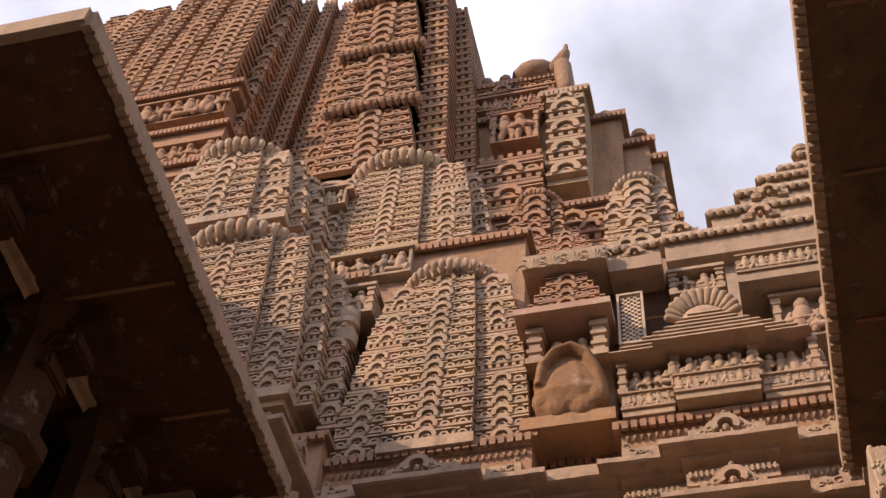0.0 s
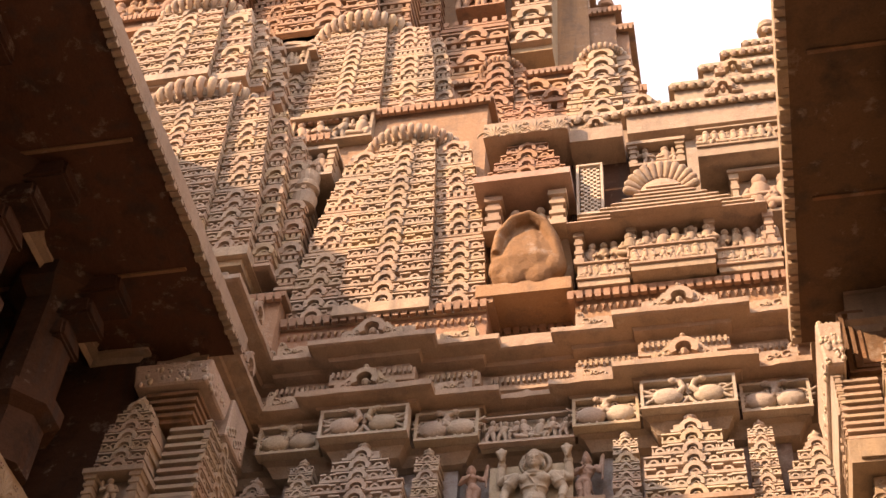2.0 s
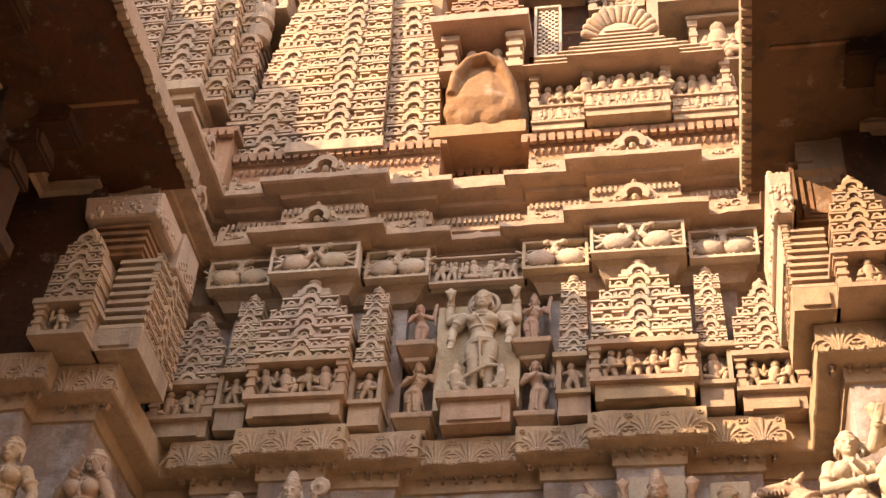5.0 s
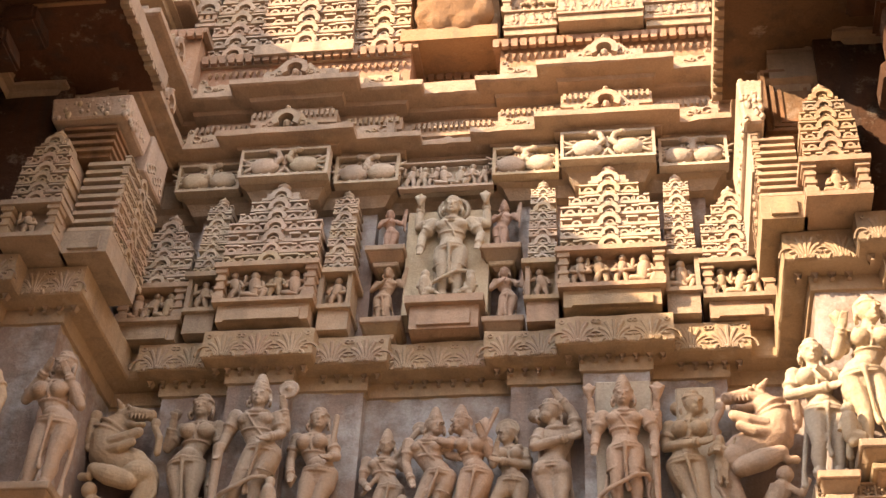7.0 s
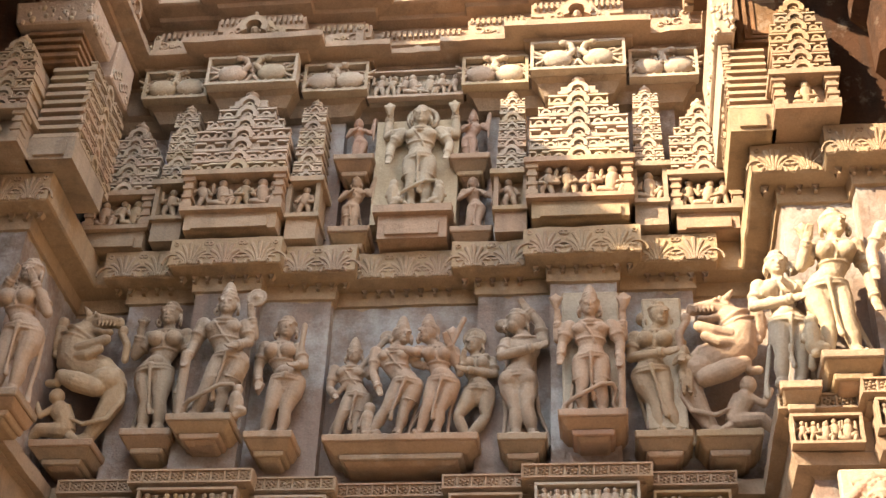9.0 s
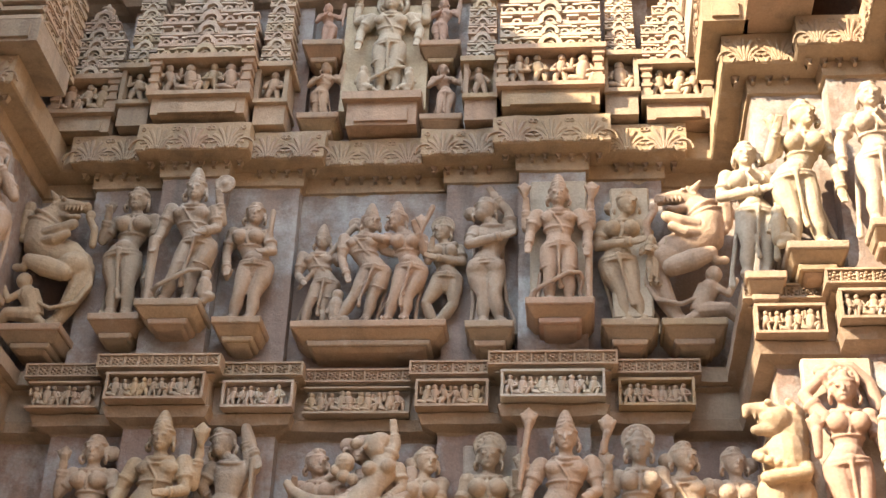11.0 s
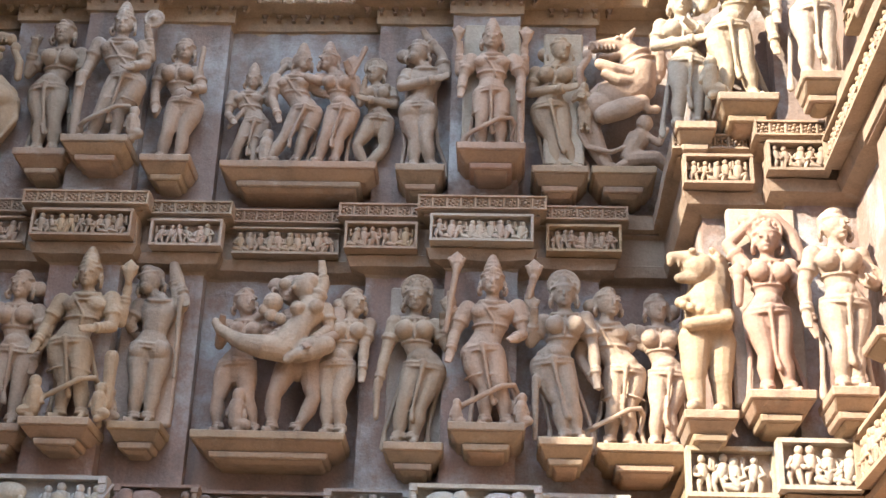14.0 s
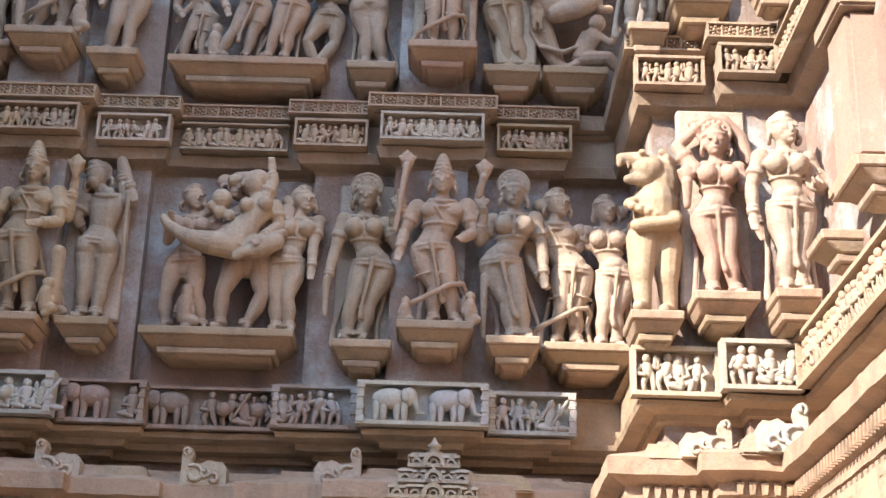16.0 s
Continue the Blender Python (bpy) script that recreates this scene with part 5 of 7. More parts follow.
row_statue("crowned male statue with a sash looped at his knees", -2.17, 6.82, 3.765, 0.96, female=False, crown="tall", sway=-0.05, lean=0.01, head=0.0, legs=((-0.02, -0.05), (0.07, 0.07)),
           arms=(((-0.2, 0.58, 0), (-0.22, 0.45, -0.06)), ((0.18, 0.57, -0.02), (0.1, 0.53, -0.1)), ((-0.18, 0.62, 0.03), (-0.2, 0.5, 0)), ((0.21, 0.62, 0.03), (0.23, 0.77, 0))),
           extra=both(sash, kneeler(0.2, 1, 0.24), kneeler(-0.2, -1, 0.28), rod(0.2, 0.1, 0.2, 0.36, 0.04), lotus(0.23, 0.86, 0.045)))
bracket(-1.98, -1.70, 6.82, 3.795)
row_statue("female statue turned to the wall with one arm raised", -1.84, 6.95, 3.795, 0.90, sway=0.01, lean=0.03, head=-0.06, back=True, crown="bun", face=-0.8, skirt=False, legs=((-0.04, -0.04), (0.05, 0.04)), tilt=-0.25,
           arms=(((-0.13, 0.62, -0.02), (-0.1, 0.58, 0.02)), ((0.09, 0.99, 0.0), (0.17, 0.80, -0.03))), extra=both(rod(0.17, 0.3, 0.16, 0.78, 0.016), kneeler(-0.17, 1, 0.25)))
bracket(-1.56, -0.78, 6.84, 3.765, 0.35, 0.2)
row_statue("female statue at the edge of an embracing group", -1.345, 6.98, 3.765, 0.82, sway=-0.04, lean=0.0, head=-0.02, face=0.8, crown="bun", skirt=False, legs=((-0.12, -0.12), (0.07, 0.10)),
           arms=(((-0.16, 0.60, -0.02), (-0.14, 0.68, -0.1)), ((0.15, 0.66, -0.05), (0.24, 0.70, -0.08))), extra=both(rod(-0.16, 0.67, 0.12, 0.82, 0.026), kneeler(-0.0, 1, 0.34)))
row_statue("male statue in the middle of an embracing group", -1.08, 6.97, 3.765, 0.90, female=False, sway=0.03, lean=0.09, head=-0.13, face=0.6, tilt=0.5, crown="side_l", skirt=False, legs=((-0.11, -0.10), (0.11, 0.04)),
           arms=(((-0.05, 0.62, -0.08), (-0.1, 0.56, -0.14)), ((0.23, 0.60, -0.05), (0.13, 0.51, -0.16))))


def clasped(bm, o, H):
    """A lifted partner: bent trunk, one leg stretched out, the other hooked, one arm flung up."""
    o = Vector(o)

    def P(x, z, y):
        return o + Vector((x, y, z)) * H

    loft(bm, [(P(0.06, 0.49, -0.13), 0.10 * H, 0.085 * H), (P(0.10, 0.57, -0.13), 0.085 * H, 0.075 * H), (P(0.14, 0.64, -0.12), 0.072 * H, 0.065 * H), (P(0.18, 0.72, -0.11), 0.09 * H, 0.07 * H), (P(0.17, 0.78, -0.10), 0.07 * H, 0.05 * H)], 16)
    for dx, dz in ((0.12, 0.72), (0.225, 0.735)):
        blob(bm, P(dx, dz, -0.165), 0.046 * H, 0.048 * H, 0.046 * H, 12, 8)
    loft(bm, [(P(0.05, 0.48, -0.14), 0.075 * H, 0.075 * H), (P(-0.07, 0.485, -0.17), 0.07 * H, 0.068 * H), (P(-0.18, 0.505, -0.18), 0.05 * H, 0.05 * H), (P(-0.25, 0.55, -0.15), 0.038 * H, 0.038 * H), (P(-0.33, 0.61, -0.12), 0.03 * H, 0.03 * H), (P(-0.36, 0.66, -0.11), 0.026 * H, 0.018 * H)], 14)
    loft(bm, [(P(0.12, 0.48, -0.12), 0.075 * H, 0.07 * H), (P(0.23, 0.49, -0.14), 0.066 * H, 0.062 * H), (P(0.30, 0.52, -0.12), 0.05 * H, 0.05 * H)], 14)
    loft(bm, [(P(0.30, 0.52, -0.12), 0.046 * H, 0.046 * H), (P(0.2, 0.455, -0.17), 0.044 * H, 0.04 * H), (P(0.12, 0.43, -0.18), 0.03 * H, 0.03 * H), (P(0.08, 0.40, -0.18), 0.03 * H, 0.018 * H)], 12)
    arm(bm, P(0.20, 0.77, -0.1), P(0.25, 0.90, -0.08), P(0.24, 0.97, -0.08), H)
    arm(bm, P(0.27, 0.76, -0.06), P(0.30, 0.64, -0.07), P(0.22, 0.54, -0.14), H)
    hd = P(0.13, 0.88, -0.1)
    turn = Matrix.Rotation(-0.5, 3, "Y")
    blob(bm, hd, 0.062 * H, 0.066 * H, 0.08 * H, 14, 10, turn)
    blob(bm, hd + Vector((0.02, 0.02, 0.035)) * H, 0.075 * H, 0.066 * H, 0.062 * H, 14, 9, turn)
    limb(bm, hd + Vector((-0.035, -0.05, 0.0)) * H, hd + Vector((-0.05, -0.055, -0.025)) * H, 0.01 * H, 0.014 * H, 8)
    blob(bm, hd + Vector((-0.11, 0.02, 0.03)) * H, 0.04 * H, 0.035 * H, 0.035 * H, 10, 7)
    loft(bm, [(P(0.17, 0.78, -0.1), 0.04 * H, 0.04 * H), (P(0.14, 0.83, -0.1), 0.036 * H, 0.036 * H)], 10)
    for x, z, r in ((-0.08, 0.725, 0.034), (-0.035, 0.69, 0.04), (0.02, 0.67, 0.035), (-0.03, 0.77, 0.06)):
        blob(bm, P(x, z, -0.13), r * H, r * H, r * H, 10, 7)


bm = bmesh.new()
clasped(bm, (-1.17, 6.97, 3.765), 0.90)
statue("lifted female statue clasped by her partner, one leg stretched", bm)
row_statue("female statue with head turned away, beside the group", -0.845, 6.98, 3.765, 0.83, sway=-0.02, lean=0.05, face=0.8, head=0.03, crown="side_l", skirt=False, legs=((-0.05, -0.05), (0.02, 0.03)),
           arms=(((-0.12, 0.60, 0.0), (-0.14, 0.5, -0.04)), ((0.15, 0.58, -0.05), (0.15, 0.42, -0.08))))
bracket(-0.59, -0.29, 6.78, 3.705)
row_statue("haloed female statue with a lotus stem", -0.45, 6.92, 3.71, 0.93, sway=0.05, lean=-0.01, head=0.0, crown="halo", legs=((-0.08, -0.08), (0.01, -0.0)),
           arms=(((-0.17, 0.57, 0.0), (-0.2, 0.39, -0.02)), ((0.18, 0.60, 0), (0.16, 0.70, -0.05))), extra=both(lotus(0.17, 0.82, 0.042), rod(-0.2, 0.16, -0.2, 0.36, 0.022), rod(0.16, 0.7, 0.17, 0.8, 0.016)))
bracket(-0.27, 0.11, 6.66, 3.775, 0.35, 0.2)
row_statue("four-armed crowned male statue with club and long sash", -0.07, 6.82, 3.775, 0.94, female=False, crown="tall", sway=-0.04, lean=0.01, head=0.0, legs=((0.0, -0.02), (0.08, 0.1)),
           arms=(((-0.2, 0.58, 0), (-0.22, 0.45, -0.05)), ((0.19, 0.58, 0), (0.14, 0.52, -0.09)), ((-0.2, 0.62, 0.03), (-0.22, 0.74, 0)), ((0.21, 0.64, 0.03), (0.22, 0.78, 0))),
           extra=both(sash, rod(-0.24, 0.55, -0.19, 0.92, 0.02), lotus(-0.19, 0.95, 0.045), rod(0.21, 0.76, 0.23, 0.86, 0.022), lotus(0.235, 0.91, 0.045), kneeler(0.2, 1, 0.22), kneeler(-0.2, 1, 0.18)))
bracket(0.17, 0.44, 6.68, 3.715)
row_statue("haloed female statue with one arm hanging down", 0.29, 6.84, 3.715, 0.93, sway=-0.05, lean=0.02, head=0.0, crown="halo", legs=((0.01, 0.02), (0.08, 0.09)),
           arms=(((-0.17, 0.60, 0.0), (-0.16, 0.69, -0.06)), ((0.18, 0.57, 0.0), (0.19, 0.40, -0.03))), extra=both(lotus(-0.16, 0.79, 0.038), rod(-0.14, 0.03, -0.14, 0.36, 0.022)))
bracket(0.46, 0.93, 6.76, 3.715, 0.35)
row_statue("young male statue with a bent arm and sash", 0.57, 6.92, 3.715, 0.88, female=False, sway=0.05, lean=-0.05, head=0.0, face=0.7, crown="side_l", legs=((-0.04, -0.04), (0.04, 0.07)),
           arms=(((-0.2, 0.55, 0), (-0.13, 0.40, -0.07)), ((0.12, 0.66, 0.02), (0.2, 0.62, 0.0))), extra=sash)
row_statue("female statue leaning on her neighbour", 0.80, 6.92, 3.715, 0.85, sway=0.04, lean=-0.01, face=0.4, head=-0.01, crown="side_r", legs=((-0.05, -0.05), (0.02, 0.04)),
           arms=(((-0.17, 0.66, 0.02), (-0.22, 0.62, 0.0)), ((0.17, 0.60, 0), (0.14, 0.70, -0.06))), extra=lotus(0.15, 0.74, 0.04))
bracket(0.78, 1.02, 5.95, 3.62, 0.3)
bm = bmesh.new()
o = Vector((0.90, 6.11, 3.62))
for dx, dy in ((-0.05, -0.07), (0.07, -0.03)):
    limb(bm, o + Vector((dx, dy, 0.36)), o + Vector((dx - 0.01, dy - 0.02, 0.18)), 0.075, 0.055, 12)
    limb(bm, o + Vector((dx - 0.01, dy - 0.02, 0.18)), o + Vector((dx, dy, 0.03)), 0.05, 0.038, 12)
    limb(bm, o + Vector((dx, dy, 0.025)), o + Vector((dx - 0.03, dy - 0.07, 0.02)), 0.035, 0.03, 8)
limb(bm, o + Vector((0.02, -0.01, 0.34)), o + Vector((0.02, -0.02, 0.56)), 0.095, 0.105, 14)
blob(bm, o + Vector((0.04, 0.0, 0.66)), 0.10, 0.10, 0.14, 14, 9)
blob(bm, o + Vector((-0.02, -0.05, 0.71)), 0.085, 0.085, 0.075, 14, 9)
limb(bm, o + Vector((-0.04, -0.08, 0.745)), o + Vector((-0.14, -0.09, 0.75)), 0.045, 0.026, 10)
limb(bm, o + Vector((-0.14, -0.09, 0.75)), o + Vector((-0.15, -0.09, 0.715)), 0.026, 0.014, 8)
limb(bm, o + Vector((-0.04, -0.08, 0.655)), o + Vector((-0.11, -0.09, 0.645)), 0.036, 0.024, 10)
for k in range(4):
    limb(bm, o + Vector((-0.11 + 0.025 * k, -0.10, 0.725)), o + Vector((-0.11 + 0.025 * k, -0.10, 0.695)), 0.009, 0.006, 6)
blob(bm, o + Vector((-0.05, -0.13, 0.765)), 0.02, 0.016, 0.016, 8, 5)
for k in range(16):
    a = 0.55 * k
    blob(bm, o + Vector((-0.04 + 0.07 * math.cos(a), -0.085 + 0.02 * math.sin(a), 0.60 - 0.013 * k)), 0.028, 0.028, 0.022, 8, 5)
for k in range(12):
    limb(bm, o + Vector((0.05 + 0.03 * math.sin(k), -0.06, 0.80 - 0.03 * k)), o + Vector((0.12, -0.03, 0.76 - 0.03 * k)), 0.018, 0.012, 6)
for dy in (-0.07, -0.12):
    limb(bm, o + Vector((0.11, -0.02, 0.5)), o + Vector((0.09, dy - 0.04, 0.42)), 0.034, 0.028, 10)
    limb(bm, o + Vector((0.09, dy - 0.04, 0.42)), o + Vector((-0.08, dy - 0.04, 0.44 + dy * 0.4)), 0.028, 0.03, 10)
statue("sunlit yellowish statue of a standing lion", bm, smooth=5)
bracket(1.05, 1.34, 5.87, 3.69, 0.3)
row_statue("reddish female statue with arms raised round her head", 1.19, 6.01, 3.69, 0.88, sway=-0.02, lean=0.0, head=0.0, face=-0.3, legs=((-0.03, -0.04), (0.05, 0.08)), crown="halo",
           arms=(((-0.2, 0.88, 0.03), (-0.08, 1.0, 0.02)), ((0.18, 0.57, 0.0), (0.21, 0.41, -0.02))), material=ROSY,
           extra=both(lambda bm, o, H: strand(bm, o, H, [(-0.1, 1.0, 0.04), (0.06, 1.02, 0.05), (0.15, 0.93, 0.06), (0.18, 0.8, 0.06)], 0.034, 0.04), lotus(-0.16, 0.66, 0.045), rod(-0.16, 0.5, -0.16, 0.62, 0.03)))
bracket(1.36, 1.56, 5.70, 3.65, 0.3)
row_statue("sunlit female statue holding a pot at her hip", 1.46, 5.84, 3.65, 0.88, sway=0.02, lean=0.0, face=0.6, crown="bun", legs=((-0.03, -0.02), (0.04, 0.05)),
           arms=(((-0.17, 0.58, 0.0), (-0.17, 0.42, -0.02)), ((0.18, 0.58, 0.0), (0.13, 0.56, -0.1))), extra=lotus(0.15, 0.62, 0.055))

# pale slabs behind some statues
for x0, x1, y, z0, z1 in ((-0.25, 0.07, 6.88, 5.38, 6.2), (-0.58, -0.40, 7.0, 5.32, 6.1), (-0.60, -0.30, 7.0, 3.74, 4.62), (0.2, 0.42, 6.89, 5.31, 6.15), (-2.02, -1.7, 7.0, 3.83, 4.62), (1.03, 1.35, 6.09, 3.69, 4.66)):
    bm = bmesh.new()
    box(bm, x0, x1, y, y + 0.06, z0, z1)
    bmesh.ops.bevel(bm, geom=bm.edges[:], offset=0.01, segments=1, affect="EDGES")
    tagged(part("back_slab", bm, PALE), "plain upright stone slab behind a statue", "slab")

# ---- the niche zone: tall god in the middle, panels either side ----
bm = bmesh.new()
box(bm, MID - 0.24, MID + 0.29, 6.98, 7.16, 6.80, 7.62)
tagged(part("back_slab", bm, PALE), "upright slab behind the central god", "slab")
b = thing("pedestal", "stepped pedestal under the central god", "pedestal")
bm = bmesh.new()
box(bm, MID - 0.20, MID + 0.28, 6.84, 7.15, 6.79, 6.845)
box(bm, MID - 0.17, MID + 0.25, 6.88, 7.15, 6.62, 6.79, (0.0, 0.0, 0, 0))
box(bm, MID - 0.12, MID + 0.20, 6.86, 6.89, 6.64, 6.73)
part("block", bm, STONE, b)
row_statue("large four-armed crowned god statue in the central niche", -1.125, 6.93, 6.845, 0.84, female=False, crown="bun", material=PALE, legs=((-0.05, -0.05), (0.05, 0.06)),
           arms=(((-0.22, 0.62, 0), (-0.22, 0.46, -0.06)), ((0.22, 0.62, 0), (0.21, 0.48, -0.06)), ((-0.26, 0.74, 0.03), (-0.25, 0.92, 0.02)), ((0.26, 0.74, 0.03), (0.25, 0.92, 0.02))),
           extra=both(sash, kneeler(-0.22, 1, 0.28), kneeler(0.22, -1, 0.26), lotus(-0.25, 0.97, 0.04), lotus(0.25, 0.97, 0.04), lambda bm, o, H: hoop(bm, Vector(o) + Vector((0, 0.05, 0.92)) * H, 0.11 * H, 0.02 * H, (0, 1, 0), 20)))
for x, z, H, s in ((-1.54, 7.29, 0.38, 1), (-1.53, 6.73, 0.46, -1), (-0.81, 7.26, 0.42, -1), (-0.785, 6.70, 0.46, 1)):
    bracket(x - 0.13, x + 0.13, 6.88, z, 0.25, 0.1)
    bm = bmesh.new()
    body(bm, (x, 7.0, z), H, s > 0, sway=0.04 * s, lean=-0.02 * s, arms=(FOLD_L, UP_R), legs=((-0.06, -0.07), (0.05, 0.07)), crown="tall" if s < 0 else "bun")
    strand(bm, (x, 7.0, z), H, [(0.25, 0.5, -0.03), (0.27, 0.95, -0.03)], 0.02, 0.03)
    statue("small attendant statue beside the central god", bm, ROSY, 0.006)


def pediment_panel(cx, w, y, z_base, z_niche, z_top, rows, nfig, seed, columns=True, base=True):
    p = thing("gabled_niche", "niche with small figures under a stepped lattice gable", "niche", "niche panels")
    niche(p, cx - w / 2, cx + w / 2, y, z_base, z_niche, 0.35, nfig, seed, STONE, columns)
    if base:
        bm = bmesh.new()
        box(bm, cx - w / 2 + 0.03, cx + w / 2 - 0.03, y + 0.04, y + 0.35, z_base - 0.12, z_base)
        box(bm, cx - w / 2 + 0.08, cx + w / 2 - 0.08, y + 0.02, y + 0.05, z_base - 0.12, z_base - 0.05)
        part("base_block", bm, STONE, p)
    n = rows
    lattice(p, cx, z_niche, z_top - 0.08, n, lambda u: (w - 0.03) * (1 if u < 0.55 else 1 - 0.58 * ((u - 0.55) / 0.45) ** 0.9), lambda u: y + 0.02 + 0.05 * u, 0.32, BLEACHED)
    finial(p, cx, y + 0.12, z_top - 0.085, 0.1, BLEACHED)
    return p


def pillar_panel(cx, w, y, z_base, z_niche, z_top, seed):
    p = thing("slim_turret", "slim lattice turret over a one-figure niche", "niche", "niche pillars")
    niche(p, cx - w / 2 - 0.015, cx + w / 2 + 0.015, y, z_base, z_niche, 0.3, 1, seed, STONE, False)
    lattice(p, cx, z_niche, z_top - 0.06, 9, lambda u: w - 0.005 - 0.03 * u, lambda u: y + 0.02 + 0.04 * u, 0.28, BLEACHED)
    finial(p, cx, y + 0.1, z_top - 0.06, 0.08, BLEACHED)
    bm = bmesh.new()
    box(bm, cx - w / 2, cx + w / 2, y + 0.03, y + 0.3, 6.62, z_base)
    part("base_block", bm, STONE, p)


for s in (-1, 1):
    pediment_panel(MID + s * 1.05, 0.63, 6.72, 6.765, 7.06, 7.80, 7, 4, 3 + s, True)
    pillar_panel(MID + s * 0.635, 0.19, 6.82, 6.765, 7.06, 7.76, 9 + s)
    pillar_panel(MID + s * 1.465, 0.19, 6.80, 6.765, 7.06, 7.74, 12 + s)
    pediment_panel(MID + s * 1.79, 0.42, 6.82, 6.72, 7.0, 7.65, 7, 3, 15 + s, True)
    # stepped piers on the wings: a slatted one with a carved flank, and a lattice turret before it
    xa, xb, xt = ((-3.21, -2.95, -3.37), (0.70, 0.92, 1.08))[s > 0]
    zt = 7.38 if s < 0 else 7.27
    p = thing("slatted_pier", "stepped pier of projecting stone slats over a plain block", "pier", "flank turrets")
    n = 9
    st = (zt - 6.76) / n
    for k in range(n):
        bm = bmesh.new()
        z = 6.76 + k * st
        d = 0.006 * k
        box(bm, xa, xb, 5.99 + d, 6.6, z, z + 0.55 * st, (0, 0, 0.012, 0))
        box(bm, xa + 0.03, xb - 0.03, 6.05 + d, 6.6, z + 0.55 * st, z + st)
        part("slat", bm, STONE, p)
    lattice(p, xb + 0.012 if s < 0 else xa - 0.012, 6.76, zt, 8, lambda u: 0.5, lambda u: 6.28, 0.04, STONE, turn=90.0 * -s)
    bm = bmesh.new()
    box(bm, xa - 0.01, xb + 0.01, 5.99, 6.5, 6.6, 6.757)
    box(bm, xa + 0.04, xb - 0.04, 5.97, 6.0, 6.62, 6.72)
    part("base_block", bm, STONE, p)
    p = thing("niche_turret", "lattice gable turret over a seated figure niche", "niche", "flank turrets")
    niche(p, xt - 0.17, xt + 0.17, 5.82, 6.60, 6.86, 0.4, 1, 40 + s, STONE)
    lattice(p, xt, 6.86, 7.42, 7, lambda u: 0.30 * (1 if u < 0.6 else 1 - 0.45 * (u - 0.6) / 0.4), lambda u: 5.84 + 0.03 * u, 0.4, STONE)
    finial(p, xt, 5.92, 7.41, 0.09, STONE)

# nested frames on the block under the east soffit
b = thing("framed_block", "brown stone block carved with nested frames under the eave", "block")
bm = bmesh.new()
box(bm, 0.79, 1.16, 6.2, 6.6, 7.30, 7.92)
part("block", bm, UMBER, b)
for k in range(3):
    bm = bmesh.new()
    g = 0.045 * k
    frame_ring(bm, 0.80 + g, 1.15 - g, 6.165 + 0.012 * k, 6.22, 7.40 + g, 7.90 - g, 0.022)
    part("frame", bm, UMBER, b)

# capitals under the eaves: a broad bleached one and a slim sunlit one
for a, v, y, z0, z1, z2, mat, lab in ((-3.50, -3.02, 5.98, 7.40, 7.66, 7.83, PALE, "bleached carved capital under the eave"), (0.655, 0.765, 5.98, 7.0, 7.30, 7.62, PALE, "slim sunlit capital with leafy edges under the eave")):
    c = thing("pier_capital", lab, "capital", "pier capitals")
    bm = bmesh.new()
    yb = 6.36 if v < 0 else 6.8
    box(bm, a, v, y, yb, z1, z2, (-0.02, -0.02, -0.02, 0))
    bmesh.ops.bevel(bm, geom=bm.edges[:], offset=0.012, segments=1, affect="EDGES")
    part("block", bm, mat, c)
    bm = bmesh.new()
    box(bm, a + (0.1 if v < 0 else 0.02), v - (0.08 if v < 0 else 0.02), y + 0.08, yb, z0, z1 - 0.003)
    if v < 0:
        for k in range(4):
            box(bm, a + 0.08, v - 0.06, y + 0.05, yb, z0 + 0.03 + 0.06 * k, z0 + 0.055 + 0.06 * k)
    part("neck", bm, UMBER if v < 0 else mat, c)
    r = random.Random(int(100 * v))
    for k in range(34):
        u, q = r.random(), r.uniform(0.01, z2 - z1)
        rr = r.uniform(0.010, 0.022)
        bm = bmesh.new()
        blob(bm, (a + (v - a) * u, y - 0.004, z1 + q), rr, 0.016, rr * r.uniform(0.7, 1.6), 7, 5)
        part("leaf", bm, mat, c, smooth=True)
        bm = bmesh.new()
        blob(bm, ((v if v < 0 else a), y + (yb - y - 0.05) * r.random(), z1 + r.uniform(0.01, z2 - z1)), 0.016, rr * 1.3, rr * r.uniform(0.8, 1.6), 7, 5)
        part("leaf", bm, mat, c, smooth=True)

b = thing("corner_block", "pale block with a carved edge on the balcony's corner", "block")
bm = bmesh.new()
box(bm, -3.30, -3.02, 6.42, 6.75, 7.60, 7.93, (0, 0, 0.02, 0))
bmesh.ops.bevel(bm, geom=bm.edges[:], offset=0.01, segments=1, affect="EDGES")
part("block", bm, PALE, b)
for k in range(7):
    bm = bmesh.new()
    hoop(bm, (-3.02, 6.46 + 0.04 * k, 7.66 + 0.03 * (k % 3)), 0.026, 0.009, (1, 0, 0), 10)
    part("scroll", bm, PALE, b)

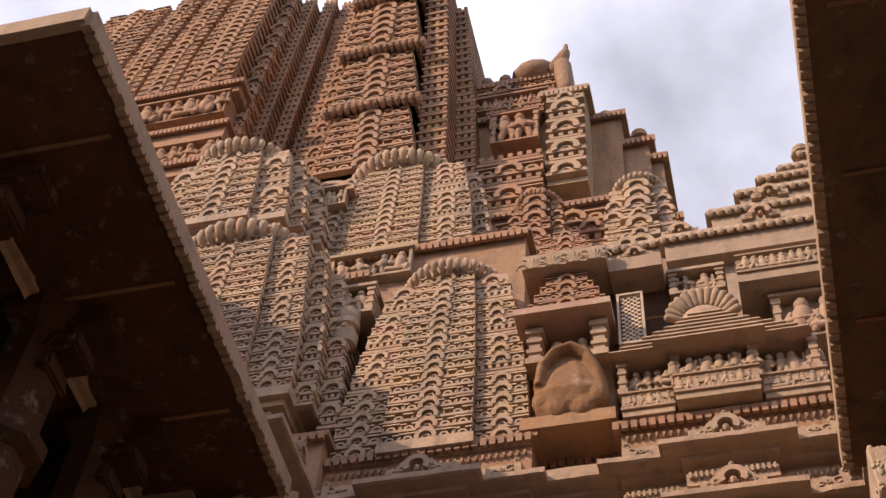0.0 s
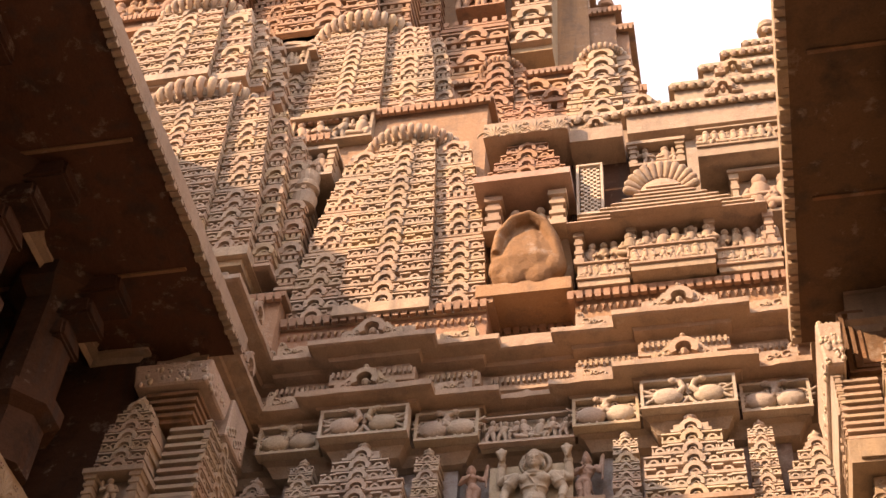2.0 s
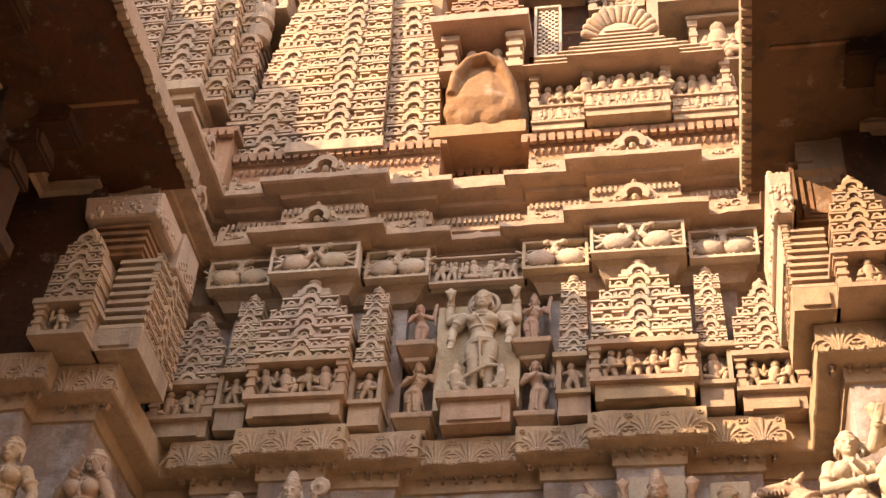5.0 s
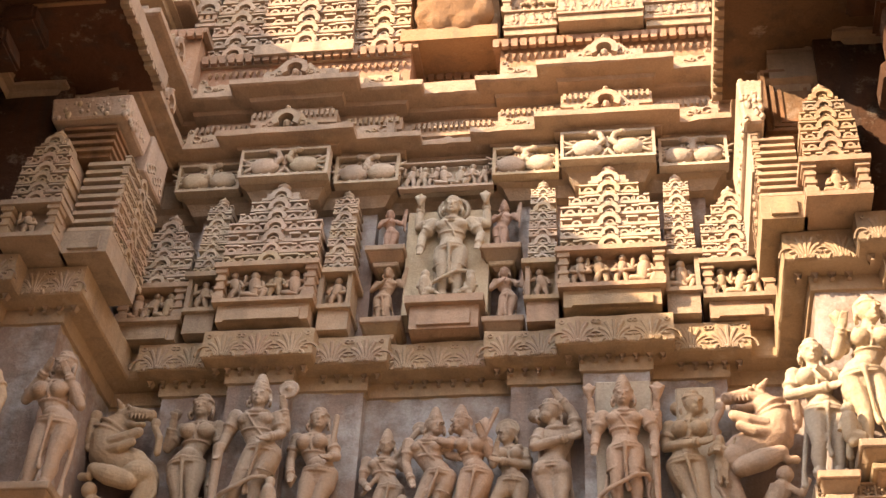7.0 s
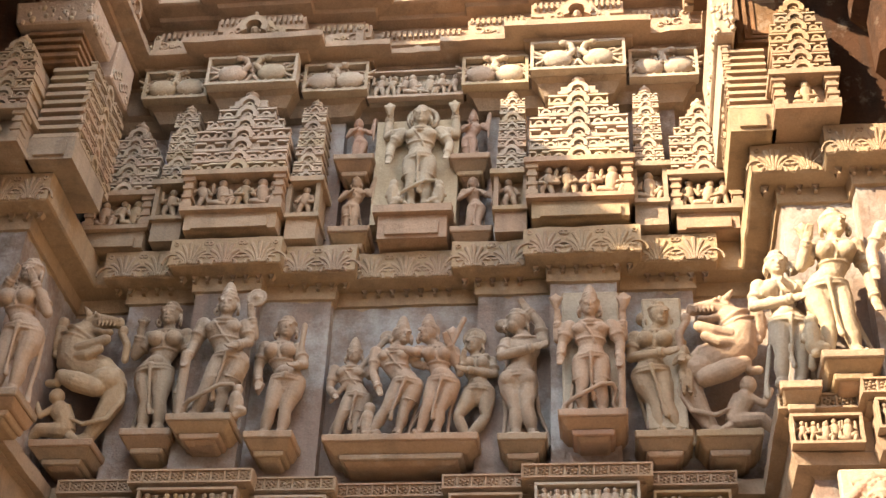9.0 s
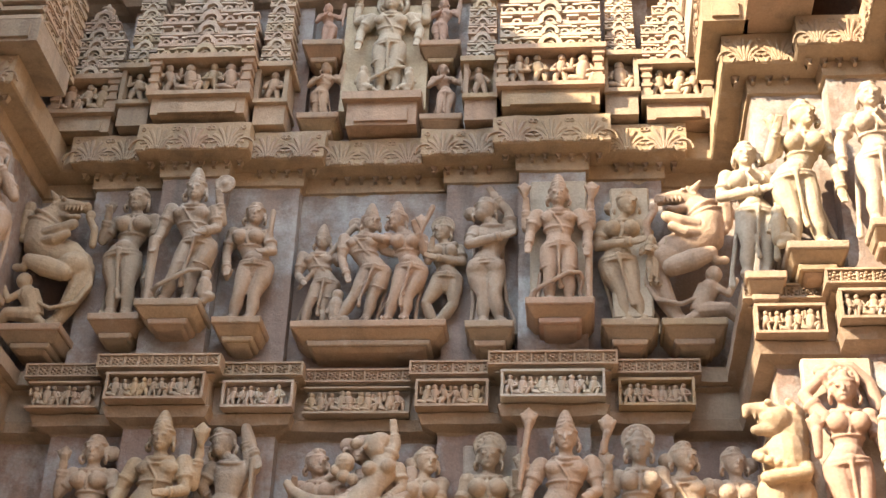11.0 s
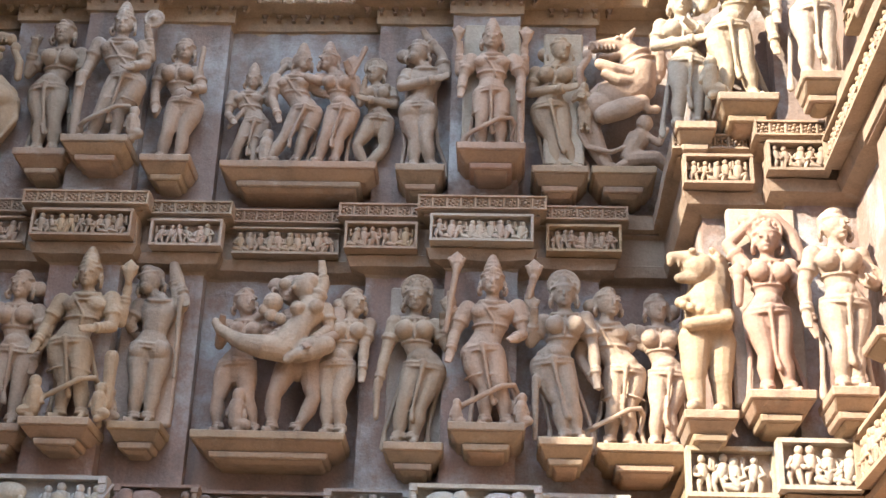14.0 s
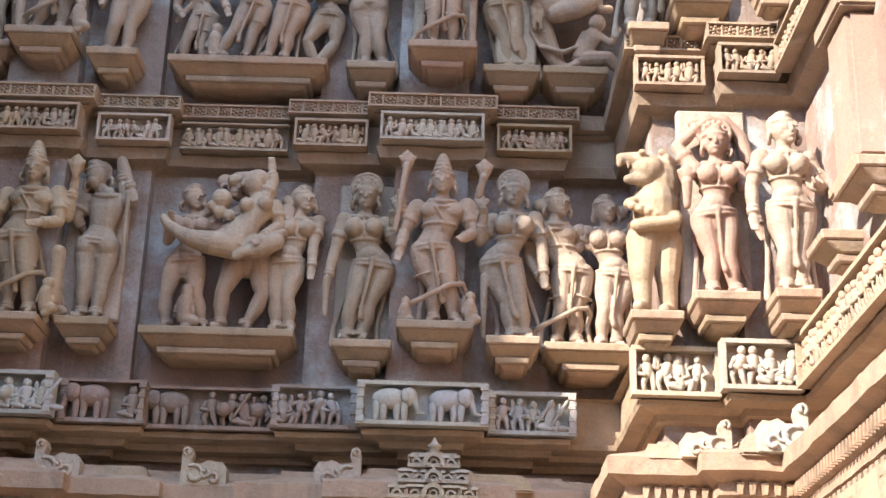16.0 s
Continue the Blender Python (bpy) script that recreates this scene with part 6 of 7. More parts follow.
# carved flanks of the balconies
for s in (-1, 1):
    x = MID + s * WING[s][2]
    for y, w, z0, z1, n in ((5.0, 0.9, 5.2, 6.2, 8), (4.9, 1.3, 6.72, 7.5, 6)):
        if s < 0 and z0 > 6:
            continue
        p = thing("carved_flank", "lattice-carved panel on the balcony's flank", "panel", "balcony flanks")
        lattice(p, x - s * 0.02, z0, z1, n, lambda u: w, lambda u: y, 0.15, STONE, turn=-90 * s)
    for y, z, w in ((5.48, 3.78, 0.26), (4.98, 3.86, 0.34), (5.0, 5.16, 0.4)):
        b = bracket(-w / 2, w / 2, -0.02, 0.0, 0.2, 0.15)
        b.matrix_basis = pose(x - s * 0.02, y, z, 0, 0, -90 * s)
    p = thing("pilaster", "smooth rosy pilaster on the balcony's flank", "pilaster", "balcony pilasters")
    bm = bmesh.new()
    u, v = sorted((x + 0.02 * s, x + 0.16 * s))
    box(bm, u, v, 5.0, 5.3, 3.94, 4.58)
    bmesh.ops.bevel(bm, geom=bm.edges[:], offset=0.02, segments=2, affect="EDGES")
    part("shaft", bm, ROSY, p)
    for n, z0, z1, g in (("base", 3.88, 3.94, 0.03), ("capital", 4.58, 4.66, 0.04)):
        bm = bmesh.new()
        box(bm, u - (g if s > 0 else 0), v + (g if s < 0 else 0), 5.0 - g, 5.3 + g, z0, z1)
        bmesh.ops.bevel(bm, geom=bm.edges[:], offset=0.012, segments=2, affect="EDGES")
        part(n, bm, STONE, p)


# ---- the tower above the eaves ----
def amalaka(parent, x, y, z, r, h, n=26, material=TOWER):
    """A ribbed stone disc with rounded ribs."""
    bm = bmesh.new()
    w = math.pi * r / n
    rings = []
    for j in range(9):
        b = math.pi * (j / 8) * 0.96 - math.pi * 0.48
        rr, zz = r * 0.74 + r * 0.22 * math.cos(b), 0.5 * h * math.sin(b)
        g = w * (0.25 + 0.5 * math.cos(b))
        er, ez = math.cos(b), math.sin(b)
        rings.append([(rr + 0.8 * g * math.sin(q) * er, g * math.cos(q), zz + 0.8 * g * math.sin(q) * ez) for q in [2 * math.pi * i / 8 for i in range(8)]])
    tube(bm, rings)
    bmesh.ops.recalc_face_normals(bm, faces=bm.faces)
    me = bpy.data.meshes.new("rib")
    bm.to_mesh(me)
    bm.free()
    me.materials.append(material)
    me.shade_smooth()
    for k in range(n):
        ob = new("rib", me)
        ob.parent = parent
        ob.matrix_basis = pose(x, y, z, 0, 0, 360.0 * k / n)
    bm = bmesh.new()
    tube(bm, [[(x + rr * math.cos(a), y + rr * math.sin(a), zz) for a in [2 * math.pi * i / 24 for i in range(24)]] for rr, zz in ((0.6 * r, z - 0.45 * h), (0.8 * r, z - 0.2 * h), (0.8 * r, z + 0.2 * h), (0.6 * r, z + 0.4 * h), (0.3 * r, z + 0.62 * h))])
    part("core", bm, material, parent)


def spirelet(cx, y, z0, z1, half, flank, back, rows, top=0.62, lean=0.12, label="", crown=True, material=TOWER, steps=2, ribs=26):
    """A miniature tower on the flank of the great one: a proud lattice face, flanking faces set back in steps, and a ribbed disc on top."""
    p = thing("spirelet", label or "miniature sandstone tower with lattice faces and ribbed disc", "spire", "miniature towers")
    shape = lambda u: 1 - (1 - top) * u ** 1.7
    plain = (rows // 3, rows // 3 + 4, rows - 5)
    lattice(p, cx, z0, z1, rows, lambda u: 2 * half * shape(u), lambda u: y + lean * u ** 1.5, 0.5, material)
    for s in (-1, 1):
        lo, hi = half + 0.01, flank
        n2 = int(rows * 0.94)
        lattice(p, lambda u: cx + s * (lo + hi) / 2 * shape(u), z0 - 0.03, z0 + (z1 - z0) * 0.985, n2, lambda u: (hi - lo) * shape(u), lambda u: y + 0.07 + lean * u ** 1.5, 0.5, material, plain=plain)
        for k in range(steps):
            w = 0.16
            a = flank + 0.16 * k
            lattice(p, lambda u: cx + s * (a + w / 2) * shape(u), z0 - 0.12 * (k + 1), z0 + (z1 - z0) * (0.95 - 0.08 * k), n2 - 2 * k, lambda u: w * shape(u), lambda u: y + 0.2 + 0.16 * k + lean * u ** 1.5, 0.5, material, plain=range(0, 99, 2))
    bm = bmesh.new()
    rings = []
    for i in range(9):
        u = i / 8
        w = (flank - 0.03) * shape(u)
        f = y + 0.1 + lean * u ** 1.5
        zz = z0 - 0.2 + (z1 - z0 + 0.2) * u
        rings.append([(cx - w, f, zz), (cx + w, f, zz), (cx + w, y + back, zz), (cx - w, y + back, zz)])
    tube(bm, rings)
    part("core", bm, material, p)
    bm = bmesh.new()
    box(bm, cx - half - 0.02, cx + half + 0.02, y - 0.02, y + 0.5, z0 - 0.1, z0)
    box(bm, cx - flank - 0.02, cx + flank + 0.02, y + 0.05, y + 0.5, z0 - 0.13, z0 - 0.03)
    part("foot", bm, material, p)
    if crown:
        r = flank * top * 0.95
        amalaka(p, cx, y + lean + r * 0.8, z1 + 0.12 * r, r, 0.36 * r, ribs + 8, material)
    return p


GREAT = thing("great_tower", "great curved temple tower of reddish lattice-carved sandstone", "tower")


def ledge_block(name, label, x0, x1, y0, y1, z0, z1, material, rim=0.04, scallop=False, seed=1):
    """A tower storey: a plain block with a projecting, toothed roof ledge."""
    bm = bmesh.new()
    box(bm, x0, x1, y0, y1, z0, z1 - rim)
    t = part(name, bm, material, GREAT, label)
    bm = bmesh.new()
    box(bm, x0 - rim, x1 + rim, y0 - rim, y1, z1 - rim, z1)
    part("ledge", bm, material, t)
    if scallop:
        bm = bmesh.new()
        x = x0 - rim
        while x < x1 + rim - 0.03:
            box(bm, x, x + 0.045, y0 - rim - 0.015, y0 - rim + 0.02, z1 - rim * 1.9, z1 - rim * 0.4)
            x += 0.065
        part("toothed_rim", bm, material, t)
    return t


# foot of the tower over the upper eave
for x0, x1, y, z0, z1 in ((-3.05, -1.50, 7.02, 8.85, 9.22), (-1.5, -0.86, 7.35, 8.85, 9.25), (-0.86, 0.9, 7.02, 8.85, 9.2), (0.9, 5.0, 7.2, 8.85, 11.5), (-6.6, -3.05, 6.9, 8.85, 9.4)):
    ledge_block("tower_foot", "moulded sandstone foot of the tower above the eaves", x0, x1, y, 10.5, z0, z1, TOWER, 0.05, True)
for x0, x1, y, z in ((-3.0, -1.52, 6.94, 9.02), (-0.84, 0.7, 6.94, 9.02)):
    teeth("tooth_course", x0, x1, y + 0.05, z, z + 0.04, 0.05, TOWER, cor_up, 0.5, 0.8)

spirelet(-2.28, 6.95, 9.26, 11.46, 0.345, 0.755, 1.2, 19, top=0.70, lean=0.14, steps=0, label="tall pale miniature tower with lattice faces and ribbed disc", material=SPIRE, ribs=34)
spirelet(-4.20, 6.66, 9.85, 11.95, 0.47, 0.86, 1.4, 19, top=0.84, lean=0.04, steps=2, label="shaded miniature tower with lattice faces beside the eave", material=SPIRE, ribs=32)
spirelet(-3.27, 7.9, 13.2, 14.85, 0.38, 0.92, 1.6, 14, top=0.82, lean=0.08, steps=1, label="sunlit miniature tower with lattice faces, higher up", material=SPIRE, ribs=36)
spirelet(-4.98, 7.4, 13.5, 14.85, 0.42, 0.80, 1.5, 9, top=0.8, lean=0.06, steps=2, label="sunlit miniature tower beside the great tower", material=SPIRE, ribs=30)
spirelet(-1.70, 7.9, 12.3, 13.75, 0.17, 0.30, 0.8, 9, top=0.85, lean=0.04, steps=0, label="small shaded miniature tower between the storeys", material=TOWER, ribs=20)
spirelet(-0.68, 7.9, 12.2, 13.75, 0.2, 0.38, 0.9, 9, top=0.75, lean=0.05, steps=0, label="small sunlit miniature tower behind the stepped roof", material=SPIRE, ribs=20)

# storeys that carry the upper spires
for x0, x1, y0, z0, z1, mat in ((-5.2, -3.2, 7.5, 9.3, 12.2, TOWER), (-3.6, -1.7, 7.55, 11.2, 12.55, TOWER), (-4.4, -2.2, 8.15, 12.4, 13.08, TOWER), (-6.6, -4.0, 7.75, 12.0, 13.4, TOWER),
                                (-2.4, 0.2, 8.25, 11.0, 13.0, TOWER), (-2.6, -0.55, 8.9, 12.8, 14.9, TOWER)):
    ledge_block("tower_storey", "plain stepped sandstone storey of the tower", x0, x1, y0, 14.0, z0, z1, mat, 0.06, True)

# relief niche and lion bracket left of the pale tower
t = thing("relief_niche", "small roofed niche with seated figures on the tower", "niche", "tower niches")
niche(t, -3.42, -2.92, 7.10, 11.12, 11.50, 0.5, 5, 71, STONE, True)
t = thing("relief_niche", "small roofed niche with seated figures on the tower", "niche", "tower niches")
niche(t, -3.55, -2.75, 7.45, 12.1, 12.5, 0.5, 4, 72, STONE, False)
t = thing("relief_niche", "arched niche with a row of figures on the tower", "niche", "tower niches")
niche(t, -4.25, -3.75, 7.9, 14.15, 14.5, 0.5, 4, 73, STONE, False)
bm = bmesh.new()
arch(bm, -4.0, 7.9, 14.4, 0.32, 0.08, 0.4, 0, 180, 16, 0.7)
part("hood", bm, STONE, t)
t = thing("stone_pot", "round moulded pot-shaped bracket on the tower", "bracket")
bm = bmesh.new()
tube(bm, [[(-3.12 + r * math.cos(a), 7.12 + r * math.sin(a), z) for a in [2 * math.pi * i / 16 for i in range(16)]] for r, z in ((0.06, 10.68), (0.10, 10.70), (0.11, 10.82), (0.10, 10.84), (0.08, 10.86), (0.08, 10.9), (0.11, 10.92), (0.11, 10.97), (0.09, 11.0), (0.10, 11.06), (0.10, 11.12))])
part("pot", bm, STONE, t)

# the great tower: tall ribs of lattice, with deep grooves
t = GREAT
def rib(cx, half, y, z0, z1, rows, slope_x, slope_y, material=TOWER, plain=()):
    lattice(t, lambda u: cx + slope_x * u ** 1.4, z0, z1, rows, lambda u: 2 * half * (1 - 0.2 * u), lambda u: y + slope_y * u ** 1.3, 1.2, material, plain=plain)


rib(-8.72, 0.28, 9.5, 20.6, 25.6, 26, 0.1, 0.6)
rib(-8.0, 0.30, 9.42, 20.4, 25.6, 26, 0.1, 0.6)
rib(-7.13, 0.44, 9.32, 20.2, 25.6, 26, 0.1, 0.6)
rib(-9.9, 0.75, 9.6, 20.8, 25.6, 24, 0.15, 0.6)
EVEN = range(0, 99, 2)
ODD = range(0, 99)
rib(-6.56, 0.14, 9.55, 17.2, 24.6, 34, 0.0, 0.5, plain=EVEN)
rib(-6.38, 0.15, 9.85, 17.4, 25.0, 40, 0.0, 0.5, plain=ODD)
rib(-6.12, 0.15, 10.1, 17.4, 25.4, 40, 0.0, 0.5, plain=ODD)
rib(-5.86, 0.15, 10.3, 17.2, 25.6, 40, 0.0, 0.5, plain=ODD)
rib(-5.42, 0.26, 10.0, 16.6, 25.0, 44, 0.0, 0.5, plain=EVEN)
rib(-5.05, 0.16, 10.25, 16.0, 24.6, 44, -0.1, 0.5, plain=ODD)
rib(-4.62, 0.12, 9.3, 15.4, 23.0, 40, -0.25, 0.3, plain=ODD)
rib(-3.92, 0.62, 8.55, 15.9, 17.3, 7, -0.05, 0.05)
rib(-3.98, 0.58, 8.60, 17.4, 18.9, 7, -0.05, 0.05)
rib(-4.06, 0.55, 8.66, 19.0, 20.6, 7, -0.05, 0.05)
rib(-4.12, 0.52, 8.72, 20.7, 22.6, 8, -0.05, 0.1)
rib(-3.18, 0.2, 8.8, 15.6, 22.0, 30, -0.3, 0.1, plain=ODD)
rib(-3.0, 0.3, 9.25, 15.6, 21.6, 28, -0.35, 0.2, plain=ODD)
for z, w in ((17.33, 0.66), (18.93, 0.62), (20.63, 0.58)):
    bm = bmesh.new()
    for k in range(14):
        blob(bm, (-3.95 - 0.06 * (z - 17) / 3 - w + 2 * w * (k + 0.5) / 14, 8.56 + 0.03 * (z - 17), z + 0.04 * math.sin(math.pi * (k + 0.5) / 14)), 0.05, 0.1, 0.09, 6, 5)
    part("ribbed_rim", bm, TOWER, t)
bm = bmesh.new()
tube(bm, [[(-11.0 + a, 10.75 + b, z), (-3.0 - c, 10.75 + b, z), (-3.0 - c, 18, z), (-11.0 + a, 18, z)] for a, b, c, z in ((0, 0, 0, 12.5), (0, 0, 0, 16), (0.1, 0.3, 0.3, 20), (0.5, 0.8, 0.8, 23), (1.2, 1.6, 1.6, 26), (2.4, 2.6, 2.6, 29))])
box(bm, -4.8, -3.0, 9.55, 10.5, 14.5, 22.0, (0.3, 0.5, 0.3, 0))
box(bm, -7.4, -4.8, 10.55, 10.9, 14.5, 24.8, (0.1, 0.1, 0.2, 0))
box(bm, -10.8, -6.7, 10.0, 10.9, 18.0, 25.5, (0.1, 0.1, 0.4, 0))
part("core", bm, TOWER, t)
for x0, x1, y, z0, z1, n in ((-8.95, -8.3, 9.45, 19.45, 19.98, 3), (-8.2, -6.6, 9.3, 19.35, 19.98, 7), (-8.1, -6.4, 9.15, 17.75, 18.35, 7)):
    m = thing("relief_niche", "dark niche with a row of figures on the great tower", "niche", "tower niches")
    niche(m, x0, x1, y, z0, z1, 0.8, n, int(10 * -x0), TOWER, False)
for x0, x1, y, z0, z1 in ((-9.0, -6.5, 9.35, 20.0, 20.25), (-8.6, -6.4, 9.2, 18.4, 18.8), (-8.3, -6.2, 9.1, 17.4, 17.7), (-8.0, -5.9, 9.0, 16.2, 16.6), (-7.6, -5.6, 8.6, 14.9, 15.3)):
    ledge_block("tower_ledge", "projecting moulded ledge on the great tower", x0, x1, y, 11.0, z0, z1, TOWER, 0.07, True)

# stepped gable storeys against the sky
def storey(x0, x1, y, z0, z1, mat=TOWER, **kw):
    return ledge_block("gable_storey", "stepped gable storey against the sky", x0, x1, y, 12.5, z0, z1, mat, kw.get("rim", 0.08), kw.get("scallop", True))


storey(-3.4, -1.75, 9.6, 15.6, 18.25)
storey(-3.4, -1.7, 9.7, 18.25, 19.35)
storey(-1.88, -1.38, 9.45, 16.2, 18.4, STONE)
storey(-1.45, -0.98, 9.9, 14.5, 18.35)
storey(-1.3, -0.65, 10.0, 14.5, 17.75)
storey(-1.25, -0.50, 10.1, 14.0, 17.45)
storey(-1.2, -0.42, 10.2, 14.0, 16.2)
m = thing("relief_niche", "pillared niche with figures on the gable storey", "niche", "tower niches")
niche(m, -2.60, -1.98, 9.35, 17.25, 17.95, 0.5, 2, 81, TOWER)
m = thing("relief_niche", "frieze of little figures on the gable storey", "niche", "tower niches")
niche(m, -3.35, -1.9, 9.5, 18.38, 18.72, 0.4, 11, 82, RED, False)
m = thing("lattice_pier", "lattice pier at the corner of the gable storey", "pier")
lattice(m, -1.63, 16.3, 18.3, 8, lambda u: 0.5, lambda u: 9.36, 0.3, STONE, plain=(1, 3, 5))
m = thing("gable_beast", "crouching stone beast on the gable", "statue")
bm = bmesh.new()
blob(bm, (-2.1, 9.7, 19.45), 0.34, 0.25, 0.2, 12, 7)
limb(bm, (-1.8, 9.65, 19.4), (-1.66, 9.6, 19.75), 0.14, 0.08, 10)
limb(bm, (-1.66, 9.6, 19.75), (-1.64, 9.58, 19.95), 0.06, 0.03, 8)
limb(bm, (-1.7, 9.6, 19.4), (-1.64, 9.58, 18.7), 0.13, 0.12, 10)
for k in range(5):
    blob(bm, (-3.3 + 0.26 * k, 9.68, 19.42), 0.1, 0.1, 0.1, 8, 5)
m.name = "gable_row"
m["label"] = "weathered crouching beast and knobs on the gable"
part("beast", bm, TOWER, m, smooth=True)
for x, z in ((-1.18, 18.35), (-0.76, 17.75)):
    finial(GREAT, x, 9.98, z, 0.24, TOWER)
for x0, x1, y, z0, z1 in ((-2.75, -1.9, 9.3, 15.6, 16.9), (-2.7, -1.92, 9.42, 18.0, 18.25), (-3.3, -1.8, 9.62, 18.85, 19.2), (-3.3, -2.8, 9.4, 15.5, 17.6), (-2.3, -0.6, 8.7, 14.0, 14.5), (-1.45, -0.95, 8.3, 13.2, 13.75)):
    m = thing("carved_relief", "carved panel on the gable storey", "panel", "gable panels")
    lattice(m, (x0 + x1) / 2, z0, z1, max(2, int((z1 - z0) / 0.22)), lambda u: x1 - x0, lambda u: y, 0.6, TOWER, plain=EVEN)

# the stepped pyramid roof to the right
m = thing("pyramid_roof", "stepped sandstone pyramid roof with scalloped rims", "roof")
for i, (x0, z0, z1, y) in enumerate(((-0.50, 11.9, 12.22, 7.55), (-1.03, 12.1, 12.40, 7.7), (-0.06, 12.40, 12.84, 7.78), (0.23, 12.84, 13.26, 7.9), (0.46, 13.26, 13.60, 8.0), (0.68, 13.60, 13.80, 8.05), (0.90, 13.80, 14.08, 8.1))):
    bm = bmesh.new()
    box(bm, x0 + 0.05, 5.0, y + 0.06, 12.0, z0 - 0.05, z1 - 0.05)
    box(bm, x0, 5.0, y, 12.0, z1 - 0.11, z1, (0.04, 0, 0.04, 0))
    part("tier", bm, STONE, m)
    bm = bmesh.new()
    x = x0
    while x < 1.6:
        blob(bm, (x + 0.045, y + 0.02, z1 - 0.10), 0.04, 0.03, 0.05, 7, 5)
        x += 0.085
    part("scalloped_rim", bm, STONE, m)
for x, y, z in ((0.42, 7.62, 12.22), (-0.3, 7.72, 12.28), (0.55, 7.84, 12.84), (-0.8, 7.8, 12.28)):
    kudu(x, y - 0.1, z, 0.34, 0.17, STONE, "horseshoe ornament on the pyramid roof")
finial(m, 0.97, 8.2, 14.05, 0.2, STONE)
bm = bmesh.new()
box(bm, -1.0, 5.0, 7.75, 12, 10.4, 12.1)
part("drum", bm, STONE, m)

# broken elephant under a canopy, with colonnettes and red gables
c = thing("canopy_niche", "canopied niche with colonnettes and red carved gables", "niche")
bm = bmesh.new()
box(bm, -1.56, -0.90, 7.3, 7.8, 9.25, 10.5)
box(bm, -1.58, -0.88, 6.95, 7.4, 9.22, 9.34)
part("shell", bm, TOWER, c)
bm = bmesh.new()
box(bm, -1.62, -0.86, 6.82, 7.5, 10.39, 10.46)
box(bm, -1.58, -0.90, 6.88, 7.5, 10.46, 10.54, (0.04, 0.04, 0.04, 0))
part("canopy", bm, ROSY, c)
for x in (-1.48, -0.98):
    bm = bmesh.new()
    baluster(bm, x, 7.02, 9.95, 10.36, 0.055)
    part("colonnette", bm, STONE, c)
for k, x in enumerate((-1.3, -1.12)):
    bm = bmesh.new()
    mini(bm, x, 7.1, 9.95, 0.36, 400 + k)
    part("figure", bm, STONE, c, smooth=True)
lattice(c, -1.22, 10.54, 11.0, 4, lambda u: 0.62 * (1 - 0.45 * u), lambda u: 6.92 + 0.03 * u, 0.4, RED)
bm = bmesh.new()
box(bm, -1.57, -0.88, 6.86, 7.6, 11.02, 11.2)
box(bm, -0.88, -0.45, 6.98, 7.6, 10.98, 11.14)
part("lotus_ledge", bm, STONE, c)
for k in range(4):
    ob = new("leaf_fan", FAN)
    ob.parent = c
    ob.matrix_basis = pose(-1.48 + 0.17 * k, 6.855, 11.09) @ Matrix.Diagonal((0.85, 1, 0.85, 1))
lattice(c, -1.22, 11.2, 11.62, 4, lambda u: 0.56 * (1 - 0.6 * u), lambda u: 6.92 + 0.03 * u, 0.4, RED)
kudu(-0.66, 6.96, 11.14, 0.3, 0.13, STONE)
bm = bmesh.new()
tube(bm, [[(-1.22 - w, f, z), (-1.22 - 0.4 * w, f - 0.05, z), (-1.22 + 0.4 * w, f - 0.05, z), (-1.22 + w, f, z), (-1.22 + w, 7.4, z), (-1.22 - w, 7.4, z)] for w, f, z in ((0.24, 7.02, 9.34), (0.25, 6.96, 9.42), (0.25, 6.92, 9.55), (0.22, 6.93, 9.70), (0.18, 6.95, 9.84), (0.11, 6.98, 9.96))])
loft(bm, [((-1.43, 6.95, 9.62), 0.05, 0.09), ((-1.40, 6.93, 9.80), 0.05, 0.10), ((-1.30, 6.92, 9.93), 0.045, 0.11), ((-1.18, 6.92, 9.97), 0.045, 0.11), ((-1.07, 6.94, 9.90), 0.05, 0.10), ((-1.0, 6.97, 9.74), 0.05, 0.09), ((-0.97, 7.0, 9.5), 0.06, 0.08)], 12)
for x, z, r in ((-1.40, 9.52, 0.10), (-1.02, 9.50, 0.11), (-1.30, 9.44, 0.12), (-1.12, 9.43, 0.12)):
    blob(bm, (x, 6.99, z), r, 0.09, 1.1 * r, 12, 8)
tagged(new("broken_elephant", carve("broken_elephant", bm, UMBER, 0.011, 2)), "broken weathered elephant sculpture under a canopy", "statue")

# pierced window
w = thing("pierced_window", "pierced stone window screen with small diamond holes", "window")
bm = bmesh.new()
frame_ring(bm, -0.84, -0.63, 7.05, 7.12, 10.14, 10.76, 0.02)
part("frame", bm, PALE, w)
bm = bmesh.new()
for i in range(24):
    for j in range(3):
        x = -0.81 + 0.05 * j + (0.025 if i % 2 else 0)
        if x < -0.66:
            box(bm, x, x + 0.028, 7.07, 7.10, 10.165 + 0.0245 * i, 10.165 + 0.0245 * (i + 1.0))
part("screen", bm, PALE, w)
# near-black block colours in the shade behind the screen
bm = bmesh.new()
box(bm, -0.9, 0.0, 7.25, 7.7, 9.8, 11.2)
part("recess", bm, SHADE_STONE, w)

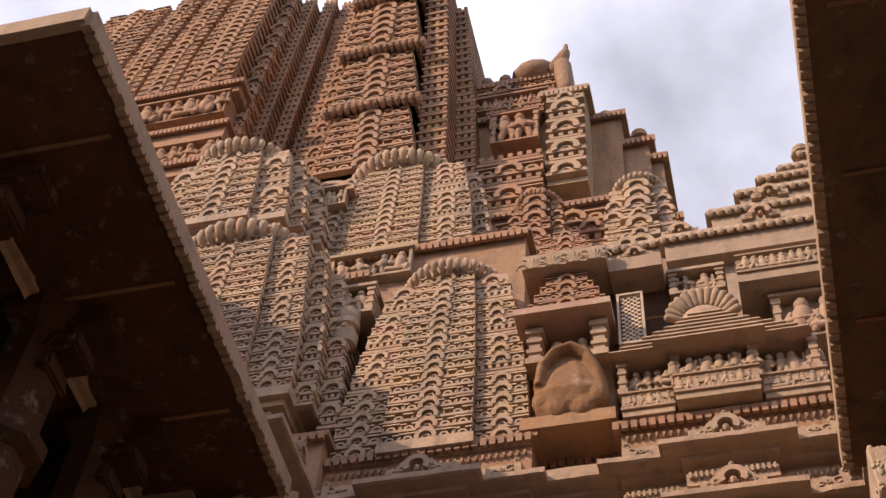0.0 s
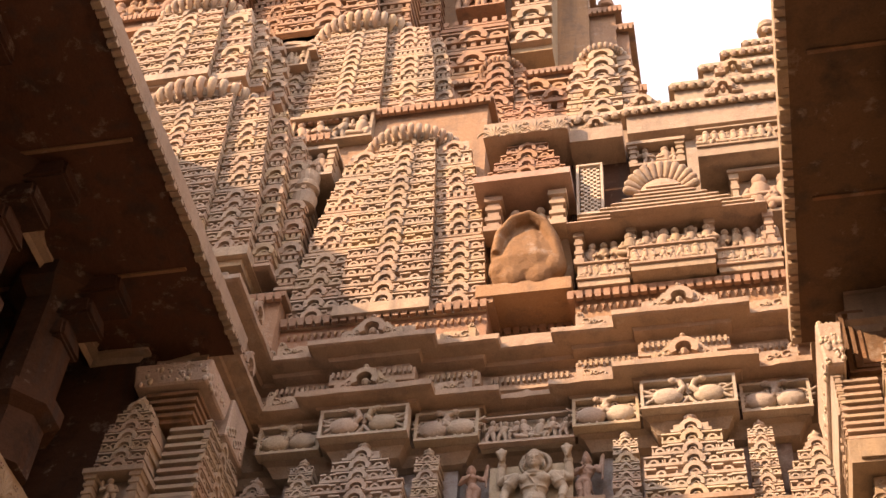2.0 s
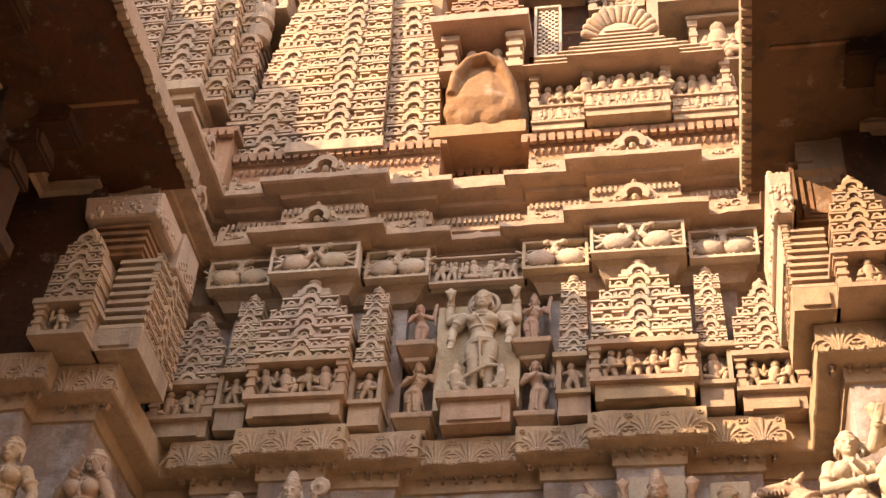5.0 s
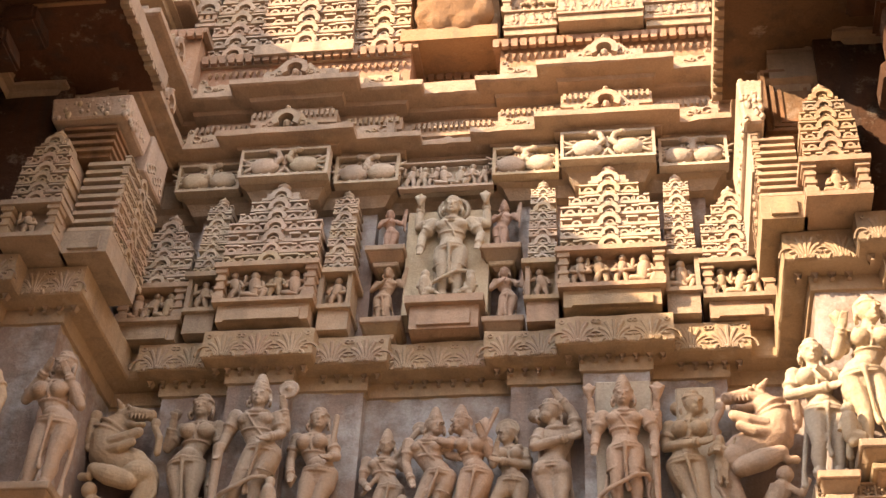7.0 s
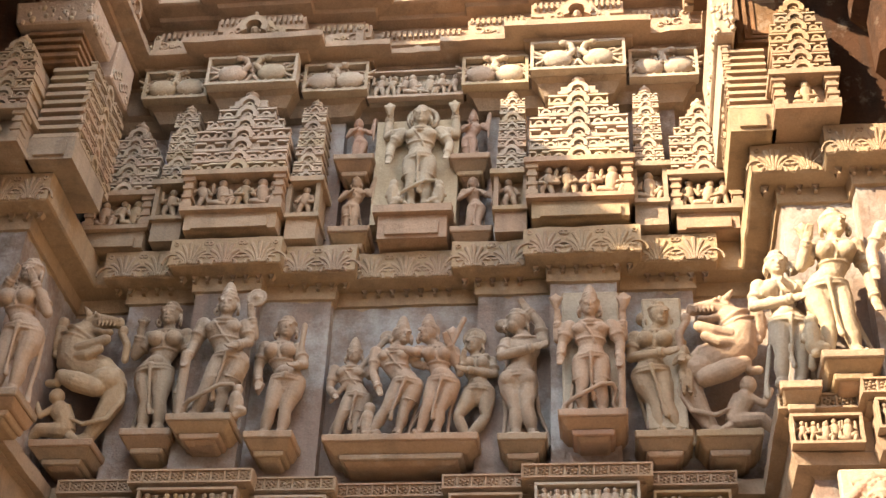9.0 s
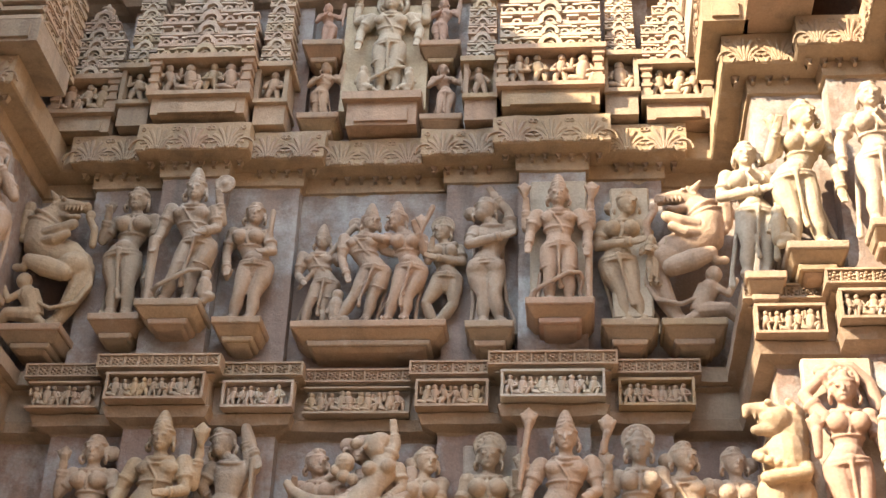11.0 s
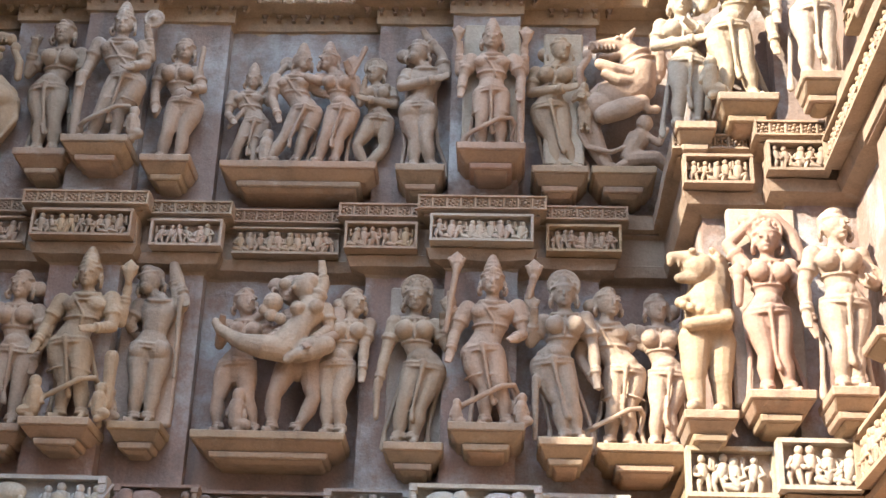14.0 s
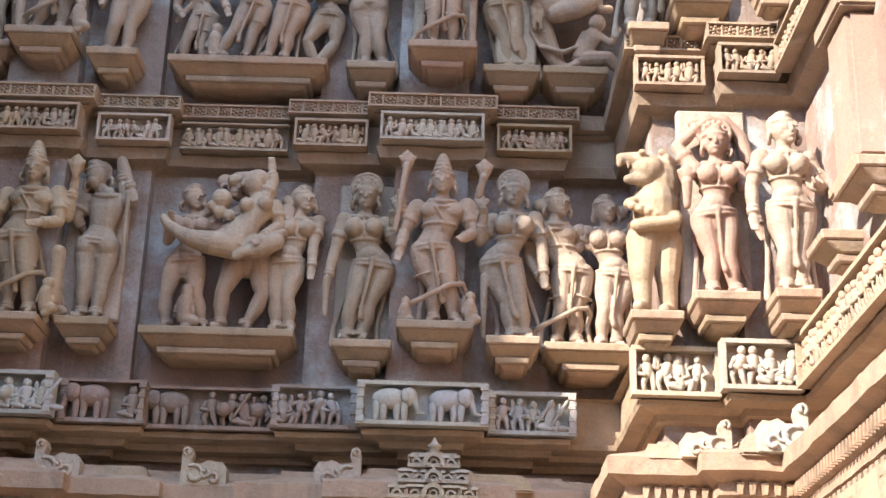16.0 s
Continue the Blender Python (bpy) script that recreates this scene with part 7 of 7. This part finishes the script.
# roofed porch niche with a half ribbed disc
p = thing("porch_niche", "niche porch with figures, stepped roof and half ribbed disc", "niche")
for x0, x1, z0, z1, y in ((-0.84, -0.45, 9.26, 9.44, 6.92), (-0.45, 0.16, 9.28, 9.47, 6.84), (0.16, 0.62, 9.26, 9.44, 6.92)):
    frieze(x0, x1, y, z0, z1, "crowd", int(100 + 20 * x1), STONE, "ledge frieze of small figures on the porch", 0.02, framed=False)
    bm = bmesh.new()
    box(bm, x0 + 0.01, x1 - 0.01, y + 0.02, 7.5, z0 - 0.06, z1)
    part("ledge", bm, STONE, p)
for k in range(13):
    bm = bmesh.new()
    x = -0.76 + 0.108 * k
    y = 6.97 if -0.45 < x < 0.16 else 7.04
    mini(bm, x, y, 9.47, 0.28, 500 + k)
    part("figure", bm, STONE, p, smooth=True)
for x in (-0.82, -0.43, 0.14, 0.56):
    bm = bmesh.new()
    baluster(bm, x, 6.98, 9.46, 9.80, 0.03)
    part("colonnette", bm, STONE, p)
bm = bmesh.new()
box(bm, -0.84, 0.62, 7.12, 7.6, 9.4, 9.85)
part("back_wall", bm, STONE, p)
n = 7
for k in range(n):
    u = k / (n - 1)
    hw = 0.74 * (1 - u) + 0.24 * u
    yy = 6.78 + 0.07 * u
    z = 9.80 + 0.055 * k
    bm = bmesh.new()
    box(bm, -0.16 - hw, -0.16 + hw * 0.98, yy + 0.06, 7.6, z, z + 0.035, (0.02, 0.02, 0.02, 0))
    box(bm, -0.16 - hw * 0.55, -0.16 + hw * 0.55, yy, 7.6, z + 0.003, z + 0.042, (0.02, 0.02, 0.02, 0))
    part("roof_tier", bm, STONE, p)
disc = thing("half_disc", "half ribbed stone disc crowning the porch roof", "ornament")
for k in range(13):
    a = math.pi * (k + 0.5) / 13
    bm = bmesh.new()
    limb(bm, (-0.18 + 0.17 * math.cos(a), 6.95, 10.17 + 0.19 * math.sin(a)), (-0.18 + 0.26 * math.cos(a), 6.92, 10.17 + 0.30 * math.sin(a)), 0.022, 0.036, 8)
    part("rib", bm, STONE, disc, smooth=True)
bm = bmesh.new()
blob(bm, (-0.18, 7.0, 10.15), 0.20, 0.12, 0.21, 16, 9)
box(bm, -0.36, 0.0, 7.1, 7.5, 10.1, 10.22)
part("rim", bm, STONE, disc)

# figure niche and ledges right of the porch
q = thing("relief_niche", "niche with standing figures beside the porch roof", "niche", "tower niches")
niche(q, 0.34, 0.95, 7.15, 10.05, 10.58, 0.5, 2, 92, STONE)
frieze(0.12, 0.95, 6.98, 10.72, 10.95, "crowd", 93, STONE, "ledge frieze of small figures under the pyramid roof", 0.02, framed=False)
bm = bmesh.new()
box(bm, 0.12, 1.2, 7.0, 7.9, 10.62, 10.78)
part("lintel", bm, STONE, q)
q = thing("relief_niche", "small niche with one figure between stepped pilasters", "niche", "tower niches")
niche(q, -0.42, 0.02, 7.12, 10.75, 11.05, 0.4, 2, 95, STONE)
q = thing("relief_niche", "small niches in the drum of the roof", "niche", "tower niches")
niche(q, 0.2, 0.95, 7.4, 11.05, 11.35, 0.5, 3, 97, STONE)

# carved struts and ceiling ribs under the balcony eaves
# struts take the near-black stone, so the eave's shade is in their colour
for s, x0, mat in ((-1, -3.8, SHADE_STONE), (1, 1.45, SHADE_STONE)):
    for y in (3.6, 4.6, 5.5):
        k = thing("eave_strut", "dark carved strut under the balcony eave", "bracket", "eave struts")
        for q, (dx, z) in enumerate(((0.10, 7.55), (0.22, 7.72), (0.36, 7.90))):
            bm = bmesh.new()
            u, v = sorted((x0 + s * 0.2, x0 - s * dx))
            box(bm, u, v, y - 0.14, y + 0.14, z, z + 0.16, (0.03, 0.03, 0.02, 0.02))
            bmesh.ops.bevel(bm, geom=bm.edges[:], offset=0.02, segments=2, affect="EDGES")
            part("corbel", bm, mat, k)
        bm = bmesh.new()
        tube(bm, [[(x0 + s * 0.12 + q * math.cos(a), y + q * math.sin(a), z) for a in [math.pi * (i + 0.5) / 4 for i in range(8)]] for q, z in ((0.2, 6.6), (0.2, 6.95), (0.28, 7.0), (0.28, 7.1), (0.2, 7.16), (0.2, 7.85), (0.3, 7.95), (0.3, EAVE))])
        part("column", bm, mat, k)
    q = thing("ceiling_ribs", "raised ribs on the shade-darkened eave soffit", "ceiling", kind="structure")
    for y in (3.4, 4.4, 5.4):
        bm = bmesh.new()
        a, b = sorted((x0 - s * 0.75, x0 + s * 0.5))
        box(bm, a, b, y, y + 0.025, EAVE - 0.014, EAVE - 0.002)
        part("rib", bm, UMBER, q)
